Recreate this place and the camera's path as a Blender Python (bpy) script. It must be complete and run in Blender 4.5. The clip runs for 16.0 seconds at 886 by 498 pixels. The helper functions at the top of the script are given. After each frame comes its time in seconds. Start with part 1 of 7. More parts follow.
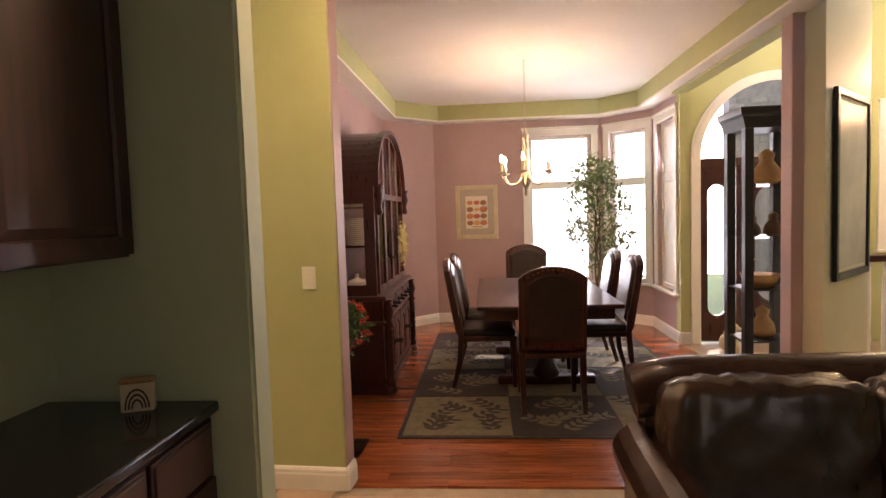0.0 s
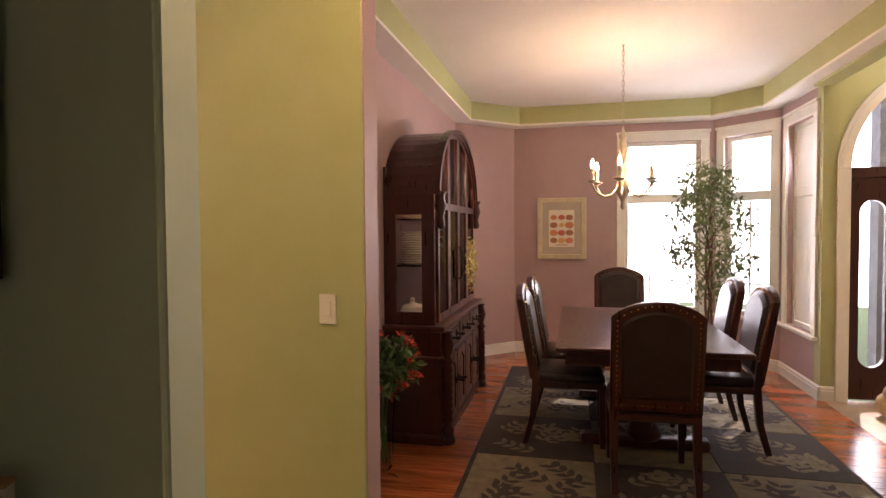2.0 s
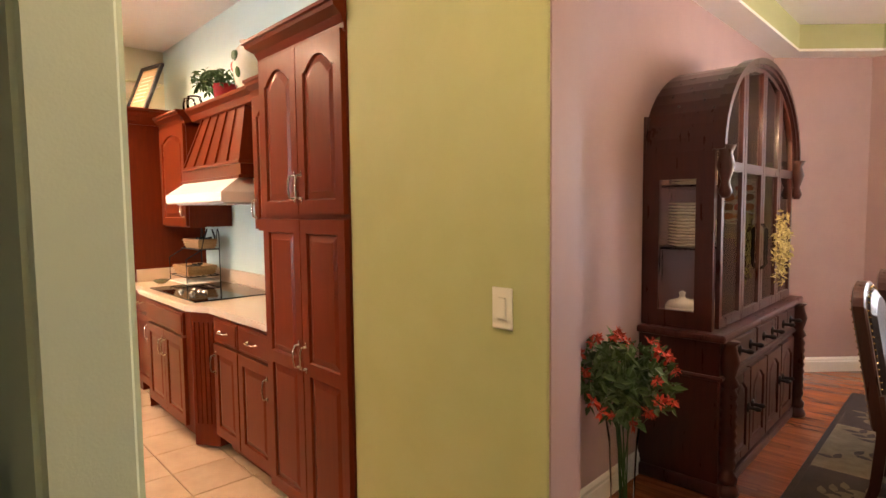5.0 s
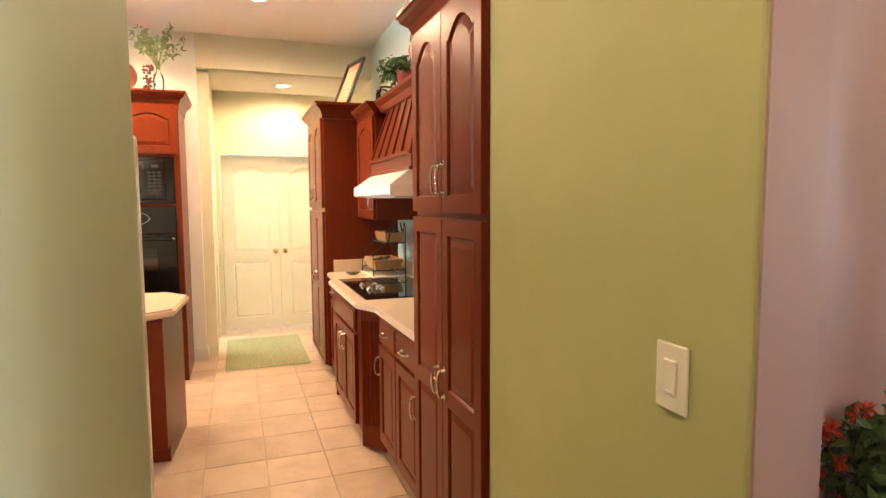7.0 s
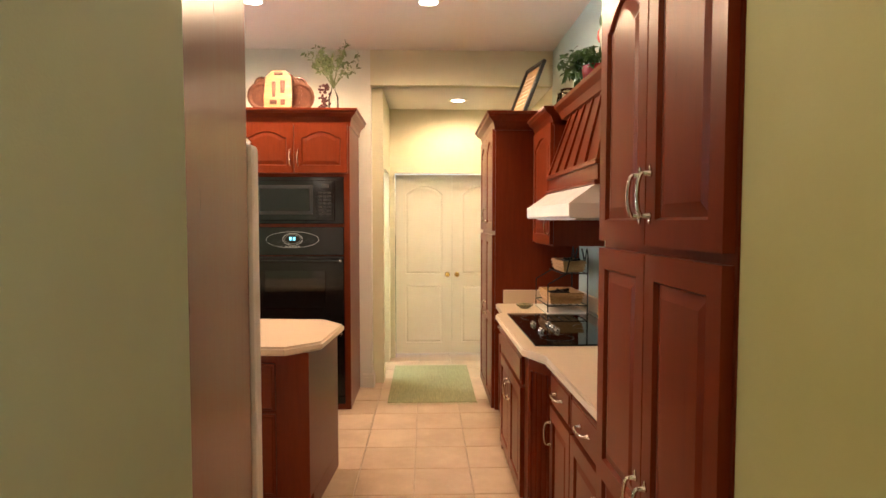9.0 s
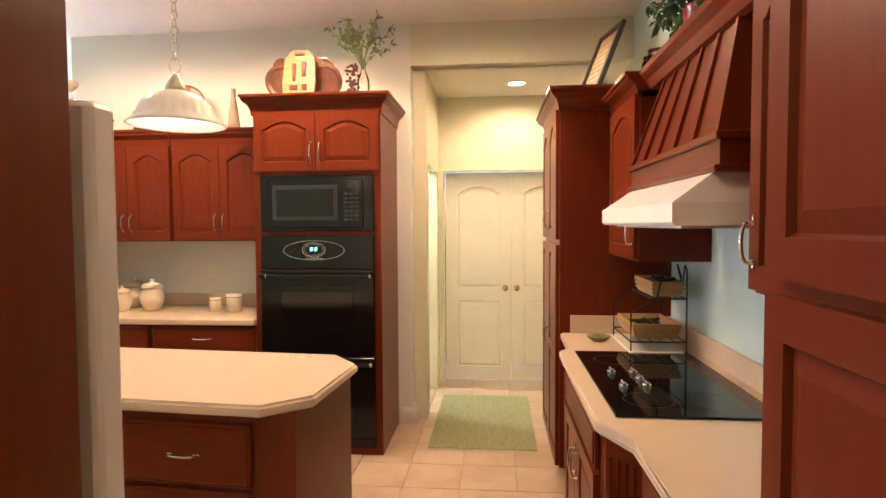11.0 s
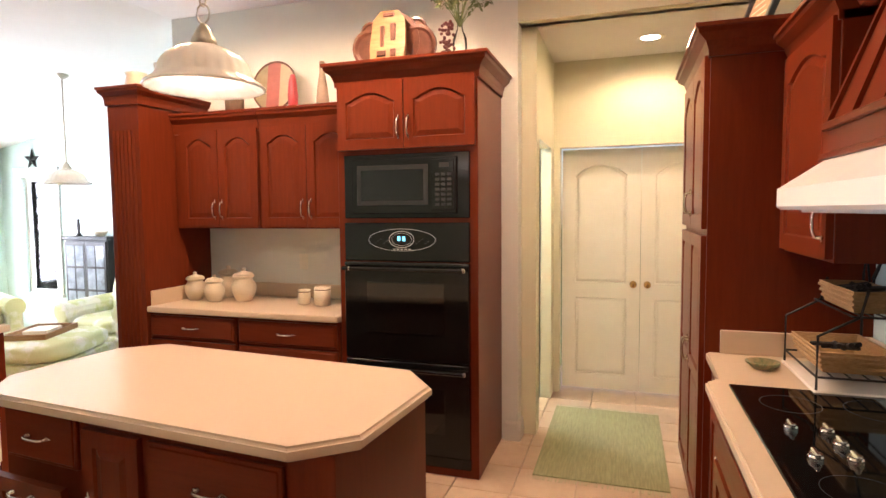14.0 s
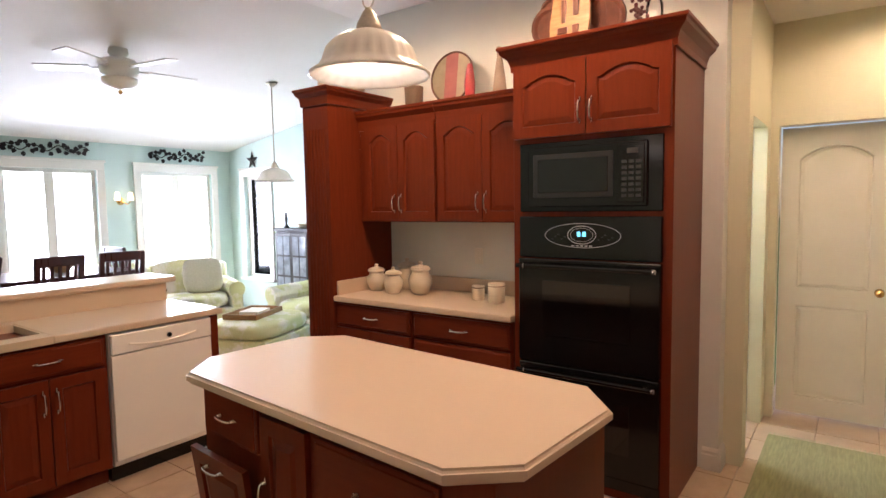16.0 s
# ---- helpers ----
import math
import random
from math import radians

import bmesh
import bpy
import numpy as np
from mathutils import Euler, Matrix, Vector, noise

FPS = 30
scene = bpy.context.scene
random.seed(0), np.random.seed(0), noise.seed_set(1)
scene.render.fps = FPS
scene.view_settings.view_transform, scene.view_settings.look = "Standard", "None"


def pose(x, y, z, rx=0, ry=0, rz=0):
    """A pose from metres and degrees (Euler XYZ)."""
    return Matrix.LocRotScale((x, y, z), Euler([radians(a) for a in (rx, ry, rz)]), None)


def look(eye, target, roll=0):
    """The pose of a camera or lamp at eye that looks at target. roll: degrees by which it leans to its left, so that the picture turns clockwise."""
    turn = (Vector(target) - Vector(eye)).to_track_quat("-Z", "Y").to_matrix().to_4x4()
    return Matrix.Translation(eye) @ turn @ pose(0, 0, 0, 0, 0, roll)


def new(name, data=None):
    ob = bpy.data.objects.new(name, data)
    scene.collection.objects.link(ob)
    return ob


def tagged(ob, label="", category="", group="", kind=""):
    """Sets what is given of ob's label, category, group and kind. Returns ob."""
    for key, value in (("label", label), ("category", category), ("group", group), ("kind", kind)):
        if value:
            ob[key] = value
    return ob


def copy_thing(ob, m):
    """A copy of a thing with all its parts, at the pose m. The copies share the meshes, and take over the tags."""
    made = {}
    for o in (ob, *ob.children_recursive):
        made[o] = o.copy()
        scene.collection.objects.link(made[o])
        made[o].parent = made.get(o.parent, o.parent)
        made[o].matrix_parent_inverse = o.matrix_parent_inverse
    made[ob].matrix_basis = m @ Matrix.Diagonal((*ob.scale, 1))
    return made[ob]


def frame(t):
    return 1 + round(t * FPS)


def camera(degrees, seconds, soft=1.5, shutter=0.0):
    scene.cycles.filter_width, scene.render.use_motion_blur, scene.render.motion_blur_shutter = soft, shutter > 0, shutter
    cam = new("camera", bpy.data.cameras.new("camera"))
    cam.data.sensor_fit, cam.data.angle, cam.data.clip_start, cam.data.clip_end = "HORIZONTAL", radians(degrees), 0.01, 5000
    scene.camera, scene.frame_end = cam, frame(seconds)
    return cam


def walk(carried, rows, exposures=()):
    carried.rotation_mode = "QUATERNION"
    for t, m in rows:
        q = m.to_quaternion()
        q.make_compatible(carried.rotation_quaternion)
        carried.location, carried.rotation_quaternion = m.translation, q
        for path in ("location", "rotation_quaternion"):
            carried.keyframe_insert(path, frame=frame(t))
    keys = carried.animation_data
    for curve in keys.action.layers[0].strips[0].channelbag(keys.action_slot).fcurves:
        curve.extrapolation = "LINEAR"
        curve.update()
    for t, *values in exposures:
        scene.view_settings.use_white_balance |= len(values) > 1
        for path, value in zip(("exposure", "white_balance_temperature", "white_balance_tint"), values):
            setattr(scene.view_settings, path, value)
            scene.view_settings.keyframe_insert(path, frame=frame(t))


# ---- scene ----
cam = camera(76.0, 16.0)
EXPOSURES = [(0.0, 0.80, 7000, 31), (1.5, 0.68, 7000, 32), (2.5, 0.58, 7000, 32), (3.3, 0.80, 7000, 30), (4.2, 1.12, 6900, 28), (6.5, 1.14, 6700, 21), (9.0, 0.55, 6500, 20), (12.5, 0.50, 6300, 26), (14.0, 0.40, 6250, 27), (15.0, 0.26, 6150, 28), (16.0, -0.15, 6050, 28)]
PATH = [
    (0, (0.736, 0.531, 1.511), (0.444, 2.507, 1.388), -1.8),
    (0.5, (0.73, 0.74, 1.51), (0.375, 2.706, 1.413), -1.7),
    (1, (0.735, 0.959, 1.514), (0.301, 2.911, 1.435), -1.6),
    (1.5, (0.724, 1.147, 1.511), (0.216, 3.08, 1.447), -1.1),
    (2, (0.694, 1.379, 1.508), (0.111, 3.291, 1.442), -0.4),
    (2.5, (0.678, 1.572, 1.484), (-0.036, 3.438, 1.416), -0.3),
    (3, (0.676, 1.742, 1.498), (-0.185, 3.545, 1.407), -0.3),
    (3.5, (0.693, 1.891, 1.499), (-0.346, 3.597, 1.392), -0.2),
    (4, (0.713, 2.002, 1.506), (-0.488, 3.596, 1.369), -0.1),
    (4.2, (0.712, 2.043, 1.499), (-0.542, 3.595, 1.358), -0.3),
    (6.3, (0.455, 2.590, 1.472), (-1.316, 3.520, 1.306), -0.1),
    (6.5, (0.422, 2.646, 1.479), (-1.375, 3.507, 1.303), -0.1),
    (7, (0.356, 2.742, 1.505), (-1.517, 3.422, 1.336), -0.3),
    (7.5, (0.274, 2.828, 1.512), (-1.66, 3.316, 1.363), 0.2),
    (8, (0.138, 2.867, 1.505), (-1.833, 3.18, 1.376), 0.3),
    (8.5, (-0.076, 2.897, 1.518), (-2.065, 3.062, 1.402), 0.3),
    (9, (-0.262, 2.925, 1.519), (-2.258, 2.985, 1.422), 0.0),
    (9.5, (-0.442, 2.956, 1.519), (-2.441, 2.95, 1.438), -0.1),
    (10, (-0.651, 2.996, 1.525), (-2.649, 2.925, 1.453), -0.1),
    (10.2, (-0.748, 3.008, 1.530), (-2.745, 2.912, 1.455), -0.2),
    (12.3, (-1.506, 3.128, 1.546), (-3.486, 2.869, 1.448), -0.4),
    (12.5, (-1.531, 3.121, 1.543), (-3.511, 2.859, 1.442), -0.6),
    (13, (-1.632, 3.131, 1.544), (-3.6, 2.792, 1.434), -0.5),
    (13.5, (-1.683, 3.115, 1.543), (-3.627, 2.658, 1.422), -0.5),
    (14, (-1.741, 3.099, 1.54), (-3.641, 2.487, 1.406), -0.5),
    (14.5, (-1.803, 3.083, 1.526), (-3.649, 2.326, 1.379), -0.5),
    (15, (-1.859, 3.067, 1.534), (-3.64, 2.171, 1.379), -0.5),
    (15.5, (-1.918, 3.047, 1.535), (-3.621, 2.009, 1.381), -0.8),
    (16, (-1.967, 3.025, 1.543), (-3.578, 1.85, 1.39), -0.9),
]
walk(cam, [(t, look(eye, target, roll)) for t, eye, target, roll in PATH], EXPOSURES)

# the kitchen stands square to the axes, the dining room and living room at a slight angle to it
HOME, WING = Matrix(), pose(0.256, -0.088, 0, 0, 0, 4.0)
BASE = HOME

# ---- world, sun, lights ----
world = bpy.data.worlds.new("sky")
scene.world = world
world.use_nodes = True
wn = world.node_tree.nodes
sky = wn.new("ShaderNodeTexSky")
sky.sky_type, sky.sun_disc = "NISHITA", False
sky.sun_elevation, sky.sun_rotation = radians(48), radians(200)
wn["Background"].inputs["Strength"].default_value = 0.15
world.node_tree.links.new(sky.outputs["Color"], wn["Background"].inputs["Color"])


def lamp(name, kind, place, power, color=(1, 1, 1), size=0.1, target=None, size_y=None, spot=None, blend=0.5):
    data = bpy.data.lights.new(name, kind)
    data.energy, data.color = power, color
    if kind == "AREA":
        data.size = size
        if size_y:
            data.shape, data.size_y = "RECTANGLE", size_y
    elif kind == "SUN":
        data.angle = radians(size)
    else:
        data.shadow_soft_size = size
    if kind == "SPOT":
        data.spot_size, data.spot_blend = radians(spot), blend
    ob = new(name, data)
    ob.matrix_world = BASE @ (look(place, target) if target else Matrix.Translation(place))
    return ob


WARM, DAY = (1.0, 0.72, 0.42), (0.86, 0.94, 1.0)
lamp("sun", "SUN", (0, 20, 20), 3.0, (1.0, 0.96, 0.9), 0.6, (-6, 0, 0))
BASE = WING
lamp("window_daylight_dining", "AREA", (1.55, 8.62, 1.6), 48, DAY, 0.9, (1.55, 4, 1.2), 2.1)
lamp("window_daylight_bay", "AREA", (2.5, 8.32, 1.6), 20, DAY, 0.55, (1.0, 5, 1.2), 2.0)
lamp("window_daylight_side", "AREA", (2.75, 7.42, 1.6), 15, DAY, 0.6, (0, 7.4, 1.2), 2.0)
lamp("door_daylight", "AREA", (3.5, 7.2, 1.15), 25, DAY, 1.5, (3.4, 4, 0.9), 1.6)
BASE = HOME
lamp("window_daylight_breakfast", "AREA", (-4.65, -4.75, 1.35), 190, DAY, 1.0, (-4.3, 0, 1.2), 1.5)
lamp("window_daylight_family", "AREA", (-6.15, -4.75, 1.35), 190, DAY, 1.0, (-5.8, 0, 1.2), 1.5)
lamp("window_daylight_east", "AREA", (-7.2, -3.9, 1.35), 60, DAY, 0.55, (-4, -3.5, 1.2), 1.5)
# cans at (0.20, 2.75) and (-4.32, 0.49) are unseen, added for light
CANS = [(-4.30, 2.945, 3.05, 85), (-4.32, 1.72, 3.05, 100), (-2.2, 2.6, 3.05, 24), (-6.05, 3.25, 2.74, 38), (0.20, 2.75, 3.05, 42), (-4.32, 0.49, 3.05, 85)]
for x, y, z, power in CANS:
    lamp("downlight", "SPOT", (x, y, z - 0.03), power, WARM, 0.06, (x, y, 0), spot=174, blend=0.55)
BASE = WING
lamp("chandelier_light", "POINT", (0.92, 6.13, 2.05), 32, WARM, 0.12)
for y in (5.62, 6.50):
    lamp("hutch_light", "POINT", (-0.60, y, 1.98), 7.0, WARM, 0.02)
lamp("entry_light", "POINT", (4.3, 5.6, 2.6), 60, WARM, 0.15)
# added fill lamp; the south wall has no window behind it
lamp("living_room_fill", "AREA", (2.6, -2.5, 1.7), 7, (1.0, 0.93, 0.82), 2.4, (1.5, 3.4, 1.0), 1.6)
BASE = HOME
lamp("pendant_light", "POINT", (-3.25, 1.81, 1.955), 1.4, (1.0, 0.88, 0.7), 0.06)
lamp("side_room_light", "POINT", (-6.2, 1.6, 2.4), 90, (0.9, 1.0, 0.95), 0.1)

# ---- material helpers ----


def mat(name, color, rough=0.5, metal=0.0, color2=None, scale=6.0, stretch=(1, 1, 1), bump=0.0, bump_scale=120.0, coat=0.0, pieces=0.0, contrast=(0.35, 0.65), spec=0.5):
    m = bpy.data.materials.new(name)
    m.use_nodes = True
    n, l = m.node_tree.nodes, m.node_tree.links
    b = n["Principled BSDF"]
    b.inputs["Roughness"].default_value, b.inputs["Metallic"].default_value = rough, metal
    b.inputs["Coat Weight"].default_value = coat
    b.inputs["Coat Roughness"].default_value = 0.15
    b.inputs["Specular IOR Level"].default_value = spec
    b.inputs["Base Color"].default_value = (*color, 1)
    tc = n.new("ShaderNodeTexCoord")
    mp = n.new("ShaderNodeMapping")
    mp.inputs["Scale"].default_value = stretch
    l.new(tc.outputs["Object"], mp.inputs["Vector"])
    out = None
    if color2:
        nt = n.new("ShaderNodeTexNoise")
        nt.inputs["Scale"].default_value, nt.inputs["Detail"].default_value, nt.inputs["Roughness"].default_value = scale, 6, 0.6
        l.new(mp.outputs["Vector"], nt.inputs["Vector"])
        rp = n.new("ShaderNodeValToRGB")
        rp.color_ramp.elements[0].position, rp.color_ramp.elements[1].position = contrast
        rp.color_ramp.elements[0].color, rp.color_ramp.elements[1].color = (*color, 1), (*color2, 1)
        l.new(nt.outputs["Fac"], rp.inputs["Fac"])
        out = rp.outputs["Color"]
        rm = n.new("ShaderNodeMapRange")
        rm.inputs["To Min"].default_value, rm.inputs["To Max"].default_value = rough * 0.85, min(1, rough * 1.2)
        l.new(nt.outputs["Fac"], rm.inputs["Value"])
        l.new(rm.outputs["Result"], b.inputs["Roughness"])
    if pieces and out:
        oi = n.new("ShaderNodeObjectInfo")
        hs = n.new("ShaderNodeHueSaturation")
        mr = n.new("ShaderNodeMapRange")
        mr.inputs["To Min"].default_value, mr.inputs["To Max"].default_value = 1 - pieces, 1 + pieces
        l.new(oi.outputs["Random"], mr.inputs["Value"])
        l.new(mr.outputs["Result"], hs.inputs["Value"])
        l.new(out, hs.inputs["Color"])
        out = hs.outputs["Color"]
        ad = n.new("ShaderNodeVectorMath")
        ad.operation = "ADD"
        mu = n.new("ShaderNodeMath")
        mu.operation = "MULTIPLY"
        mu.inputs[1].default_value = 37.0
        l.new(oi.outputs["Random"], mu.inputs[0])
        l.new(tc.outputs["Object"], ad.inputs[0])
        l.new(mu.outputs[0], ad.inputs[1])
        l.new(ad.outputs[0], mp.inputs["Vector"])
    if out:
        l.new(out, b.inputs["Base Color"])
    if bump:
        nb = n.new("ShaderNodeTexNoise")
        nb.inputs["Scale"].default_value, nb.inputs["Detail"].default_value = bump_scale, 4
        l.new(mp.outputs["Vector"], nb.inputs["Vector"])
        bp = n.new("ShaderNodeBump")
        bp.inputs["Strength"].default_value, bp.inputs["Distance"].default_value = bump, 0.004
        l.new(nb.outputs["Fac"], bp.inputs["Height"])
        l.new(bp.outputs["Normal"], b.inputs["Normal"])
    return m


def glass(name, tint=(0.985, 0.99, 0.987), rough=0.0, ior=1.45):
    m = bpy.data.materials.new(name)
    m.use_nodes = True
    n, l = m.node_tree.nodes, m.node_tree.links
    tr, gl, mx = n.new("ShaderNodeBsdfTransparent"), n.new("ShaderNodeBsdfGlossy"), n.new("ShaderNodeMixShader")
    tr.inputs["Color"].default_value = (*tint, 1)
    gl.inputs["Roughness"].default_value = rough
    fr = n.new("ShaderNodeFresnel")
    fr.inputs["IOR"].default_value = ior
    l.new(fr.outputs["Fac"], mx.inputs["Fac"])
    l.new(tr.outputs[0], mx.inputs[1])
    l.new(gl.outputs[0], mx.inputs[2])
    l.new(mx.outputs[0], n["Material Output"].inputs["Surface"])
    return m


def glow(name, color, strength):
    m = bpy.data.materials.new(name)
    m.use_nodes = True
    b = m.node_tree.nodes["Principled BSDF"]
    b.inputs["Base Color"].default_value = (*color, 1)
    b.inputs["Emission Color"].default_value = (*color, 1)
    b.inputs["Emission Strength"].default_value = strength
    return m


GREEN = mat("sage_green_paint", (0.43, 0.45, 0.20), 0.6, color2=(0.46, 0.48, 0.23), scale=3, bump=0.08, bump_scale=220)
GREEN_PALE = mat("pale_green_paint", (0.49, 0.57, 0.41), 0.6, color2=(0.52, 0.60, 0.44), scale=3, bump=0.08, bump_scale=220)
CREAM_WALL = mat("cream_paint", (0.66, 0.64, 0.46), 0.6, color2=(0.69, 0.67, 0.49), scale=3, bump=0.08, bump_scale=220)
PALE_WALL = mat("pale_grey_green_paint", (0.73, 0.74, 0.67), 0.6, color2=(0.76, 0.77, 0.70), scale=3, bump=0.08, bump_scale=220)
MOUNT = mat("sage_mount_board", (0.44, 0.37, 0.28), 0.8, color2=(0.48, 0.41, 0.32), scale=9)
MAUVE = mat("mauve_paint", (0.42, 0.285, 0.27), 0.55, color2=(0.45, 0.31, 0.295), scale=3, bump=0.08, bump_scale=220)
AQUA = mat("aqua_paint", (0.50, 0.63, 0.58), 0.6, color2=(0.53, 0.66, 0.61), scale=3, bump=0.08, bump_scale=220)
CEIL = mat("ceiling_paint", (0.80, 0.78, 0.72), 0.8, color2=(0.83, 0.81, 0.76), scale=2, bump=0.25, bump_scale=160)
TRIM = mat("white_trim_paint", (0.74, 0.72, 0.64), 0.35, color2=(0.78, 0.76, 0.69), scale=4, bump=0.03, bump_scale=60)
DOOR_PAINT = mat("door_paint", (0.76, 0.74, 0.62), 0.35, color2=(0.79, 0.77, 0.66), scale=4, bump=0.04, bump_scale=90)
CHERRY = mat("cherry_wood", (0.115, 0.0180, 0.006), 0.29, color2=(0.165, 0.029, 0.009), scale=9, stretch=(5, 5, 0.5), bump=0.012, bump_scale=60, coat=0.05, spec=0.12, contrast=(0.15, 0.85))
CHERRY_H = mat("cherry_wood_across", (0.115, 0.0180, 0.006), 0.29, color2=(0.165, 0.029, 0.009), scale=9, stretch=(0.5, 5, 5), bump=0.012, bump_scale=60, coat=0.05, spec=0.12, contrast=(0.15, 0.85))
ESPRESSO = mat("dark_mahogany", (0.036, 0.008, 0.005), 0.28, color2=(0.052, 0.012, 0.007), scale=8, stretch=(4, 4, 0.5), bump=0.008, bump_scale=60, coat=0.2, spec=0.4)
BAR_WOOD = mat("bar_cabinet_wood", (0.022, 0.006, 0.005), 0.45, color2=(0.05, 0.013, 0.011), scale=8, stretch=(4, 4, 0.5), bump=0.04, bump_scale=60, coat=0.2)
PLANK = mat("cherry_floor_plank", (0.22, 0.052, 0.017), 0.20, color2=(0.42, 0.135, 0.045), scale=5, stretch=(0.7, 9, 9), bump=0.05, bump_scale=50, coat=0.3, pieces=0.25)
TILE = mat("beige_floor_tile", (0.44, 0.31, 0.20), 0.36, color2=(0.55, 0.41, 0.285), scale=4, bump=0.08, bump_scale=25, pieces=0.06)
GROUT = mat("pale_grout", (0.50, 0.39, 0.29), 0.9, color2=(0.43, 0.33, 0.24), scale=12, bump=0.3)
LAMINATE = mat("beige_solid_surface", (0.620, 0.485, 0.345), 0.28, coat=0.06)
GRANITE = mat("black_granite", (0.012, 0.012, 0.013), 0.12, color2=(0.05, 0.05, 0.05), scale=140, contrast=(0.55, 0.75))
BLACK = mat("black_enamel", (0.004, 0.004, 0.004), 0.15, color2=(0.006, 0.006, 0.006), scale=3, spec=0.35)
BLACK_GLASS = mat("black_oven_glass", (0.004, 0.004, 0.004), 0.05, color2=(0.006, 0.006, 0.006), scale=2)
SILVER = mat("silver_print", (0.45, 0.45, 0.45), 0.4, 0.3)
CHROME = mat("brushed_nickel", (0.72, 0.68, 0.62), 0.22, 1.0, color2=(0.62, 0.58, 0.52), scale=30)
BRASS = mat("polished_brass", (0.72, 0.48, 0.17), 0.2, 1.0, color2=(0.62, 0.40, 0.13), scale=20)
ANTIQUE = mat("aged_pewter_brass", (0.50, 0.44, 0.34), 0.4, 0.7, color2=(0.62, 0.55, 0.44), scale=30)
WHITE_METAL = mat("almond_enamel", (0.80, 0.77, 0.72), 0.25, color2=(0.83, 0.80, 0.73), scale=3)
WHITE_PLASTIC = mat("white_plastic", (0.80, 0.77, 0.66), 0.35, color2=(0.82, 0.79, 0.69), scale=5)
LEATHER = mat("dark_brown_leather", (0.024, 0.011, 0.008), 0.25, color2=(0.045, 0.021, 0.014), scale=5, bump=0.35, bump_scale=22, coat=0.1)
LEATHER_B = mat("black_brown_leather", (0.018, 0.011, 0.010), 0.3, color2=(0.03, 0.018, 0.015), scale=10, bump=0.25, bump_scale=180, coat=0.08, spec=0.35)
CLEAR = glass("clear_glass")
THIN_GLASS = glass("thin_vase_glass", (0.95, 0.95, 0.93), ior=1.13)
FABRIC = mat("floral_slipcover", (0.68, 0.68, 0.36), 0.9, color2=(0.84, 0.82, 0.70), scale=5, bump=0.4, bump_scale=150, contrast=(0.46, 0.56))
PILLOW = mat("beige_pillow_cloth", (0.55, 0.52, 0.38), 0.9, color2=(0.62, 0.59, 0.46), scale=60, bump=0.4)
SHADE = mat("frosted_alabaster_glass", (0.85, 0.80, 0.70), 0.3, color2=(0.90, 0.86, 0.78), scale=9)
CERAMIC = mat("cream_stoneware", (0.62, 0.52, 0.38), 0.3, color2=(0.68, 0.59, 0.45), scale=8, coat=0.3)
WICKER = mat("wicker", (0.33, 0.19, 0.08), 0.7, color2=(0.45, 0.28, 0.13), scale=60, stretch=(1, 1, 4), bump=0.8, bump_scale=70)
IRON = mat("black_iron", (0.012, 0.011, 0.010), 0.5, 0.4, color2=(0.02, 0.018, 0.016), scale=40, bump=0.2)
BLACK_PAINT = mat("black_painted_wood", (0.012, 0.012, 0.012), 0.35, color2=(0.022, 0.02, 0.019), scale=15)
LEAF = mat("green_leaf", (0.025, 0.075, 0.015), 0.5, color2=(0.07, 0.14, 0.03), scale=3)
LEAF_PALE = mat("silvery_green_leaf", (0.12, 0.17, 0.06), 0.6, color2=(0.24, 0.29, 0.13), scale=4)
GLASS_SHELF = CLEAR
BARK = mat("brown_bark", (0.10, 0.06, 0.035), 0.8, color2=(0.16, 0.10, 0.06), scale=20, stretch=(1, 1, 0.3), bump=0.6)
RED = mat("red_petal", (0.60, 0.03, 0.02), 0.5, color2=(0.72, 0.12, 0.05), scale=8)
GOLDEN = mat("golden_dried_blossom", (0.55, 0.45, 0.16), 0.7, color2=(0.68, 0.60, 0.28), scale=12)
CHINA = mat("ivory_china", (0.72, 0.64, 0.48), 0.25, color2=(0.78, 0.72, 0.58), scale=10, coat=0.4)
RUG_GREEN = mat("sage_cotton_rug", (0.23, 0.235, 0.115), 0.95, color2=(0.32, 0.325, 0.17), scale=30, stretch=(0.3, 3, 1), bump=0.6, bump_scale=200)
FRINGE = mat("rug_fringe", (0.45, 0.46, 0.30), 0.95, color2=(0.38, 0.40, 0.24), scale=30)
RUG_DARK = mat("charcoal_brown_rug", (0.035, 0.026, 0.024), 0.95, color2=(0.055, 0.042, 0.036), scale=14, bump=0.7, bump_scale=260)
RUG_TAN = mat("olive_tan_rug", (0.14, 0.115, 0.07), 0.95, color2=(0.21, 0.18, 0.115), scale=14, bump=0.7, bump_scale=260)
GRASS = mat("lawn", (0.06, 0.11, 0.03), 0.9, color2=(0.11, 0.16, 0.05), scale=2, bump=0.5)
BRICK = mat("grey_brick", (0.22, 0.22, 0.24), 0.9, color2=(0.30, 0.30, 0.32), scale=8, bump=0.5, pieces=0.15)
PAPER = mat("cream_paper", (0.72, 0.66, 0.52), 0.8, color2=(0.76, 0.71, 0.58), scale=6)
GILT = mat("pale_gilt_wood", (0.52, 0.44, 0.27), 0.45, color2=(0.60, 0.52, 0.34), scale=12, bump=0.1)

# ---- mesh helpers ----


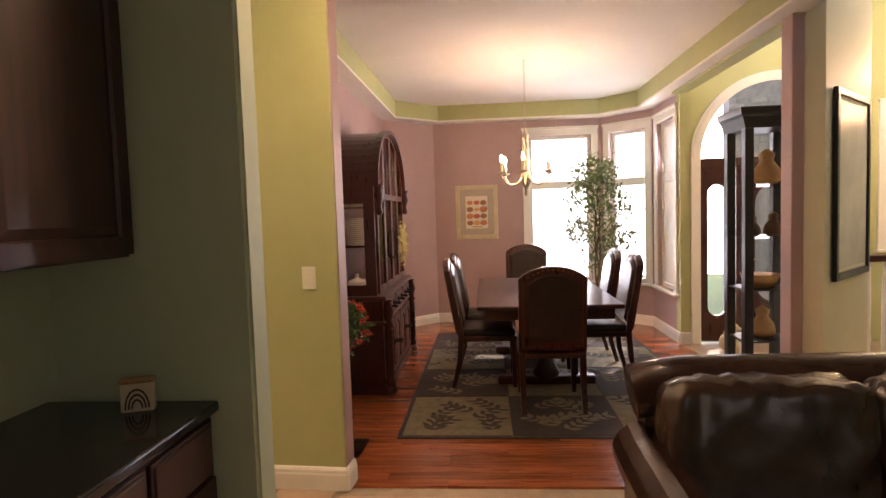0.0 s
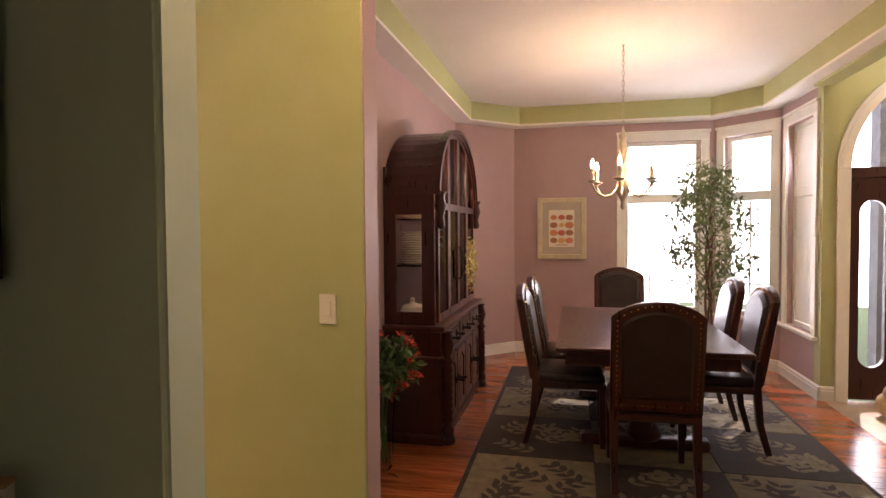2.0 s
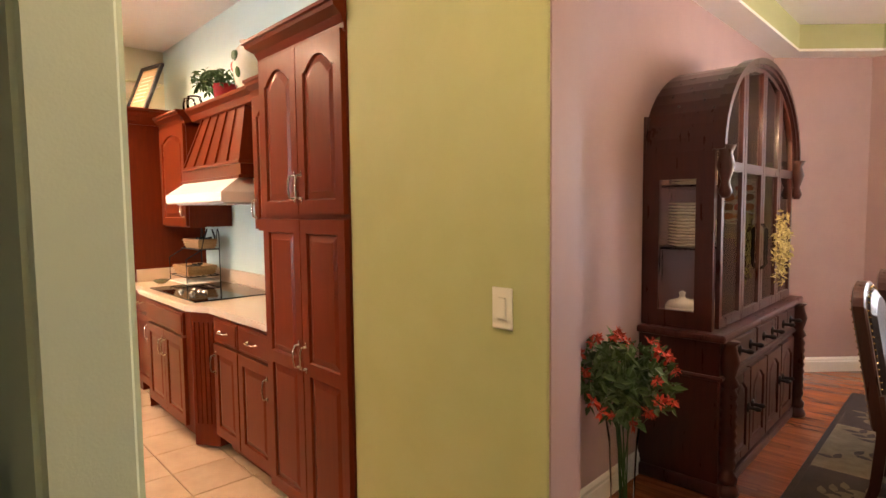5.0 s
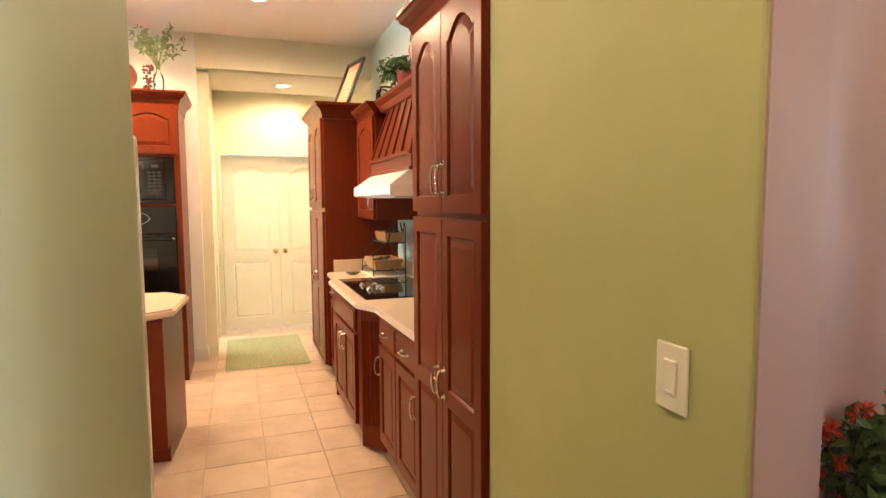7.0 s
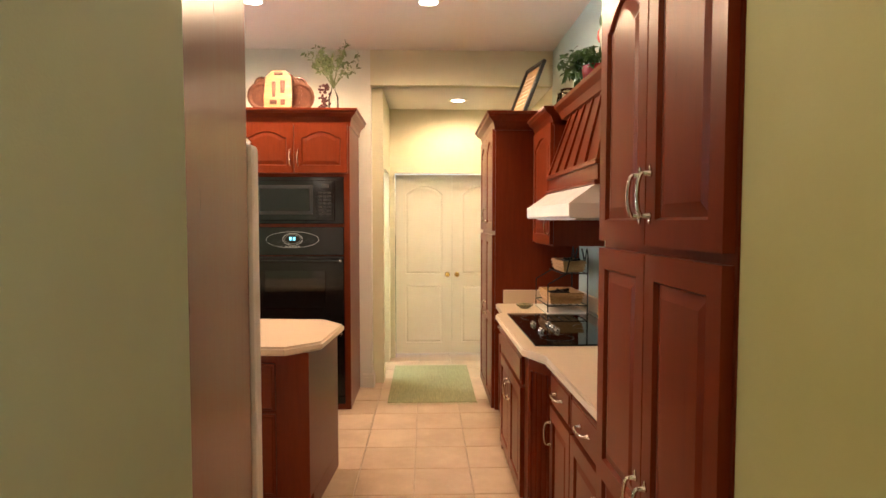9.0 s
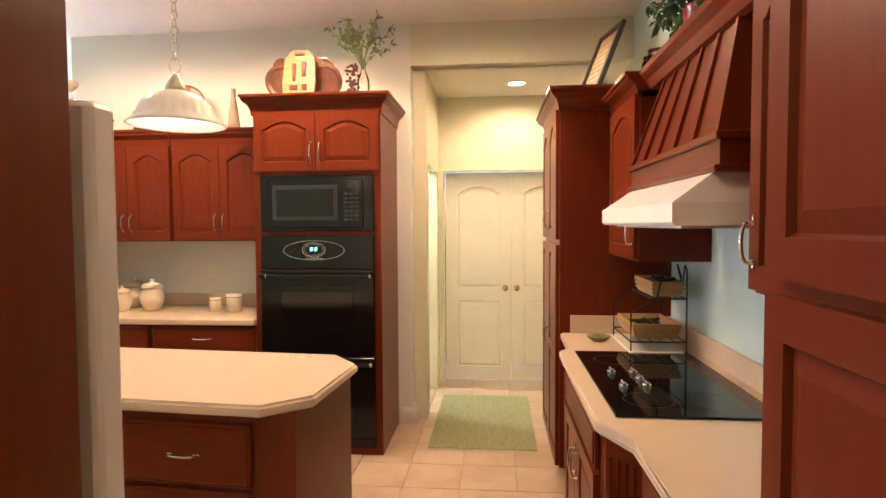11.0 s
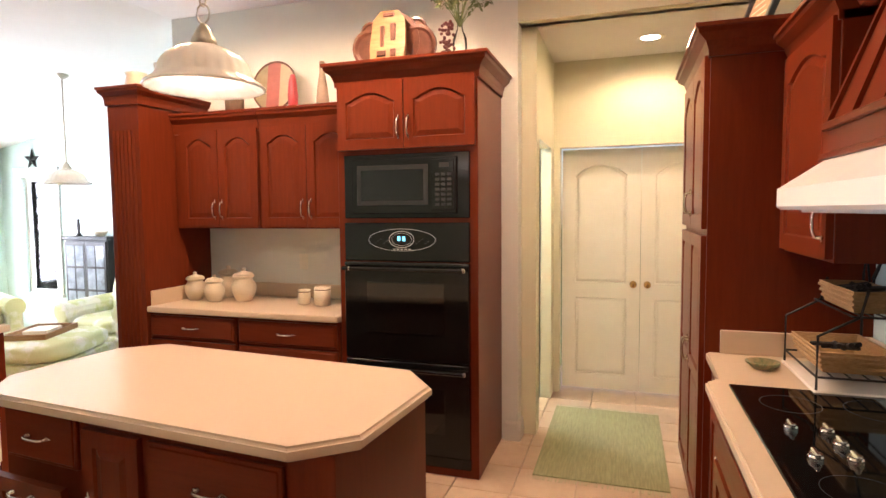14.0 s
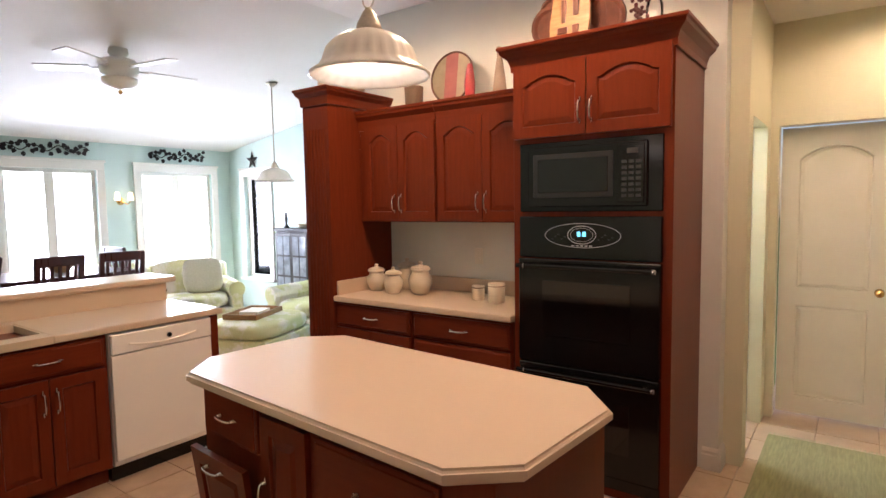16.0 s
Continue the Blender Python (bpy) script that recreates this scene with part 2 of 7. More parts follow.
def box(bm, x0, x1, y0, y1, z0, z1, bevel=0.0, segments=1):
    """A box between the given bounds, its edges rounded."""
    r = bmesh.ops.create_cube(bm, size=1.0, matrix=Matrix.Translation(((x0 + x1) / 2, (y0 + y1) / 2, (z0 + z1) / 2)) @ Matrix.Diagonal((abs(x1 - x0), abs(y1 - y0), abs(z1 - z0), 1)))
    if bevel:
        es = list({e for v in r["verts"] for e in v.link_edges})
        bmesh.ops.bevel(bm, geom=es, offset=bevel, segments=segments, affect="EDGES", profile=0.5)
    return bm


def B(*a, **k):
    return box(bmesh.new(), *a, **k)


def prism(bm, pts, z0, z1):
    """A polygon in plan, raised from z0 to z1."""
    lo, hi = [bm.verts.new((x, y, z0)) for x, y in pts], [bm.verts.new((x, y, z1)) for x, y in pts]
    bm.faces.new(lo[::-1])
    bm.faces.new(hi)
    for i in range(len(pts)):
        j = (i + 1) % len(pts)
        bm.faces.new((lo[i], lo[j], hi[j], hi[i]))
    return bm


def loft(bm, loops, caps=True):
    """Skin over loops of points with the same count."""
    vs = [[bm.verts.new(p) for p in lp] for lp in loops]
    n = len(vs[0])
    for a, b in zip(vs, vs[1:]):
        for i in range(n):
            j = (i + 1) % n
            bm.faces.new((a[i], a[j], b[j], b[i]))
    if caps:
        bm.faces.new(vs[0][::-1])
        bm.faces.new(vs[-1])
    return bm


def lathe(bm, profile, at=(0, 0, 0), n=20, wave=0.0, waves=8, caps=True):
    """A turned body: (radius, height) rows."""
    loops = []
    for k, (r, z) in enumerate(profile):
        loops.append([(at[0] + r * (1 + wave * math.cos(waves * 2 * math.pi * i / n)) * math.cos(2 * math.pi * i / n), at[1] + r * (1 + wave * math.cos(waves * 2 * math.pi * i / n)) * math.sin(2 * math.pi * i / n), at[2] + z) for i in range(n)])
    return loft(bm, loops, caps)


def tube(bm, pts, r, n=8, taper=None):
    """A round bar along points."""
    pts = [Vector(p) for p in pts]
    loops = []
    for i, p in enumerate(pts):
        d = (pts[min(i + 1, len(pts) - 1)] - pts[max(i - 1, 0)]).normalized()
        u = d.cross(Vector((0.13, 0.29, 0.95))).normalized()
        v = d.cross(u)
        q = r if taper is None else r + (taper - r) * i / (len(pts) - 1)
        loops.append([p + q * (math.cos(2 * math.pi * k / n) * u + math.sin(2 * math.pi * k / n) * v) for k in range(n)])
    return loft(bm, loops)


def curve(p, q, bend, n=7):
    """Points from p to q that bow by the vector bend."""
    p, q, bend = Vector(p), Vector(q), Vector(bend)
    return [p.lerp(q, i / n) + bend * math.sin(math.pi * i / n) for i in range(n + 1)]


def part(name, bm, material, parent=None, label="", smooth=False):
    me = bpy.data.meshes.new(name)
    bmesh.ops.recalc_face_normals(bm, faces=bm.faces)
    bm.to_mesh(me)
    bm.free()
    me.materials.append(material)
    if smooth:
        me.polygons.foreach_set("use_smooth", [True] * len(me.polygons))
        me.update()
    ob = new(name, me)
    if parent:
        ob.parent = parent
    return tagged(ob, label) if label else ob


def thing(name, label, category, x=0, y=0, z=0, rz=0, group=""):
    ob = new(name)
    ob.empty_display_size = 0.1
    ob.matrix_world = BASE @ pose(x, y, z, 0, 0, rz)
    return tagged(ob, label, category, group)


def setting(name, bm, material, label):
    ob = part(name, bm, material)
    ob.matrix_world = BASE.copy()
    return tagged(ob, label, "structure", kind="structure")


def smooth(ob):
    ob.data.polygons.foreach_set("use_smooth", [True] * len(ob.data.polygons))
    return ob

# ---- structure ----


def wall(name, p, q, inner, outer, z0, z1, material, label, openings=(), arch=None):
    """A wall from p to q in plan; thickness from -outer to +inner on its left side; openings (from, to, sill, head) along it."""
    bm = bmesh.new()
    d = math.hypot(q[0] - p[0], q[1] - p[1])
    s = 0.0
    for a, b, lo, hi in sorted(openings):
        if a > s:
            box(bm, s, a, -outer, inner, z0, z1)
        if lo > z0:
            box(bm, a, b, -outer, inner, z0, lo)
        if hi < z1:
            box(bm, a, b, -outer, inner, hi, z1)
        s = b
    if s < d:
        box(bm, s, d, -outer, inner, z0, z1)
    if arch:
        a, b, spring = arch
        r, c, n = (b - a) / 2, (a + b) / 2, 24
        for i in range(n):
            x0, x1 = a + (b - a) * i / n, a + (b - a) * (i + 1) / n
            h = [spring + math.sqrt(max(0, r * r - (x - c) ** 2)) for x in (x0, x1)]
            loft(bm, [[(x0, -outer, h[0]), (x1, -outer, h[1]), (x1, -outer, z1), (x0, -outer, z1)], [(x0, inner, h[0]), (x1, inner, h[1]), (x1, inner, z1), (x0, inner, z1)]])
    bm.transform(pose(p[0], p[1], 0, 0, 0, math.degrees(math.atan2(q[1] - p[1], q[0] - p[0]))))
    return setting(name, bm, material, label)


H1, H2 = 3.05, 2.74
T = 0.12
BASE = WING
# dining room shell, walked round with the room on the left
C1, C2, C3, C4, C5 = (-0.78, 7.84), (-0.17, 8.45), (2.10, 8.45), (2.63, 7.92), (2.63, 6.94)
WIN1, WIN2, WIN3 = (1.13, 1.96), (0.10, 0.62), (0.12, 0.72)
wall("wall_dining_hutch_side", (C1[0], C1[1]), (C1[0], 3.72), 0, T, 0, H1, MAUVE, "mauve painted dining room side wall")
wall("wall_dining_corner", C2, C1, 0, T, 0, H1, MAUVE, "mauve painted angled corner wall")
wall("wall_dining_front", C3, C2, 0, T, 0, H1, MAUVE, "mauve painted front wall with a tall window", [(2.10 - WIN1[1], 2.10 - WIN1[0], 0.55, 2.52)])
wall("wall_dining_bay", C4, C3, 0, T, 0, H1, MAUVE, "mauve painted angled bay wall with a tall window", [(0.10, 0.62, 0.55, 2.52)])
wall("wall_dining_bay_side", C5, C4, 0, T, 0, H1, MAUVE, "mauve painted bay side wall with a narrow window", [(0.16, 0.80, 0.55, 2.52)])
setting("wall_dining_near", B(-0.90, -0.30, 3.735, 3.79, 0, H1), MAUVE, "mauve painted back of the passage wall")
setting("wall_bar", B(-1.15, -1.03, -2.7, 2.50, 0, H1), GREEN_PALE, "pale green painted wall behind the wet bar")
BASE = HOME
# wall with the switch between passage and dining room, and its return
setting("wall_switch", B(-1.238, -0.280, 3.473, 3.592, 0, H1, bevel=0.006, segments=2), GREEN, "sage green painted wall end with a light switch")
setting("wall_jamb_face", B(-0.2805, -0.274, 3.480, 3.605, 0, H1), MAUVE, "mauve painted wall end facing the opening")
# wall that ends beside the wet bar
bm = bmesh.new()
prism(bm, [(-1.279, 2.316), (-0.190, 2.316), (-0.190, 2.440), (-1.279, 2.502)], 0, H1)
bmesh.ops.bevel(bm, geom=[e for e in bm.edges if e.verts[0].co.x > -0.2 and e.verts[1].co.x > -0.2 and abs(e.verts[0].co.z - e.verts[1].co.z) > 1], offset=0.012, segments=3, affect="EDGES")
setting("wall_passage", bm, GREEN_PALE, "pale green painted wall end with light switches")
setting("wall_kitchen_east", B(-1.277, -1.16, -4.6, 2.316, 0, H1), GREEN_PALE, "pale green painted kitchen wall behind the refrigerator")
setting("wall_kitchen_cooktop", B(-5.42, -0.92, 4.07, 4.19, 0, H1), AQUA, "pale aqua painted wall behind the cooktop")
setting("wall_pantry_end", B(-1.238, -1.12, 3.592, 4.19, 0, H1), GREEN, "plain wall closing the pantry cabinet")
setting("wall_hall_right", B(-6.76, -5.42, 4.07, 4.19, 0, H2), CREAM_WALL, "cream painted hall side wall")
wall("wall_hall_end", (-6.64, 2.43), (-6.64, 4.07), 0, 0.12, 0, H2, CREAM_WALL, "cream painted hall end wall with double doors", [(0.15, 1.43, 0, 2.05)])
wall("wall_hall_left", (-5.55, 2.43), (-6.64, 2.43), 0, 0.10, 0, H2, CREAM_WALL, "cream painted hall side wall with a doorway", [(0.14, 0.80, 0, 2.03)])
setting("wall_kitchen_oven", B(-5.55, -5.42, -0.30, 2.43, 0, H1), PALE_WALL, "cream painted wall behind the oven cabinet")
setting("hall_header", B(-5.55, -5.42, 2.43, 4.07, H2, H1), CREAM_WALL, "cream painted header above the hall opening")
setting("wall_family_side", B(-7.05, -5.55, -0.30, -0.18, 0, H1), AQUA, "pale aqua painted return wall")
wall("wall_family_star", (-6.95, -0.30), (-6.95, -4.50), 0, 0.14, 0, H1, AQUA, "pale aqua painted wall with a window and a star", [(3.30, 3.85, 0.55, 2.00)])
wall("wall_family_windows", (-6.95, -4.50), (-1.15, -4.50), 0, 0.14, 0, H1, AQUA, "pale aqua painted wall with two wide windows", [(0.30, 1.30, 0.55, 2.04), (1.83, 2.80, 0.55, 2.04)])
# plain glowing sheets that stand in for bright distance outside the windows
BACKDROP = glow("backdrop_glow", (0.92, 0.97, 1.0), 3.2)
setting("backdrop", B(-12, 22, 16.0, 16.1, -0.25, 9), BACKDROP, "glowing pale backdrop sheet beyond the front lawn")
setting("backdrop", B(-20, 10, -11.1, -11.0, -0.25, 8), BACKDROP, "glowing pale backdrop sheet beyond the back lawn")
setting("backdrop", B(-14.1, -14.0, -11, 0, -0.25, 8), BACKDROP, "glowing pale backdrop sheet beside the house")
# hall side room behind the doorway
setting("wall_side_room", B(-6.76, -5.55, 0.9, 1.0, 0, H2), CREAM_WALL, "pale wall of the side room")
setting("wall_closet_side", B(-6.76, -6.64, 0.9, 2.43, 0, H2), CREAM_WALL, "plain wall of the side room")
# foyer and living room
BASE = WING
wall("wall_entry", (6.2, 6.94), (2.63, 6.94), 0, T, 0, 4.2, GREEN, "sage green painted entry wall with an arched doorway", [(0.35, 1.45, 1.0, 2.45), (1.72, 3.38, 0, 2.02 + 0.83)], None)
setting("wall_east", B(6.2, 6.32, -2.6, 7.06, 0, 4.2), GREEN_PALE, "pale green painted outer wall")
setting("wall_south", B(-1.03, 6.32, -2.72, -2.6, 0, 4.2), GREEN_PALE, "pale green painted living room wall")
# angled wall end between dining room and foyer
wall("wall_angled", (2.60, 4.52), (3.36, 5.28), 0.0, 0.14, 0, H1, CREAM_WALL, "cream painted angled wall carrying a framed print")
setting("wall_angled_end", B(2.535, 2.615, 4.50, 4.64, 0, H2, bevel=0.006), MAUVE, "mauve painted wall end")
setting("beam_dining", B(2.55, 2.70, 4.50, 6.94, 2.72, H1), GREEN, "sage green beam between dining room and foyer")
setting("beam_front", B(-0.285, 2.62, 3.60, 3.72, 2.72, H1), GREEN, "sage green beam over the dining room opening")

BASE = HOME
# floors
setting("floor_kitchen", B(-7.4, -0.3, -4.6, 4.2, -0.12, -0.012), GROUT, "pale grout bed of the kitchen tile floor")
BASE = WING
setting("floor_living", B(-1.0, 6.3, -2.7, 3.64, -0.12, -0.014), GROUT, "pale grout bed of the living room tile floor")
setting("floor_dining", B(-0.9, 2.66, 3.64, 8.6, -0.12, -0.014), BARK, "wooden subfloor of the dining room")
setting("floor_entry", B(2.66, 6.3, 3.64, 7.0, -0.12, 0.0), TILE, "beige stone floor of the entry")
BASE = HOME
setting("ground", B(-70, 70, -70, 70, -0.4, -0.25), GRASS, "lawn round the house")

# ceilings
setting("ceiling_kitchen", B(-5.55, -0.9, -0.3, 4.2, H1, H1 + 0.1), CEIL, "white kitchen ceiling")
setting("ceiling_hall", B(-6.76, -5.50, 0.9, 4.2, H2, H2 + 0.1), CEIL, "white lowered hall ceiling")
BASE = WING
setting("ceiling_living", B(-1.03, 6.3, -2.7, 3.6, H1 + 0.002, H1 + 0.1), CEIL, "white living room ceiling")
setting("ceiling_entry", B(2.70, 6.3, 3.6, 7.0, 4.2, 4.3), CEIL, "white high entry ceiling")
BASE = HOME
bm = bmesh.new()
loft(bm, [[(-7.4, -0.3, H1), (-7.4, -4.6, 2.36), (-7.4, -4.6, 2.5), (-7.4, -0.3, H1 + 0.1)], [(-1.03, -0.3, H1), (-1.03, -4.6, 2.36), (-1.03, -4.6, 2.5), (-1.03, -0.3, H1 + 0.1)]])
setting("ceiling_family", bm, CEIL, "white sloping family room ceiling")
BASE = WING
# dining tray ceiling: a soffit ring under the raised middle
outer = [(-0.9, 3.6), (2.62, 3.6), (2.66, 8.0), (2.15, 8.6), (-0.2, 8.6), (-0.9, 7.9)]
inner = [(-0.58, 3.92), (2.42, 3.92), (2.42, 7.82), (2.02, 8.24), (-0.08, 8.24), (-0.58, 7.76)]
top = [(-0.30, 4.18), (2.12, 4.18), (2.12, 7.66), (1.86, 7.93), (0.08, 7.93), (-0.30, 7.56)]
bm = bmesh.new()
loops = [[(x, y, z) for x, y in pts] for pts, z in ((outer, H1 + 0.1), (outer, H2), (inner, H2), (inner, H2 + 0.02))]
loft(bm, loops, caps=False)
setting("ceiling_soffit", bm, CEIL, "white soffit round the dining room tray ceiling")
bm = bmesh.new()
loft(bm, [[(x, y, H2 + 0.02) for x, y in inner], [(x, y, 2.96) for x, y in inner]], caps=False)
setting("ceiling_tray_side", bm, GREEN, "sage green upright band of the tray ceiling")
bm = bmesh.new()
prism(bm, [(-1, 3.6), (2.7, 3.6), (2.7, 8.6), (-1, 8.6)], 2.955, H1 + 0.1)
setting("ceiling_dining", bm, CEIL, "white dining room tray ceiling")


def baseboard(p, q, h=0.13, t=0.018):
    """A moulded skirting on the left side of the line from p to q."""
    d = math.hypot(q[0] - p[0], q[1] - p[1])
    prof = [(0, 0), (t, 0), (t, h * 0.68), (t * 0.75, h * 0.74), (t * 0.75, h * 0.86), (t * 0.35, h * 0.95), (0, h)]
    bm = bmesh.new()
    loft(bm, [[(0, y, z) for y, z in prof], [(d, y, z) for y, z in prof]])
    bm.transform(pose(p[0], p[1], 0, 0, 0, math.degrees(math.atan2(q[1] - p[1], q[0] - p[0]))))
    setting("baseboard", bm, TRIM, "white moulded baseboard")


for p, q in ((C1, (C1[0], 3.79)), (C2, C1), (C3, C2), (C4, C3), (C5, C4), ((2.80, 6.94), (2.63, 6.94))):
    baseboard(p, q)
BASE = HOME
baseboard((-0.262, 3.473), (-1.238, 3.473))
baseboard((-0.274, 3.605), (-0.274, 3.455))
baseboard((-0.172, 2.440), (-1.279, 2.502))
baseboard((-0.190, 2.458), (-0.190, 2.316))
baseboard((-5.42, 2.448), (-5.42, 2.345))
baseboard((-5.68, 2.43), (-5.40, 2.43))
baseboard((-6.64, 2.43), (-6.44, 2.43))

# ---- windows and doors of the setting ----


def window(name, p, q, a, b, lo, hi, bars=(), label="white framed window with bright panes", transom=None, depth=0.12, casing=0.09):
    """A cased window in the wall from p to q; frame, sill, rails and panes are parts."""
    w = thing(name, label, "window", p[0], p[1], 0, math.degrees(math.atan2(q[1] - p[1], q[0] - p[0])))
    tagged(w, kind="structure")
    bm = bmesh.new()
    for x0, x1, z0, z1 in ((a - casing, a, lo - 0.02, hi), (b, b + casing, lo - 0.02, hi), (a - casing, b + casing, hi, hi + casing)):
        box(bm, x0, x1, 0, 0.022, z0, z1, bevel=0.004)
    box(bm, a - casing - 0.012, b + casing + 0.012, 0, 0.034, hi + casing, hi + casing + 0.03, bevel=0.004)
    part("casing", bm, TRIM, w)
    part("window_sill", B(a - casing - 0.02, b + casing + 0.02, -0.06, 0.05, lo - 0.04, lo - 0.006, bevel=0.006), TRIM, w)
    bm = bmesh.new()
    f, y0, y1 = 0.045, -depth * 0.75, -depth * 0.4
    for x0, x1, z0, z1 in ((a, a + f, lo, hi), (b - f, b, lo, hi), (a + f, b - f, lo, lo + f), (a + f, b - f, hi - f, hi)):
        box(bm, x0, x1, y0, y1, z0, z1, bevel=0.003)
    part("window_frame", bm, TRIM, w)
    zs = [lo + f] + ([transom] if transom else []) + [hi - f]
    for z0, z1 in zip(zs, zs[1:]):
        part("pane", B(a + f, b - f, -depth * 0.6, -depth * 0.6 + 0.006, z0, z1), CLEAR, w).visible_shadow = False
    if transom:
        part("rail", B(a + f, b - f, y0, y1, transom - 0.05, transom + 0.05, bevel=0.004), TRIM, w)
    for k, x0, x1, z0, z1 in bars:
        part(k, B(x0, x1, -depth * 0.66, -depth * 0.5, z0, z1, bevel=0.002), TRIM, w)
    return w


def grid(a, b, lo, hi, nx, nz):
    r = [("glazing_bar", a + (b - a) * i / nx - 0.008, a + (b - a) * i / nx + 0.008, lo, hi) for i in range(1, nx)]
    return r + [("glazing_bar", a, b, lo + (hi - lo) * i / nz - 0.008, lo + (hi - lo) * i / nz + 0.008) for i in range(1, nz)]


BASE = WING
window("window_1", C3, C2, 2.10 - WIN1[1], 2.10 - WIN1[0], 0.55, 2.52, grid(0.18, 0.93, 0.6, 1.2, 3, 2), "tall white framed dining room window in bright daylight", 1.86)
window("window_2", C4, C3, 0.10, 0.62, 0.55, 2.52, grid(0.14, 0.58, 0.6, 1.8, 2, 4), "tall narrow white framed bay window in bright daylight", 1.86)
side_win = window("window_3", C5, C4, 0.16, 0.80, 0.55, 2.52, (), "tall white framed bay side window in bright daylight", 1.86)
# added cream sheet hides the panes' dark reflections, in place of a bright reveal
part("pane_cover", B(0.20, 0.76, -0.062, -0.058, 0.60, 2.48), TRIM, side_win, "flat cream sheet added over the panes")
BASE = HOME
MULL = "white framed double casement window flooded with daylight"
window("window_4", (-6.95, -4.50), (-1.15, -4.50), 0.30, 1.30, 0.55, 2.04, [("mullion", 0.75, 0.85, 0.55, 2.04)], MULL)
window("window_5", (-6.95, -4.50), (-1.15, -4.50), 1.83, 2.80, 0.55, 2.04, [("mullion", 2.27, 2.37, 0.55, 2.04)], MULL)
window("window_6", (-6.95, -0.30), (-6.95, -4.50), 3.30, 3.85, 0.55, 2.00, (), "white framed window flooded with daylight")
BASE = WING
blinds = window("window_7", (6.2, 6.94), (2.63, 6.94), 0.35, 1.45, 1.0, 2.45, (), "white framed window with horizontal blinds")
for i in range(26):
    part("slat", B(0.40, 1.40, -0.05, -0.01, 1.04 + i * 0.053, 1.043 + i * 0.053), TRIM, blinds)


def casing_frame(bm, a, b, h, w=0.07, t=0.02):
    for x0, x1, z0, z1 in ((a - w, a, 0, h), (b, b + w, 0, h), (a - w, b + w, h, h + w)):
        box(bm, x0, x1, 0, t, z0, z1, bevel=0.004)
        box(bm, x0 + 0.018, x1 - 0.018, t, t + 0.006, z0 + (0.018 if z0 else 0), z1 - 0.018, bevel=0.003)


def arched(x0, x1, z0, z1, rise, n=10):
    """Outline of a panel with an arched head, anticlockwise in x and z."""
    pts = [(x0, z0), (x1, z0)]
    for i in range(n + 1):
        s = i / n
        x = x1 + (x0 - x1) * s
        pts.append((x, z1 - rise + rise * (math.sin(math.pi * s) ** 0.8 if rise else 0)))
    return pts


def cathedral(x0, x1, z0, z1, rise, n=14):
    """Outline of a panel whose head rises in a shouldered arch."""
    if not rise:
        return [(x0, z0), (x1, z0), (x1, z1), (x0, z1)]
    pts = [(x0, z0), (x1, z0)]
    for i in range(n + 1):
        s = i / n
        u = min(1, max(0, (min(s, 1 - s) - 0.06) / 0.44))
        pts.append((x1 + (x0 - x1) * s, z1 - rise + rise * math.sin(u * math.pi / 2) ** 0.9))
    return pts


def inset(pts, d):
    """The outline moved inwards by d, roughly, by pulling points towards its middle."""
    xs, zs = [p[0] for p in pts], [p[1] for p in pts]
    cx, cz, w, h = (min(xs) + max(xs)) / 2, (min(zs) + max(zs)) / 2, max(xs) - min(xs), max(zs) - min(zs)
    return [(cx + (x - cx) * (w - 2 * d) / w, cz + (z - cz) * (h - 2 * d) / h) for x, z in pts]


def leaf(bm, x0, x1, z0, z1, panels, t=0.022, recess=0.011, slope=0.030, proud=0.002):
    """A framed leaf with raised panels: the frame's front lies at y = 0, t thick towards +y."""
    for p in panels:
        out = p["out"]
        c0, c1 = p["cell"]
        ring = []
        xs = [q[0] for q in out]
        a, b = min(xs), max(xs)
        zmin = min(q[1] for q in out)
        for x, z in out:
            if z <= zmin + 1e-6:
                ring.append((x0 if x < (a + b) / 2 else x1, c0))
            elif abs(x - a) < 1e-6:
                ring.append((x0, c1))
            elif abs(x - b) < 1e-6:
                ring.append((x1, c1))
            else:
                ring.append((x0 + (x1 - x0) * (x - a) / (b - a), c1))
        i1, i2 = inset(out, 0.006), inset(out, 0.006 + slope)
        L = [[(x, 0, z) for x, z in ring], [(x, 0, z) for x, z in out], [(x, recess, z) for x, z in i1], [(x, proud, z) for x, z in i2]]
        vs = [[bm.verts.new(v) for v in lp] for lp in L]
        n = len(out)
        for u, v in zip(vs, vs[1:]):
            for i in range(n):
                j = (i + 1) % n
                bm.faces.new((u[i], u[j], v[j], v[i]))
        bm.faces.new(vs[-1])
    # edges and back, joined to the front at its corners
    c = [[bm.verts.new((x, y, z)) for x, z in ((x0, z0), (x1, z0), (x1, z1), (x0, z1))] for y in (0, t)]
    for i in range(4):
        j = (i + 1) % 4
        bm.faces.new((c[0][i], c[0][j], c[1][j], c[1][i]))
    bm.faces.new(c[1])
    bmesh.ops.remove_doubles(bm, verts=bm.verts, dist=1e-5)
    return bm


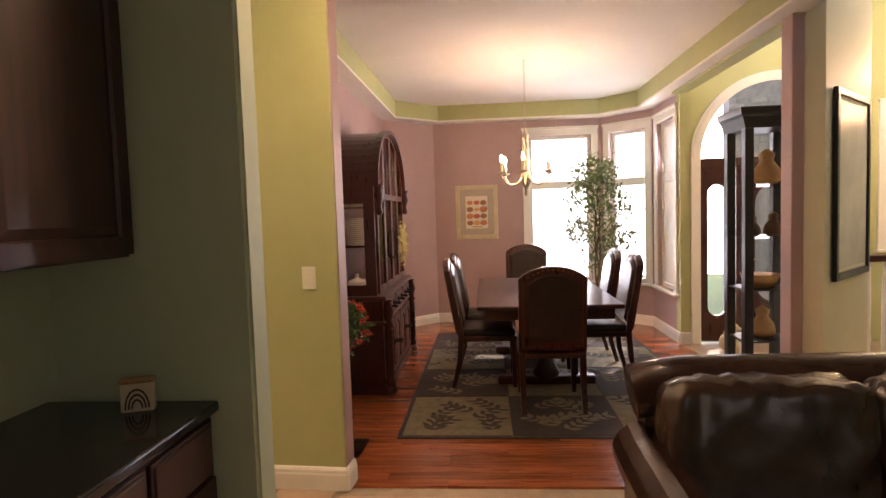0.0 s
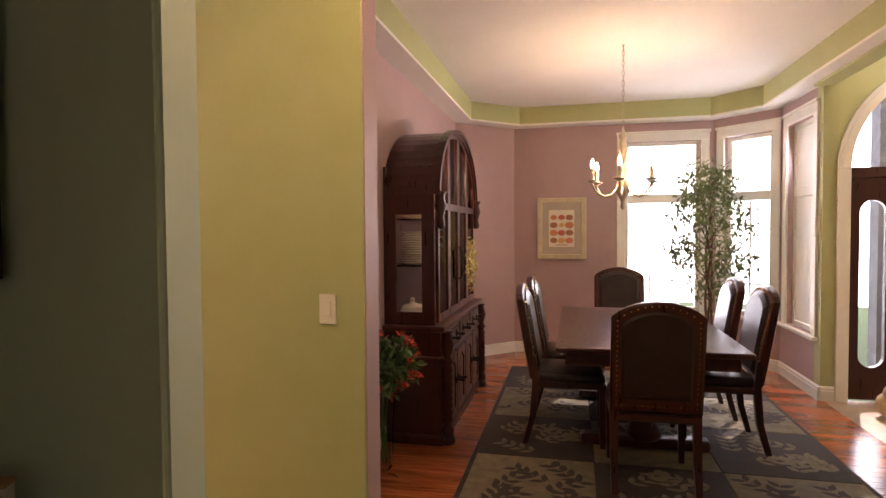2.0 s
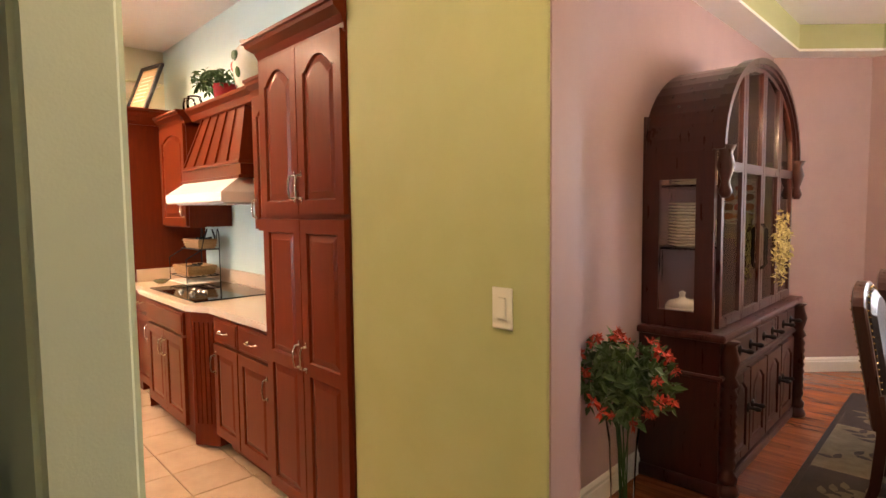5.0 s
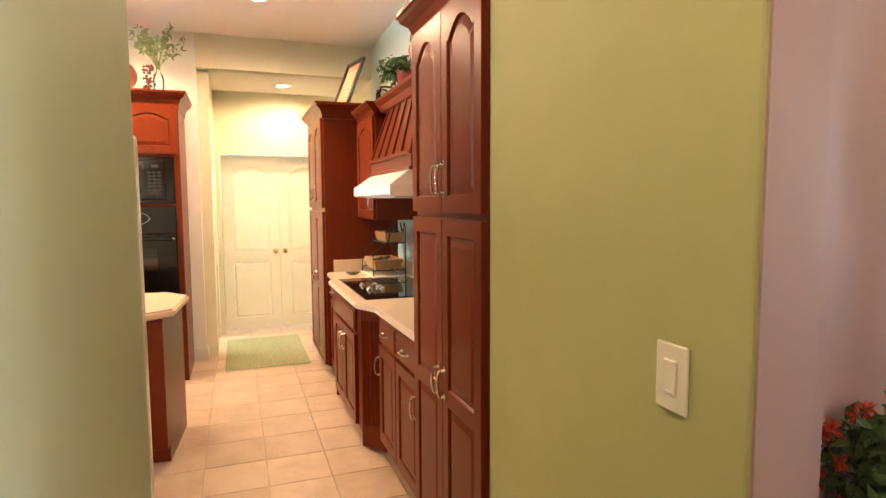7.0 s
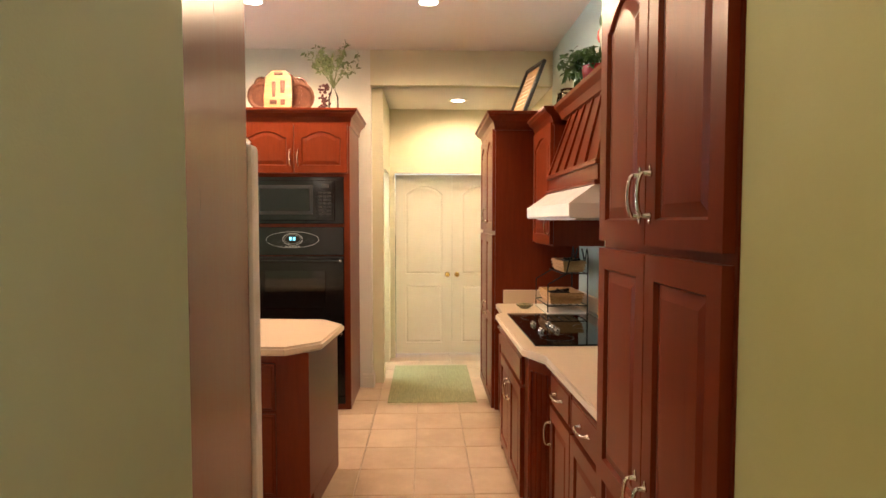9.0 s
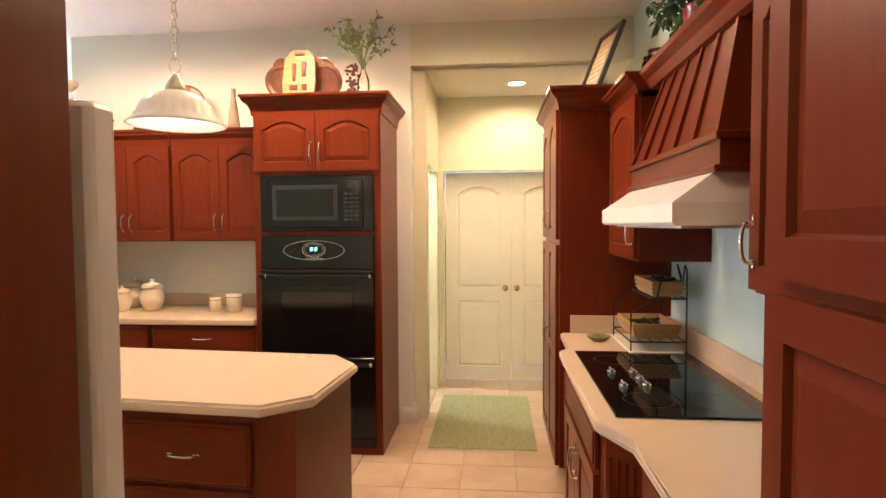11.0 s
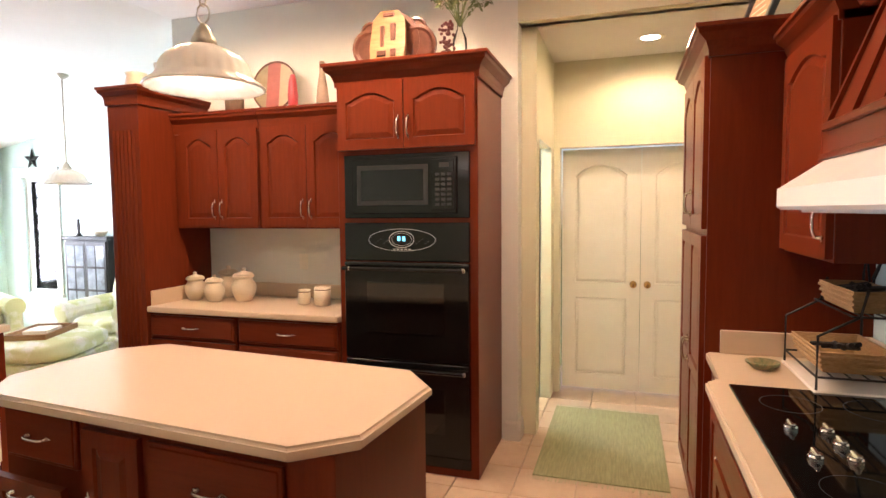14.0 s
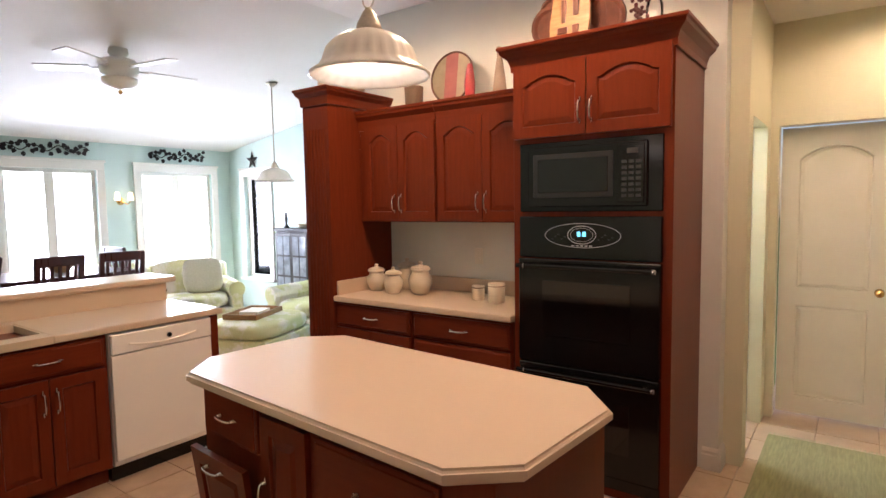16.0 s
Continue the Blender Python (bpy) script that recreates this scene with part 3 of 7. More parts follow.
def panel_leaf(x0, x1, z0, z1, rise=0.0, stile=0.055, rail=0.06, splits=(), arch=cathedral, recess=0.011, slope=0.030):
    """A leaf with one panel, or more one above the other; the top one may be arched."""
    bm = bmesh.new()
    cuts = [z0, *splits, z1]
    panels = []
    for k, (a, b) in enumerate(zip(cuts, cuts[1:])):
        topmost = k == len(cuts) - 2
        lo = a + (rail if k == 0 else rail * 0.5)
        hi = b - (rail if topmost else rail * 0.5)
        panels.append({"cell": (a, b), "out": arch(x0 + stile, x1 - stile, lo, hi, rise if topmost else 0)})
    return leaf(bm, x0, x1, z0, z1, panels, max(0.022, recess + 0.014), recess, slope, recess * 0.3)


def knob(parent, x, z, material=BRASS, r=0.027, y=0.0):
    bm = bmesh.new()
    lathe(bm, [(0.028, 0), (0.028, 0.006), (0.010, 0.010), (0.010, 0.03), (r * 0.7, 0.034), (r, 0.048), (r * 0.8, 0.062), (0.004, 0.068)], n=16)
    bm.transform(pose(x, y, z, 90))
    return part("knob", bm, material, parent, smooth=True)


BASE = HOME
# hall double doors (facing +x, width runs along +y)
hall = thing("door_1", "pair of closed cream painted panel doors with brass knobs", "door", -6.64, 2.43, 0, 90)
tagged(hall, kind="structure")
bm = bmesh.new()
casing_frame(bm, 0.15, 1.43, 2.05)
bm.transform(Matrix.Diagonal((1, -1, 1, 1)))
part("casing", bm, TRIM, hall)
for x0, x1, kx in ((0.155, 0.788, 0.735), (0.792, 1.425, 0.845)):
    bm = panel_leaf(x0, x1, 0.012, 2.045, 0.09, 0.11, 0.13, (0.86,), arched, 0.016, 0.022)
    bm.transform(Matrix.Translation((0, 0.03, 0)))
    d = part("door_leaf", bm, DOOR_PAINT, hall)
    knob(d, kx, 0.92, y=0.03)
side = thing("door_2", "white cased doorway to a bright side room", "doorway", -5.55, 2.43, 0, 180)
tagged(side, kind="structure")
bm = bmesh.new()
casing_frame(bm, 0.14, 0.80, 2.03)
bm.transform(Matrix.Diagonal((1, -1, 1, 1)))
part("casing", bm, TRIM, side)
bm = panel_leaf(0.02, 0.66, 0.01, 2.02, 0.08, 0.11, 0.13, (0.86,), arched)
bm.transform(pose(0.80, 0.10, 0, 0, 0, 92))
part("door_leaf", bm, DOOR_PAINT, side)

BASE = WING
# entry door with sidelights and arched transom
entry = thing("door_3", "dark wooden entry door with oval glass sidelight under an arched transom", "door", 2.81, 6.94, 0)
tagged(entry, kind="structure")
bm = bmesh.new()
n = 28
for r0, r1, y0, y1 in ((0.80, 0.90, -0.025, 0.0), (0.83, 0.87, -0.034, -0.025)):
    loops = []
    for i in range(n + 1):
        a = math.pi * i / n
        c, s = -math.cos(a), math.sin(a)
        loops.append([(0.83 + c * r0, y0, 2.02 + s * r0), (0.83 + c * r1, y0, 2.02 + s * r1), (0.83 + c * r1, y1, 2.02 + s * r1), (0.83 + c * r0, y1, 2.02 + s * r0)])
    loft(bm, loops)
for x0, x1 in ((-0.07, 0.03), (1.63, 1.73)):
    box(bm, x0, x1, -0.025, 0, 0, 2.02, bevel=0.004)
part("casing", bm, TRIM, entry)
part("transom_rail", B(0.0, 1.66, 0.01, 0.10, 1.93, 2.02, bevel=0.004), ESPRESSO, entry)


def slab_with_oval(x0, x1, z0, z1, a, b, lo, hi):
    """A door leaf with a tall round-ended opening."""
    bm = bmesh.new()
    n, r = 10, (b - a) / 2
    pts = [((a + b) / 2 + r * math.cos(t), hi - r + r * math.sin(t)) for t in [math.pi * i / n for i in range(n + 1)]]
    pts += [((a + b) / 2 - r * math.cos(t), lo + r - r * math.sin(t)) for t in [math.pi * i / n for i in range(n + 1)]]
    ring = [(x1 if x > (a + b) / 2 + 1e-6 else x0, z) for x, z in pts]
    ring = [(x, z1 if i < n + 1 and 0 < i < n else z0 if n + 1 < i < 2 * n + 1 else z) for i, (x, z) in enumerate(ring)]
    ring = [(x0 + (x1 - x0) * (pts[i][0] - a) / (b - a) if z in (z0, z1) else x, z) for i, (x, z) in enumerate(ring)]
    loft(bm, [[(x, 0, z) for x, z in ring], [(x, 0, z) for x, z in pts], [(x, 0.045, z) for x, z in pts], [(x, 0.045, z) for x, z in ring]], caps=False)
    box(bm, x0, a, 0.002, 0.043, z0, z1)
    box(bm, b, x1, 0.002, 0.043, z0, z1)
    box(bm, a, b, 0.002, 0.043, z0, lo)
    box(bm, a, b, 0.002, 0.043, hi, z1)
    return bm


bm = slab_with_oval(0.04, 0.40, 0.02, 1.93, 0.12, 0.32, 0.30, 1.74)
bm.transform(Matrix.Translation((0, 0.03, 0)))
part("sidelight", bm, ESPRESSO, entry)
part("sidelight_pane", B(0.12, 0.32, 0.05, 0.056, 0.3, 1.74), CLEAR, entry).visible_shadow = False
bm = slab_with_oval(0.42, 1.24, 0.02, 1.93, 0.62, 1.04, 0.45, 1.74)
bm.transform(Matrix.Translation((0, 0.03, 0)))
leafd = part("door_leaf", bm, ESPRESSO, entry)
part("door_pane", B(0.62, 1.04, 0.05, 0.056, 0.45, 1.74), CLEAR, leafd).visible_shadow = False
knob(leafd, 0.50, 1.05, BRASS, 0.02, 0.03)
bm = bmesh.new()
tube(bm, [(0.50, 0.03, 0.92), (0.50, -0.03, 0.92), (0.53, -0.04, 0.925), (0.60, -0.04, 0.915)], 0.009)
part("lever", bm, BRASS, leafd)
bm = slab_with_oval(1.26, 1.62, 0.02, 1.93, 1.34, 1.54, 0.30, 1.74)
bm.transform(Matrix.Translation((0, 0.03, 0)))
part("sidelight", bm, ESPRESSO, entry)
part("sidelight_pane", B(1.34, 1.54, 0.05, 0.056, 0.3, 1.74), CLEAR, entry).visible_shadow = False
bm = bmesh.new()
a, b, spring, z1 = 0.0, 1.66, 2.02, 2.90
for i in range(24):
    x0, x1 = a + (b - a) * i / 24, a + (b - a) * (i + 1) / 24
    h = [spring + math.sqrt(max(0, 0.83 ** 2 - (x - 0.83) ** 2)) for x in (x0, x1)]
    loft(bm, [[(x0, 0.001, h[0]), (x1, 0.001, h[1]), (x1, 0.001, z1), (x0, 0.001, z1)], [(x0, T, h[0]), (x1, T, h[1]), (x1, T, z1), (x0, T, z1)]])
bm.transform(Matrix.Translation((2.81, 6.94, 0)))
setting("wall_entry_arch", bm, GREEN, "sage green painted arch above the entry door")
porch = thing("porch_wall", "grey brick porch wall outside the entry", "brick wall", 3.95, 8.9, -0.25)
part("brick_face", B(0, 3.0, 0, 0.2, 0, 4.0), BRICK, porch)
for r in range(14):
    for c in range(9):
        if c * 0.21 < 1.9:
            part("brick", B(c * 0.21 + (0.1 if r % 2 else 0), c * 0.21 + 0.195 + (0.1 if r % 2 else 0), -0.012, 0.0, 2.2 + r * 0.075, 2.2 + r * 0.075 + 0.062), BRICK, porch)

# ---- kitchen ----
BASE = HOME


def pull(parent, x, z, upright=True, length=0.10, y=0.0, material=CHROME):
    """A bowed bail handle with two flared feet."""
    bm = bmesh.new()
    h = length / 2
    for s in (-1, 1):
        lathe(bm, [(0.009, 0), (0.010, 0.003), (0.006, 0.008), (0.005, 0.02)], (s * h, 0, 0), 10)
        tube(bm, [(s * h, 0, 0.0), (s * (h + 0.014), 0, 0.003), (s * (h + 0.020), 0, 0.002)], 0.005, 6, 0.002)
    tube(bm, [(-h, 0, 0.018)] + [(h * math.cos(math.pi - math.pi * i / 8), 0, 0.020 + 0.012 * math.sin(math.pi * i / 8)) for i in range(9)] + [(h, 0, 0.018)], 0.0052, 8)
    bm.transform(pose(x, y, z) @ pose(0, 0, 0, 90) @ (pose(0, 0, 0, 0, 0, 90) if upright else Matrix()))
    return part("handle", bm, material, parent, "brushed nickel handle", smooth=True)


def cabinet(name, label, x, y, z, rz, w, h, d, fronts, toe=0.10, crown=0.0, group="", material=CHERRY, across=CHERRY_H, over=0.07, crown_sides=(1, 1), category="cabinet", handles=True):
    """A cabinet unit; local x along its front, front at y = 0, fronts: (kind, x0, x1, z0, z1, rise, handle side)."""
    c = thing(name, label, category, x, y, z, rz, group)
    bm = bmesh.new()
    if toe:
        box(bm, 0.0, w, 0.07, d, 0, toe)
        box(bm, 0, w, 0.0, d, toe, h, bevel=0.002)
    else:
        box(bm, 0, w, 0, d, 0, h, bevel=0.002)
    part("body", bm, material, c)
    for kind, x0, x1, z0, z1, rise, hs in fronts:
        if kind == "door":
            bm = panel_leaf(x0, x1, z0, z1, 0, splits=(z0 + (z1 - z0) * 0.5,)) if rise == "split" else panel_leaf(x0, x1, z0, z1, rise)
        else:
            bm = B(x0, x1, 0.006, 0.022, z0, z1, bevel=0.003)
            box(bm, x0 + 0.012, x1 - 0.012, 0.0, 0.008, z0 + 0.012, z1 - 0.012, bevel=0.004)
        bm.transform(Matrix.Translation((0, -0.023, 0)))
        f = part(kind, bm, material if kind == "door" else across, c)
        if not handles or hs is None:
            continue
        if kind == "drawer":
            pull(f, (x0 + x1) / 2, (z0 + z1) / 2, False, y=-0.023)
        else:
            hx = x0 + 0.028 if hs[0] == "l" else x1 - 0.028
            hz = z1 - 0.12 if hs[1] == "t" else z0 + 0.12 if hs[1] == "b" else (z0 + z1) / 2 + 0.05
            pull(f, hx, hz, True, y=-0.023)
    if crown:
        bm = bmesh.new()
        a, b = crown_sides
        loops = []
        for o, zz in ((0.004, h - 0.03), (0.010, h - 0.03), (0.012, h), (over * 0.35, h + crown * 0.35), (over * 0.8, h + crown * 0.62), (over * 0.85, h + crown * 0.8), (over, h + crown * 0.84), (over, h + crown)):
            loops.append([(-o * a, -o, zz), (w + o * b, -o, zz), (w + o * b, d, zz), (-o * a, d, zz)])
        loft(bm, loops)
        part("crown", bm, across, c)
    return c


def doors(x0, x1, z0, z1, rise=0.05, hand="t", n=2, gap=0.006):
    right, left = ("r" + hand, "l" + hand) if hand else (None, None)
    if n == 1:
        return [("door", x0, x1, z0, z1, rise, right)]
    m = (x0 + x1) / 2
    return [("door", x0, m - gap / 2, z0, z1, rise, right), ("door", m + gap / 2, x1, z0, z1, rise, left)]


TALL = "tall cherry pantry cabinet with arched raised panel doors"
PX0, PX1 = -1.985, -1.242
# pantry by the passage
cabinet("pantry_cabinet", TALL + " beside the passage", PX0, 3.475, 0, 0, PX1 - PX0, 2.20, 0.59,
        doors(0.012, PX1 - PX0 - 0.012, 1.462, 2.18, 0.06, "b") + [(k, a, b, c, d, "split", h.replace("t", "m")) for k, a, b, c, d, e, h in doors(0.012, PX1 - PX0 - 0.012, 0.11, 1.44, 0, "t")], crown=0.09, crown_sides=(1, 0))
# far tall cabinet by the hall
cabinet("pantry_cabinet", TALL + " beside the hall", -5.36, 3.44, 0, 0, 0.90, 2.22, 0.63,
        doors(0.012, 0.888, 1.45, 2.20, 0.06, "b") + [(k, a, b, c, d, "split", h.replace("t", "m")) for k, a, b, c, d, e, h in doors(0.012, 0.888, 0.11, 1.42, 0, "t")], crown=0.10)
# base run along the cooktop wall
cabinet("base_cabinet", "cherry base cabinet beside the tall cabinet", -4.46, 3.49, 0, 0, 0.46, 0.865, 0.58, [("drawer", 0.015, 0.445, 0.70, 0.845, 0, "c")] + doors(0.015, 0.445, 0.12, 0.685, 0, "t", 1))
cook = cabinet("cooktop_cabinet", "cherry bumped-out base cabinet with fluted corners under the cooktop", -3.92, 3.42, 0, 0, 0.96, 0.865, 0.65,
               [("drawer", 0.10, 0.86, 0.70, 0.845, 0, None)] + doors(0.10, 0.86, 0.12, 0.685, 0, "t"))
for x0 in (-0.08, 0.96):
    bm = bmesh.new()
    s = 1 if x0 < 0 else -1
    pts = [(x0 if s > 0 else x0 + 0.16, 0.12), (x0 + 0.08 if s > 0 else x0 + 0.08, 0.0), (x0 + 0.08, 0.0)]
    a, b = ((-0.12, 0.10), (0.0, 0.0)) if s > 0 else ((0.96, 0.0), (1.10, 0.10))
    prism(bm, [a, b, (b[0], 0.5), (a[0], 0.5)], 0.02, 0.865)
    flank = part("fluted_corner", bm, CHERRY, cook)
    for k in range(5):
        u = (k + 0.7) / 5.4
        px, py = a[0] + (b[0] - a[0]) * u, a[1] + (b[1] - a[1]) * u
        bm = bmesh.new()
        tube(bm, [(px, py - 0.002, 0.16), (px, py - 0.002, 0.80)], 0.007, 6)
        part("reed", bm, CHERRY, flank)
cabinet("base_cabinet", "cherry base cabinet with a drawer beside the pantry", -2.80, 3.51, 0, 0, 0.813, 0.865, 0.56, [("drawer", 0.015, 0.36, 0.70, 0.845, 0, "c"), ("door", 0.015, 0.36, 0.12, 0.685, 0, "lt"), ("drawer", 0.375, 0.77, 0.70, 0.845, 0, "c"), ("door", 0.375, 0.77, 0.12, 0.685, 0, "rt")])
top = thing("countertop", "beige solid surface countertop round the cooktop", "countertop")
bm = bmesh.new()
prism(bm, [(-4.455, 4.065), (-4.455, 3.445), (-4.02, 3.445), (-3.98, 3.385), (-2.96, 3.385), (-2.80, 3.475), (-1.987, 3.475), (-1.987, 4.065)], 0.868, 0.908)
bmesh.ops.bevel(bm, geom=[e for e in bm.edges if all(v.co.z > 0.9 for v in e.verts) or all(v.co.z < 0.87 for v in e.verts)], offset=0.008, segments=2, affect="EDGES")
part("slab", bm, LAMINATE, top)
part("backsplash", B(-4.43, -1.987, 4.045, 4.066, 0.908, 1.01, bevel=0.003), LAMINATE, top)
part("side_splash", B(-4.455, -4.435, 3.50, 4.066, 0.908, 1.01, bevel=0.003), LAMINATE, top)
ct = thing("cooktop", "black glass electric cooktop with five chrome knobs", "cooktop", -3.94, 3.455, 0.909)
part("glass_top", B(0, 0.95, 0, 0.54, 0, 0.008, bevel=0.003), BLACK_GLASS, ct)
for i, (x, y) in enumerate(((0.412, 0.095), (0.415, 0.183), (0.510, 0.186), (0.614, 0.100), (0.605, 0.188))):
    bm = bmesh.new()
    lathe(bm, [(0.018, 0), (0.018, 0.008), (0.015, 0.012), (0.015, 0.016)], (x, y, 0.008), 16)
    box(bm, x - 0.024, x + 0.024, y - 0.006, y + 0.006, 0.014, 0.030, bevel=0.003)
    part("knob", bm, CHROME, ct)
for x, y, r in ((0.18, 0.15, 0.085), (0.18, 0.40, 0.10), (0.48, 0.40, 0.085), (0.78, 0.15, 0.085), (0.78, 0.40, 0.10)):
    bm = bmesh.new()
    loft(bm, [[((x + q * math.cos(k * math.pi / 16)), (y + q * math.sin(k * math.pi / 16)), 0.0086) for k in range(32)] for q in (r, r + 0.002)], caps=False)
    part("burner_ring", bm, mat("ring_grey", (0.03, 0.03, 0.03), 0.3), ct)

# wall cabinets and hood
cabinet("wall_cabinet", "cherry wall cabinet with an arched door beside the hood", -4.46, 3.74, 1.36, 0, 0.60, 0.80, 0.33, doors(0.012, 0.588, 0.012, 0.788, 0.05, "b", 1), toe=0, crown=0.09, crown_sides=(0, 0))
cabinet("wall_cabinet", "cherry wall cabinet with arched doors beside the pantry", -2.66, 3.74, 1.36, 0, 0.673, 0.80, 0.33, [("door", 0.012, 0.333, 0.012, 0.788, 0.05, "lb"), ("door", 0.339, 0.660, 0.012, 0.788, 0.05, "rb")], toe=0, crown=0.09, crown_sides=(0, 0))
hood = thing("range_hood", "almond range hood under a sloping cherry wood canopy", "range hood", -3.82, 4.068, 0)
HW = 1.08
bm = bmesh.new()
loft(bm, [[(0.02, -0.50, 1.535), (HW - 0.02, -0.50, 1.535), (HW - 0.02, 0, 1.535), (0.02, 0, 1.535)], [(0.02, -0.51, 1.545), (HW - 0.02, -0.51, 1.545), (HW - 0.02, 0, 1.545), (0.02, 0, 1.545)], [(0.02, -0.51, 1.60), (HW - 0.02, -0.51, 1.60), (HW - 0.02, 0, 1.60), (0.02, 0, 1.60)],
          [(0.06, -0.34, 1.72), (HW - 0.06, -0.34, 1.72), (HW - 0.06, 0, 1.72), (0.06, 0, 1.72)]])
part("hood_shell", bm, WHITE_METAL, hood)
part("filter", B(0.10, HW - 0.10, -0.46, -0.06, 1.526, 1.536), SILVER, hood)
bm = bmesh.new()
loft(bm, [[(0.03, -0.38, 1.69), (HW - 0.03, -0.38, 1.69), (HW - 0.03, 0, 1.69), (0.03, 0, 1.69)], [(0.03, -0.38, 1.78), (HW - 0.03, -0.38, 1.78), (HW - 0.03, 0, 1.78), (0.03, 0, 1.78)], [(0.16, -0.27, 2.16), (HW - 0.16, -0.27, 2.16), (HW - 0.16, 0, 2.16), (0.16, 0, 2.16)]])
canopy = part("canopy", bm, CHERRY, hood)
part("canopy_rail", B(0.02, HW - 0.02, -0.395, 0, 1.775, 1.80, bevel=0.004), CHERRY_H, hood)
part("canopy_base", B(0.015, HW - 0.015, -0.40, 0, 1.685, 1.705, bevel=0.004), CHERRY_H, hood)
for k in range(6):
    u = k / 5
    bm = bmesh.new()
    xa, xb = 0.04 + (HW - 0.08) * u, 0.17 + (HW - 0.34) * u
    loft(bm, [[(xa - 0.012, -0.388, 1.80), (xa + 0.012, -0.388, 1.80), (xa + 0.012, -0.37, 1.80), (xa - 0.012, -0.37, 1.80)], [(xb - 0.010, -0.282, 2.155), (xb + 0.010, -0.282, 2.155), (xb + 0.010, -0.265, 2.155), (xb - 0.010, -0.265, 2.155)]])
    part("batten", bm, CHERRY, canopy)
bm = bmesh.new()
loft(bm, [[(0 - o, -0.27 - o, z), (HW + o, -0.27 - o, z), (HW + o, 0, z), (0 - o, 0, z)] for o, z in ((0.0, 2.15), (0.02, 2.16), (0.035, 2.20), (0.06, 2.23), (0.065, 2.25))])
part("crown", bm, CHERRY_H, hood)

# oven wall (facing +x; local x runs along +y)
tower = cabinet("oven_cabinet", "tall cherry oven cabinet with crown and arched top doors", -4.80, 1.46, 0, 90, 0.86, 2.30, 0.62, doors(0.012, 0.848, 1.90, 2.285, 0.05, "b"), crown=0.10, toe=0)
mw = thing("microwave", "black built-in microwave oven with a keypad", "microwave", -4.80, 1.46, 0, 90)
part("surround", B(0.045, 0.815, -0.012, 0.02, 1.50, 1.87, bevel=0.004), BLACK, mw)
part("case", B(0.10, 0.745, -0.025, -0.010, 1.525, 1.845, bevel=0.006), BLACK, mw)
part("window", B(0.16, 0.55, -0.030, -0.024, 1.60, 1.78, bevel=0.003), BLACK_GLASS, mw, "dark glass window")
part("window_trim", B(0.135, 0.575, -0.028, -0.024, 1.575, 1.805, bevel=0.003), mat("dark_grey_trim", (0.02, 0.02, 0.02), 0.3), mw)
pad = part("keypad", B(0.60, 0.73, -0.030, -0.024, 1.545, 1.83, bevel=0.003), BLACK, mw)
GREYKEY = mat("grey_key_print", (0.022, 0.022, 0.022), 0.6)
part("display", B(0.645, 0.70, -0.032, -0.029, 1.785, 1.81), GREYKEY, pad)
for r in range(7):
    for c in range(3):
        part("key", B(0.62 + c * 0.035, 0.645 + c * 0.035, -0.032, -0.029, 1.57 + r * 0.028, 1.585 + r * 0.028), GREYKEY, pad)
ov = thing("double_oven", "black double wall oven with a lit round control dial", "oven", -4.80, 1.46, 0, 90)
part("control_panel", B(0.045, 0.815, -0.022, 0.02, 1.25, 1.475, bevel=0.005), BLACK, ov)


def ring(bm, cx, cz, rx, rz, t, y, n=40):
    loft(bm, [[(cx + (rx + q) * math.cos(2 * math.pi * k / n), y, cz + (rz + q) * math.sin(2 * math.pi * k / n)) for k in range(n)] for q in (0, t)], caps=False)


bm = bmesh.new()
ring(bm, 0.41, 1.375, 0.205, 0.062, 0.003, -0.0232)
ring(bm, 0.41, 1.378, 0.075, 0.045, 0.004, -0.0232)
ring(bm, 0.41, 1.378, 0.060, 0.035, 0.002, -0.0232)
part("dial_print", bm, SILVER, ov, "silver printed oval dial")
DISP = glow("blue_display", (0.15, 0.65, 0.9), 1.5)
for x in (0.385, 0.415):
    part("display_digit", B(x, x + 0.018, -0.0236, -0.0225, 1.37, 1.395), DISP, ov, "glowing blue digit")
for k in range(14):
    x = 0.24 + (k % 7) * 0.018 + (0.22 if k >= 7 else 0)
    part("key", B(x, x + 0.010, -0.0236, -0.0225, 1.365 + 0.012 * (k % 3 - 1), 1.370 + 0.012 * (k % 3 - 1)), GREYKEY, ov)
for k in range(5):
    part("key", B(0.355 + k * 0.024, 0.371 + k * 0.024, -0.0236, -0.0225, 1.318, 1.324), SILVER, ov)
for z0, z1, w0, w1 in ((0.67, 1.245, 0.83, 1.13), (0.12, 0.665, 0.25, 0.52)):
    d = part("oven_door", B(0.045, 0.815, -0.035, 0.02, z0, z1, bevel=0.006), BLACK, ov)
    part("oven_window", B(0.19, 0.67, -0.038, -0.034, w0, w1, bevel=0.002), BLACK_GLASS, d, "dark glass oven window")
    bm = bmesh.new()
    tube(bm, [(0.06, -0.085, z1 - 0.035), (0.80, -0.085, z1 - 0.035)], 0.013, 10)
    h = part("oven_handle", bm, BLACK, d)
    for x in (0.06, 0.75):
        bm = bmesh.new()
        tube(bm, [(x, -0.034, z1 - 0.035), (x + 0.02, -0.08, z1 - 0.035), (x + 0.05, -0.087, z1 - 0.035)], 0.013, 8)
        part("handle_end", bm, CHROME, h)
part("bottom_vent", B(0.045, 0.815, -0.015, 0.02, 0.05, 0.115, bevel=0.004), BLACK, ov)

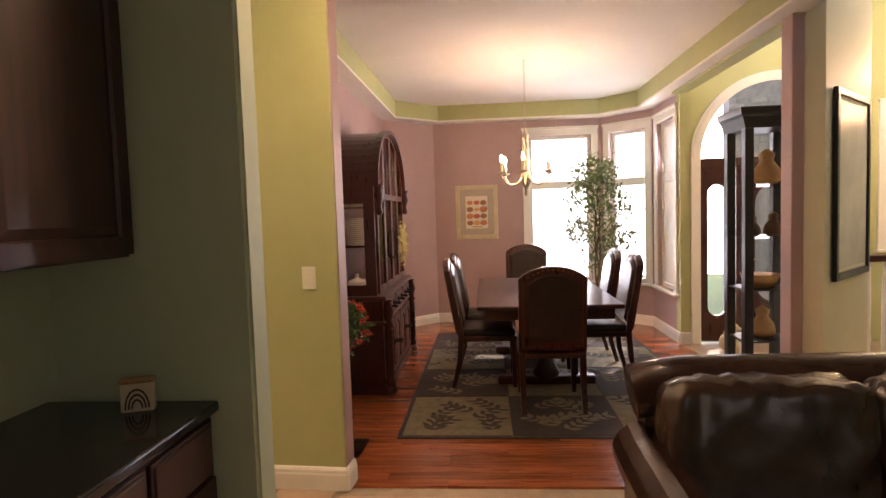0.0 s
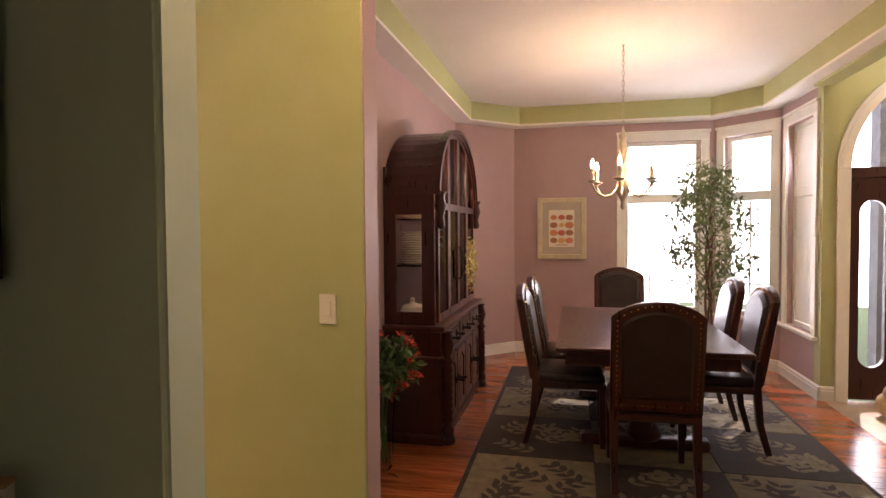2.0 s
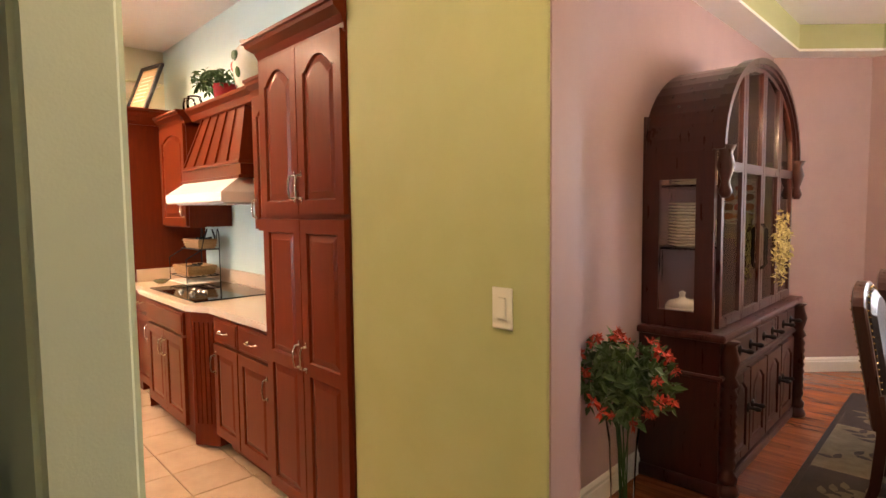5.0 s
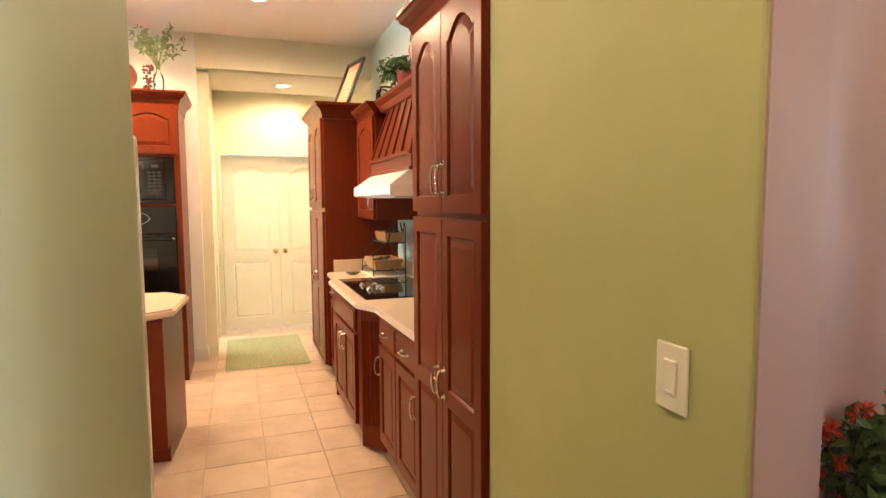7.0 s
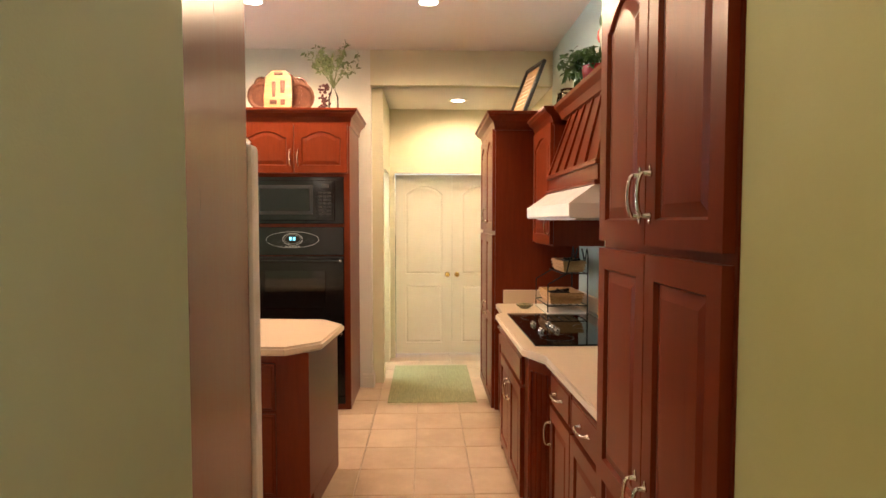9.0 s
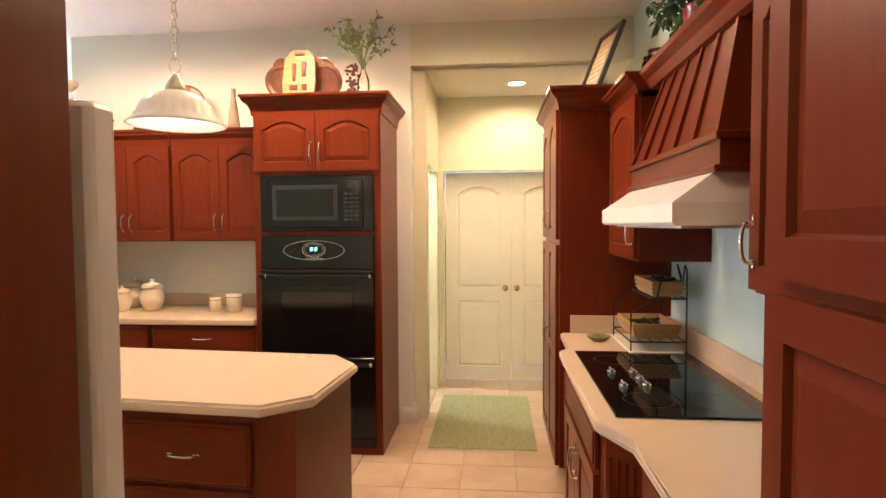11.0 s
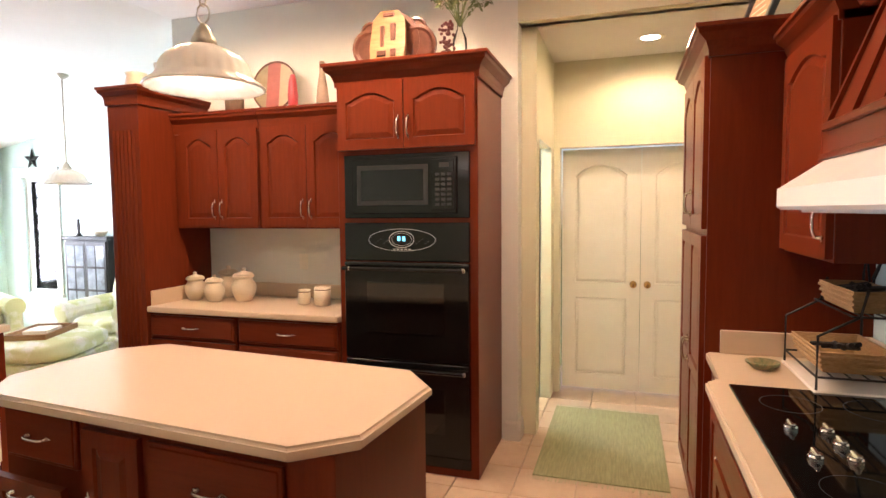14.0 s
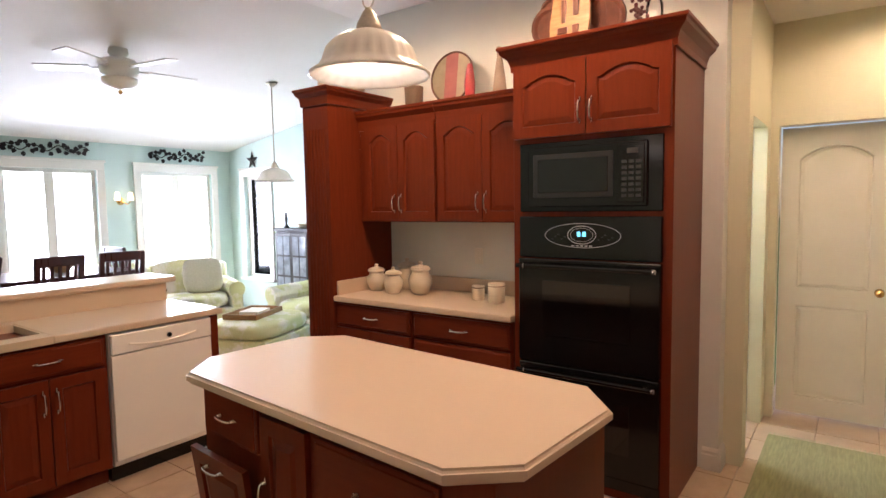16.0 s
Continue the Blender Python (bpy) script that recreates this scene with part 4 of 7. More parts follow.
cabinet("base_cabinet", "cherry base cabinet with drawers under the beige counter", -4.80, 0.0, 0, 90, 0.70, 0.865, 0.60, [("drawer", 0.012, 0.688, 0.70, 0.85, 0, "c")] + doors(0.012, 0.688, 0.12, 0.685, 0, "t"))
cabinet("base_cabinet", "cherry drawer cabinet under the beige counter", -4.80, 0.71, 0, 90, 0.74, 0.865, 0.60, [("drawer", 0.012, 0.728, 0.70, 0.85, 0, "c"), ("drawer", 0.012, 0.728, 0.42, 0.685, 0, "c"), ("drawer", 0.012, 0.728, 0.12, 0.405, 0, "c")])
ctop = thing("countertop", "beige solid surface countertop with stoneware canisters", "countertop")
bm = B(-5.40, -4.765, 0.0, 1.452, 0.868, 0.908, bevel=0.008, segments=2)
part("slab", bm, LAMINATE, ctop)
part("backsplash", B(-5.418, -5.40, 0.0, 1.452, 0.908, 1.01, bevel=0.003), LAMINATE, ctop)
part("side_splash", B(-5.40, -4.80, 0.002, 0.02, 0.908, 1.01, bevel=0.003), LAMINATE, ctop)
cabinet("wall_cabinet", "cherry wall cabinet with arched doors over the canisters", -5.08, 0.0, 1.43, 90, 0.715, 0.70, 0.335, doors(0.06, 0.705, 0.012, 0.688, 0.05, "b"), toe=0, crown=0.11, over=0.05, crown_sides=(0, 0))
cabinet("wall_cabinet", "cherry wall cabinet with arched doors beside the oven", -5.08, 0.72, 1.43, 90, 0.735, 0.70, 0.335, doors(0.012, 0.723, 0.012, 0.688, 0.05, "b"), toe=0, crown=0.11, over=0.05, crown_sides=(0, 0))
col = cabinet("end_column", "cherry end column with a fluted face and crown", -4.77, -0.27, 0, 90, 0.265, 2.30, 0.65, (), toe=0, crown=0.09, over=0.05, category="column")
for k in range(6):
    bm = bmesh.new()
    tube(bm, [(0.045 + k * 0.034, -0.001, 0.12), (0.045 + k * 0.034, -0.001, 2.10)], 0.011, 8)
    part("reed", bm, CHERRY, col)

# island
isl = cabinet("kitchen_island", "cherry kitchen island with drawers and nickel pulls", -3.235, 0.865, 0, 85.5, 1.47, 0.855, 0.62,
              [("drawer", 0.03, 0.42, 0.64, 0.835, 0, "c"), ("door", 0.45, 0.72, 0.12, 0.80, 0, "lm"), ("drawer", 0.76, 1.30, 0.56, 0.80, 0, "c"), ("drawer", 0.76, 1.30, 0.12, 0.54, 0, "c")], category="island")
bm = panel_leaf(0.03, 0.42, 0.0, 0.48)
bm.transform(pose(0, -0.023, 0.12, 7))
bin_front = part("tilt_bin", bm, CHERRY, isl, "tilted open bin front")
pull(bin_front, 0.225, 0.555, False, y=-0.085)
itop = thing("island_top", "beige solid surface island top with clipped corners", "countertop", -3.485, 1.59, 0, -4.5)
bm = bmesh.new()
X0, X1, Y0, Y1 = -0.415, 0.400, -0.815, 0.825
prism(bm, [(X0 + 0.16, Y0), (X1 - 0.17, Y0), (X1, Y0 + 0.16), (X1, Y1 - 0.15), (X1 - 0.15, Y1), (X0 + 0.17, Y1), (X0, Y1 - 0.16), (X0, Y0 + 0.16)], 0.857, 0.902)
bmesh.ops.bevel(bm, geom=[e for e in bm.edges if all(v.co.z > 0.9 for v in e.verts) or all(v.co.z < 0.86 for v in e.verts)], offset=0.012, segments=3, affect="EDGES")
part("slab", bm, LAMINATE, itop)

# peninsula with dishwasher, sink and raised bar
cabinet("sink_cabinet", "dark cherry sink cabinet beside the dishwasher", -2.20, -0.31, 0, 180, 1.16, 0.865, 0.60, [("drawer", 0.02, 0.56, 0.70, 0.85, 0, "c"), ("drawer", 0.60, 1.14, 0.70, 0.85, 0, "c")] + doors(0.02, 0.56, 0.12, 0.685, 0, "t") + doors(0.60, 1.14, 0.12, 0.685, 0, "t"))
setting("peninsula_end", B(-4.04, -3.985, -0.91, -0.31, 0, 0.865), CHERRY, "cherry end panel of the peninsula")
dw = thing("dishwasher", "white dishwasher with a bowed handle strip", "dishwasher", -3.37, -0.31, 0, 180)
part("case", B(0, 0.61, 0.0, 0.58, 0.10, 0.86), WHITE_METAL, dw)
part("door", B(0.004, 0.606, -0.025, 0.0, 0.13, 0.735, bevel=0.004), WHITE_METAL, dw)
pn = part("control_panel", B(0.004, 0.606, -0.030, 0.0, 0.74, 0.855, bevel=0.006), WHITE_METAL, dw)
bm = bmesh.new()
tube(bm, [(0.10 + 0.4 * i / 10, -0.032, 0.79 - 0.022 * math.sin(math.pi * i / 10)) for i in range(11)], 0.006)
part("handle_rim", bm, SHADE, pn)
bm = bmesh.new()
lathe(bm, [(0.014, 0), (0.014, 0.012), (0.010, 0.016)], n=12)
bm.transform(pose(0.33, -0.03, 0.80, 90))
part("dial", bm, BLACK, pn)
part("toe_kick", B(0, 0.61, 0.05, 0.10, 0.0, 0.10), BLACK, dw)
pt = thing("countertop", "beige peninsula countertop with a sink", "countertop")
bm = bmesh.new()
box(bm, -4.06, -3.10, -0.93, -0.275, 0.868, 0.908, bevel=0.008, segments=2)
box(bm, -2.45, -2.0, -0.93, -0.275, 0.868, 0.908, bevel=0.008, segments=2)
box(bm, -3.10, -2.45, -0.93, -0.82, 0.868, 0.908)
box(bm, -3.10, -2.45, -0.40, -0.275, 0.868, 0.908)
part("slab", bm, LAMINATE, pt)
bm = B(-3.10, -2.45, -0.82, -0.40, 0.70, 0.71)
for a in ((-3.10, -3.09, -0.82, -0.40), (-2.46, -2.45, -0.82, -0.40), (-3.10, -2.45, -0.82, -0.81), (-3.10, -2.45, -0.41, -0.40)):
    box(bm, *a, 0.70, 0.905)
part("sink_bowl", bm, LAMINATE, pt)
bar = thing("raised_bar", "beige raised breakfast bar on a low wall", "breakfast bar")
part("bar_wall", B(-4.04, -2.0, -1.04, -0.932, 0, 1.03), LAMINATE, bar)
part("bar_top", B(-4.10, -2.0, -1.30, -0.90, 1.032, 1.072, bevel=0.010, segments=2), LAMINATE, bar)

# refrigerator and its side panel
fr = thing("refrigerator", "almond refrigerator beside a tall cherry side panel", "refrigerator")
part("body", B(-2.00, -1.30, 1.48, 2.36, 0.02, 1.76, bevel=0.01), WHITE_METAL, fr)
for y0, y1 in ((1.485, 1.915), (1.925, 2.40)):
    d = part("fridge_door", B(-2.075, -2.005, y0, y1, 0.06, 1.755, bevel=0.014, segments=2), WHITE_METAL, fr)
    bm = bmesh.new()
    hy = 1.96 if y0 > 1.9 else 1.88
    tube(bm, [(-2.075, hy, 0.7), (-2.12, hy, 0.72), (-2.125, hy, 1.1), (-2.12, hy, 1.48), (-2.075, hy, 1.5)], 0.014)
    part("fridge_handle", bm, WHITE_METAL, d)
sp = thing("tall_side_cabinet", "tall plain cherry panel enclosing the refrigerator", "cabinet")
bm = bmesh.new()
prism(bm, [(-1.279, 2.50), (-1.279, 2.40), (-1.968, 2.36), (-1.968, 2.395)], 0, 2.45)
part("panel", bm, CHERRY, sp)
part("top_box", B(-1.90, -1.24, 1.50, 2.36, 1.82, 2.45, bevel=0.003), CHERRY, sp)

# ---- dining room ----
BASE = WING
rug = thing("area_rug", "large patchwork rug with dark and tan leaf squares", "rug", 0, 0, 0)
RX0, RX1, RY0, RY1 = -0.12, 2.22, 4.30, 7.64
part("rug_base", B(RX0, RX1, RY0, RY1, 0.0, 0.010, bevel=0.003), RUG_DARK, rug)


def leaf_shape(bm, x, y, z, a, l, w):
    """A flat pointed leaf, a little raised."""
    c, s = math.cos(a), math.sin(a)
    pts = [(0, 0), (0.3, 0.5), (0.65, 0.42), (1, 0), (0.65, -0.42), (0.3, -0.5)]
    vs = [bm.verts.new((x + l * u * c - w * v * s, y + l * u * s + w * v * c, z)) for u, v in pts]
    bm.faces.new(vs)


rnd = random.Random(4)
nx, ny = 3, 4
for i in range(nx):
    for j in range(ny):
        x0, x1 = RX0 + 0.03 + (RX1 - RX0 - 0.06) * i / nx, RX0 + 0.03 + (RX1 - RX0 - 0.06) * (i + 1) / nx
        y0, y1 = RY0 + 0.03 + (RY1 - RY0 - 0.06) * j / ny, RY0 + 0.03 + (RY1 - RY0 - 0.06) * (j + 1) / ny
        tan = (i + j) % 2 == 0
        sq = part("rug_square", B(x0 + 0.004, x1 - 0.004, y0 + 0.004, y1 - 0.004, 0.006, 0.014, bevel=0.002), RUG_TAN if tan else RUG_DARK, rug)
        bm = bmesh.new()
        for k in range(10):
            bx, by, a = rnd.uniform(x0 + 0.05, x1 - 0.05), rnd.uniform(y0 + 0.05, y1 - 0.2), rnd.uniform(0.3, 2.8)
            for q in range(4):
                u = q * 0.075
                px, py = bx + u * math.cos(a), by + u * math.sin(a)
                for s in (-0.8, 0.8):
                    if x0 + 0.09 < px < x1 - 0.09 and y0 + 0.09 < py < y1 - 0.09:
                        leaf_shape(bm, px, py, 0.0146 + 0.0001 * k, a + s, 0.10, 0.042)
        tagged(part("leaf_pattern", bm, RUG_DARK if tan else RUG_TAN, sq), kind="stuff")

table = thing("dining_table", "dark mahogany dining table with polished top", "table", 1.01, 6.05, 0.014)
bm = B(-0.58, 0.58, -0.98, 0.98, 0.715, 0.75, bevel=0.010, segments=2)
part("tabletop", bm, ESPRESSO, table)
part("apron", B(-0.52, 0.52, -0.90, 0.90, 0.62, 0.716, bevel=0.004), ESPRESSO, table)
for y in (-0.55, 0.55):
    bm = bmesh.new()
    lathe(bm, [(0.10, 0.06), (0.12, 0.10), (0.07, 0.20), (0.06, 0.28), (0.11, 0.40), (0.12, 0.48), (0.08, 0.56), (0.13, 0.62)], (0, y, 0), 18)
    part("pedestal", bm, ESPRESSO, table, smooth=True)
    part("foot", B(-0.42, 0.42, y - 0.06, y + 0.06, 0, 0.075, bevel=0.02, segments=2), ESPRESSO, table)
part("stretcher", B(-0.04, 0.04, -0.5, 0.5, 0.10, 0.17, bevel=0.01), ESPRESSO, table)


def dining_chair(x, y, rz, label):
    """Upholstered chair, arched nailhead back; it faces -y in its own frame."""
    c = thing("dining_chair", label, "chair", x, y, 0.014, rz, "chairs round the dining table")
    W = 0.235
    bm = bmesh.new()
    box(bm, -W - 0.01, W + 0.01, -0.26, 0.24, 0.40, 0.445, bevel=0.008)
    part("seat_frame", bm, ESPRESSO, c)
    bm = B(-W, W, -0.25, 0.21, 0.43, 0.505, bevel=0.03, segments=3)
    part("seat", bm, LEATHER_B, c, "dark leather seat", smooth=True)

    def outline(w, z0, z1, rise):
        pts = [(-w, z0), (w, z0)]
        for i in range(13):
            s = i / 12
            pts.append((w - 2 * w * s, z1 - rise + rise * math.sin(math.pi * s) ** 0.7))
        return pts

    def back(w, z0, z1, rise, ya, yb, bev):
        lean = lambda z: 0.20 + max(0, z - 0.45) * 0.17
        o = outline(w, z0, z1, rise)
        i = inset(o, bev)
        return [[(x, lean(z) + ya + bev * 0.6, z) for x, z in o], [(x, lean(z) + ya, z) for x, z in i]], [[(x, lean(z) + yb, z) for x, z in i], [(x, lean(z) + yb - bev * 0.6, z) for x, z in o]]

    f, b = back(W + 0.012, 0.46, 1.10, 0.09, 0.0, 0.055, 0.012)
    bm = bmesh.new()
    loft(bm, [f[1], f[0], b[1], b[0]])
    part("back_frame", bm, ESPRESSO, c)
    f, b = back(W - 0.03, 0.52, 1.06, 0.08, -0.028, 0.063, 0.03)
    bm = bmesh.new()
    loft(bm, [f[1], f[0], b[1], b[0]])
    bk = part("backrest", bm, LEATHER_B, c, "dark leather backrest")
    bm = bmesh.new()
    o = outline(W - 0.022, 0.50, 1.075, 0.085)
    for (x0, z0), (x1, z1) in zip(o, o[1:] + o[:1]):
        n = max(1, int(math.hypot(x1 - x0, z1 - z0) / 0.028))
        for k in range(n):
            x, z = x0 + (x1 - x0) * k / n, z0 + (z1 - z0) * k / n
            for yy in (-0.004, 0.058):
                bmesh.ops.create_icosphere(bm, subdivisions=1, radius=0.006, matrix=Matrix.Translation((x, 0.20 + max(0, z - 0.45) * 0.17 + yy, z)))
    tagged(part("nailhead_trim", bm, BRASS, bk), kind="stuff")
    for sx in (-1, 1):
        bm = bmesh.new()
        loft(bm, [[(sx * (W - 0.015) + a * q, -0.235 + b_ * q, z) for a, b_ in ((-1, -1), (1, -1), (1, 1), (-1, 1))] for q, z in ((0.016, 0), (0.024, 0.38), (0.026, 0.42))])
        part("leg", bm, ESPRESSO, c)
        bm = bmesh.new()
        loft(bm, [[(sx * (W - 0.012) + a * q, y0 + b_ * q, z) for a, b_ in ((-1, -1), (1, -1), (1, 1), (-1, 1))] for q, z, y0 in ((0.017, 0, 0.29), (0.021, 0.2, 0.235), (0.023, 0.44, 0.215), (0.02, 0.62, 0.235))])
        part("leg", bm, ESPRESSO, c)
    return c


CL = "dark leather chair with arched nailhead back"
head = dining_chair(0.99, 5.02, 180, CL + " at the table's head")
for x, y, rz, extra in ((1.0, 7.25, 0, " by the window wall"), (0.50, 5.62, 90, " by the hutch side"), (0.52, 6.30, 90, " by the hutch side"), (1.50, 5.72, -90, " by the bay side"), (1.48, 6.42, -90, " by the bay side")):
    c = copy_thing(head, BASE @ pose(x, y, 0.014, 0, 0, rz))
    c["label"] = CL + extra
for nm, x, y, sx, sy, h, m_ in (("tissue_box", 1.02, 6.1, 0.06, 0.12, 0.09, CERAMIC),):
    tb = thing(nm, "pale box with white tissue on the dining table", "tissue box", x, y, 0.765)
    part("box", B(-sx, sx, -sy, sy, 0, h, bevel=0.006), m_, tb)
    bm = bmesh.new()
    bmesh.ops.create_icosphere(bm, subdivisions=2, radius=0.05, matrix=Matrix.Translation((0, 0, h + 0.012)) @ Matrix.Diagonal((0.9, 1.3, 0.6, 1)))
    part("tissue", bm, TRIM, tb)

# hutch with arched glass upper part, facing +x
hu = thing("china_hutch", "dark mahogany china hutch with arched glass doors, full of dishes", "hutch", -0.36, 5.25, 0, 90)
HWD, HD = 1.62, 0.42
bm = B(0.0, HWD, 0.0, HD, 0.06, 0.80, bevel=0.006)
box(bm, -0.02, HWD + 0.02, -0.02, HD, 0.0, 0.07, bevel=0.015, segments=2)
box(bm, -0.035, HWD + 0.035, -0.035, HD, 0.80, 0.84, bevel=0.012, segments=2)
box(bm, -0.02, HWD + 0.02, -0.02, HD, 0.60, 0.625, bevel=0.008)
part("base", bm, ESPRESSO, hu)
for i in range(4):
    x0 = 0.14 + i * 0.337
    bm = panel_leaf(x0, x0 + 0.32, 0.10, 0.58, 0.05, 0.05, 0.05)
    bm.transform(Matrix.Translation((0, -0.022, 0)))
    d = part("door", bm, ESPRESSO, hu)
    knob(d, x0 + (0.29 if i % 2 == 0 else 0.03), 0.36, IRON, 0.014, -0.022)
for i in range(3):
    x0 = 0.14 + i * 0.452
    d = part("drawer", B(x0, x0 + 0.43, -0.02, 0.0, 0.645, 0.785, bevel=0.006), ESPRESSO, hu)
    for xx in (x0 + 0.12, x0 + 0.31):
        knob(d, xx, 0.715, IRON, 0.014, -0.02)
for x in (0.06, HWD - 0.06):
    bm = bmesh.new()
    prof = [(0.045, 0.07), (0.05, 0.10), (0.03, 0.13)]
    for k in range(16):
        prof += [(0.036 + (0.008 if k % 2 else 0), 0.15 + k * 0.025)]
    prof += [(0.03, 0.56), (0.05, 0.58), (0.03, 0.62), (0.052, 0.70), (0.03, 0.78), (0.05, 0.80)]
    lathe(bm, prof, (x, -0.03, 0), 12)
    part("turned_post", bm, ESPRESSO, hu, smooth=True)
    bm = bmesh.new()
    lathe(bm, [(0.02, 1.52), (0.035, 1.55), (0.02, 1.60), (0.045, 1.68), (0.03, 1.74), (0.05, 1.78)], (x, 0.01, 0), 12)
    part("corbel", bm, ESPRESSO, hu, smooth=True)
    bm = bmesh.new()
    lathe(bm, [(0.05, 0), (0.06, 0.02), (0.05, 0.05), (0.035, 0.07)], (x, -0.03, 0), 12)
    part("foot", bm, ESPRESSO, hu, smooth=True)
UX0, UX1, UY0, UY1 = 0.03, HWD - 0.03, 0.05, HD
SPR, RISE = 1.76, 0.54


def arc(x0, x1, z0, rise, n=24):
    return [((x0 + x1) / 2 + (x1 - x0) / 2 * math.cos(math.pi * i / n), z0 + rise * math.sin(math.pi * i / n)) for i in range(n + 1)]


bm = bmesh.new()
o, i_ = arc(UX0, UX1, SPR, RISE), arc(UX0 + 0.025, UX1 - 0.025, SPR, RISE - 0.025)
loft(bm, [[(a[0], UY0, a[1]), (a[0], UY1, a[1]), (b[0], UY1, b[1]), (b[0], UY0, b[1])] for a, b in zip(o, i_)])
part("arched_top", bm, ESPRESSO, hu, smooth=False)
bm = bmesh.new()
for r0, r1, y0 in ((0.0, 0.05, 0.035), (0.0, 0.028, 0.015), (-0.02, 0.012, 0.0)):
    o, i_ = arc(UX0 + r0, UX1 - r0, SPR, RISE - r0), arc(UX0 + r1, UX1 - r1, SPR, RISE - r1)
    loft(bm, [[(a[0], y0, a[1]), (a[0], 0.06, a[1]), (b[0], 0.06, b[1]), (b[0], y0, b[1])] for a, b in zip(o, i_)])
part("arch_moulding", bm, ESPRESSO, hu)
part("back_panel", B(UX0, UX1, UY1 - 0.015, UY1, 0.84, SPR + 0.2), ESPRESSO, hu)
for x0, x1 in ((UX0, UX0 + 0.03), (UX1 - 0.03, UX1)):
    bm = bmesh.new()
    for a in ((UY0, UY0 + 0.09, 0.84, SPR), (UY1 - 0.09, UY1, 0.84, SPR), (UY0 + 0.09, UY1 - 0.09, 0.84, 0.93), (UY0 + 0.09, UY1 - 0.09, 1.62, SPR)):
        box(bm, x0, x1, *a)
    sd = part("side_frame", bm, ESPRESSO, hu)
    part("side_pane", B((x0 + x1) / 2 - 0.003, (x0 + x1) / 2 + 0.003, UY0 + 0.09, UY1 - 0.09, 0.93, 1.62), CLEAR, sd).visible_shadow = False
for z in (1.25, 1.58):
    part("shelf", B(UX0 + 0.03, UX1 - 0.03, UY0 + 0.05, UY1 - 0.015, z, z + 0.012), GLASS_SHELF, hu)
nb = 4
inn = lambda x: SPR + (RISE - 0.05) * math.sqrt(max(0, 1 - ((x - (UX0 + UX1) / 2) / ((UX1 - UX0) / 2 - 0.05)) ** 2))
for k in range(nb):
    x0, x1 = UX0 + 0.045 + k * (UX1 - UX0 - 0.09) / nb, UX0 + 0.045 + (k + 1) * (UX1 - UX0 - 0.09) / nb
    bm = bmesh.new()
    for a, b in ((x0 + 0.003, x0 + 0.04), (x1 - 0.04, x1 - 0.003)):
        za, zb = inn(a), inn(b)
        loft(bm, [[(a, 0.03, 0.85), (b, 0.03, 0.85), (b, 0.052, 0.85), (a, 0.052, 0.85)], [(a, 0.03, za), (b, 0.03, zb), (b, 0.052, zb), (a, 0.052, za)]])
    for z in (0.85, 1.66):
        box(bm, x0 + 0.04, x1 - 0.04, 0.03, 0.052, z, z + 0.05)
    d = part("glass_door", bm, ESPRESSO, hu)
    part("pane", B(x0 + 0.04, x1 - 0.04, 0.040, 0.044, 0.90, 1.66), CLEAR, d).visible_shadow = False
    bm = bmesh.new()
    zz = [inn(x0 + 0.04), inn((x0 + x1) / 2), inn(x1 - 0.04)]
    loft(bm, [[(x0 + 0.04, y, 1.71), ((x0 + x1) / 2, y, 1.71), (x1 - 0.04, y, 1.71), (x1 - 0.04, y, max(1.72, zz[2])), ((x0 + x1) / 2, y, zz[1]), (x0 + 0.04, y, max(1.72, zz[0]))] for y in (0.040, 0.044)])
    part("arched_pane", bm, CLEAR, d).visible_shadow = False
    if k in (1, 2):
        bm = bmesh.new()
        hx = x1 - 0.02 if k == 1 else x0 + 0.02
        tube(bm, [(hx, 0.03, 1.10), (hx, 0.005, 1.13), (hx, 0.005, 1.34), (hx, 0.03, 1.37)], 0.006)
        part("door_pull", bm, IRON, d)
for x in (0.37, 1.25):
    bm = bmesh.new()
    lathe(bm, [(0.03, 2.02), (0.03, 2.04), (0.01, 2.05)], (x, 0.24, 0), 14)
    part("cabinet_light", bm, ANTIQUE, hu)
rnd = random.Random(2)
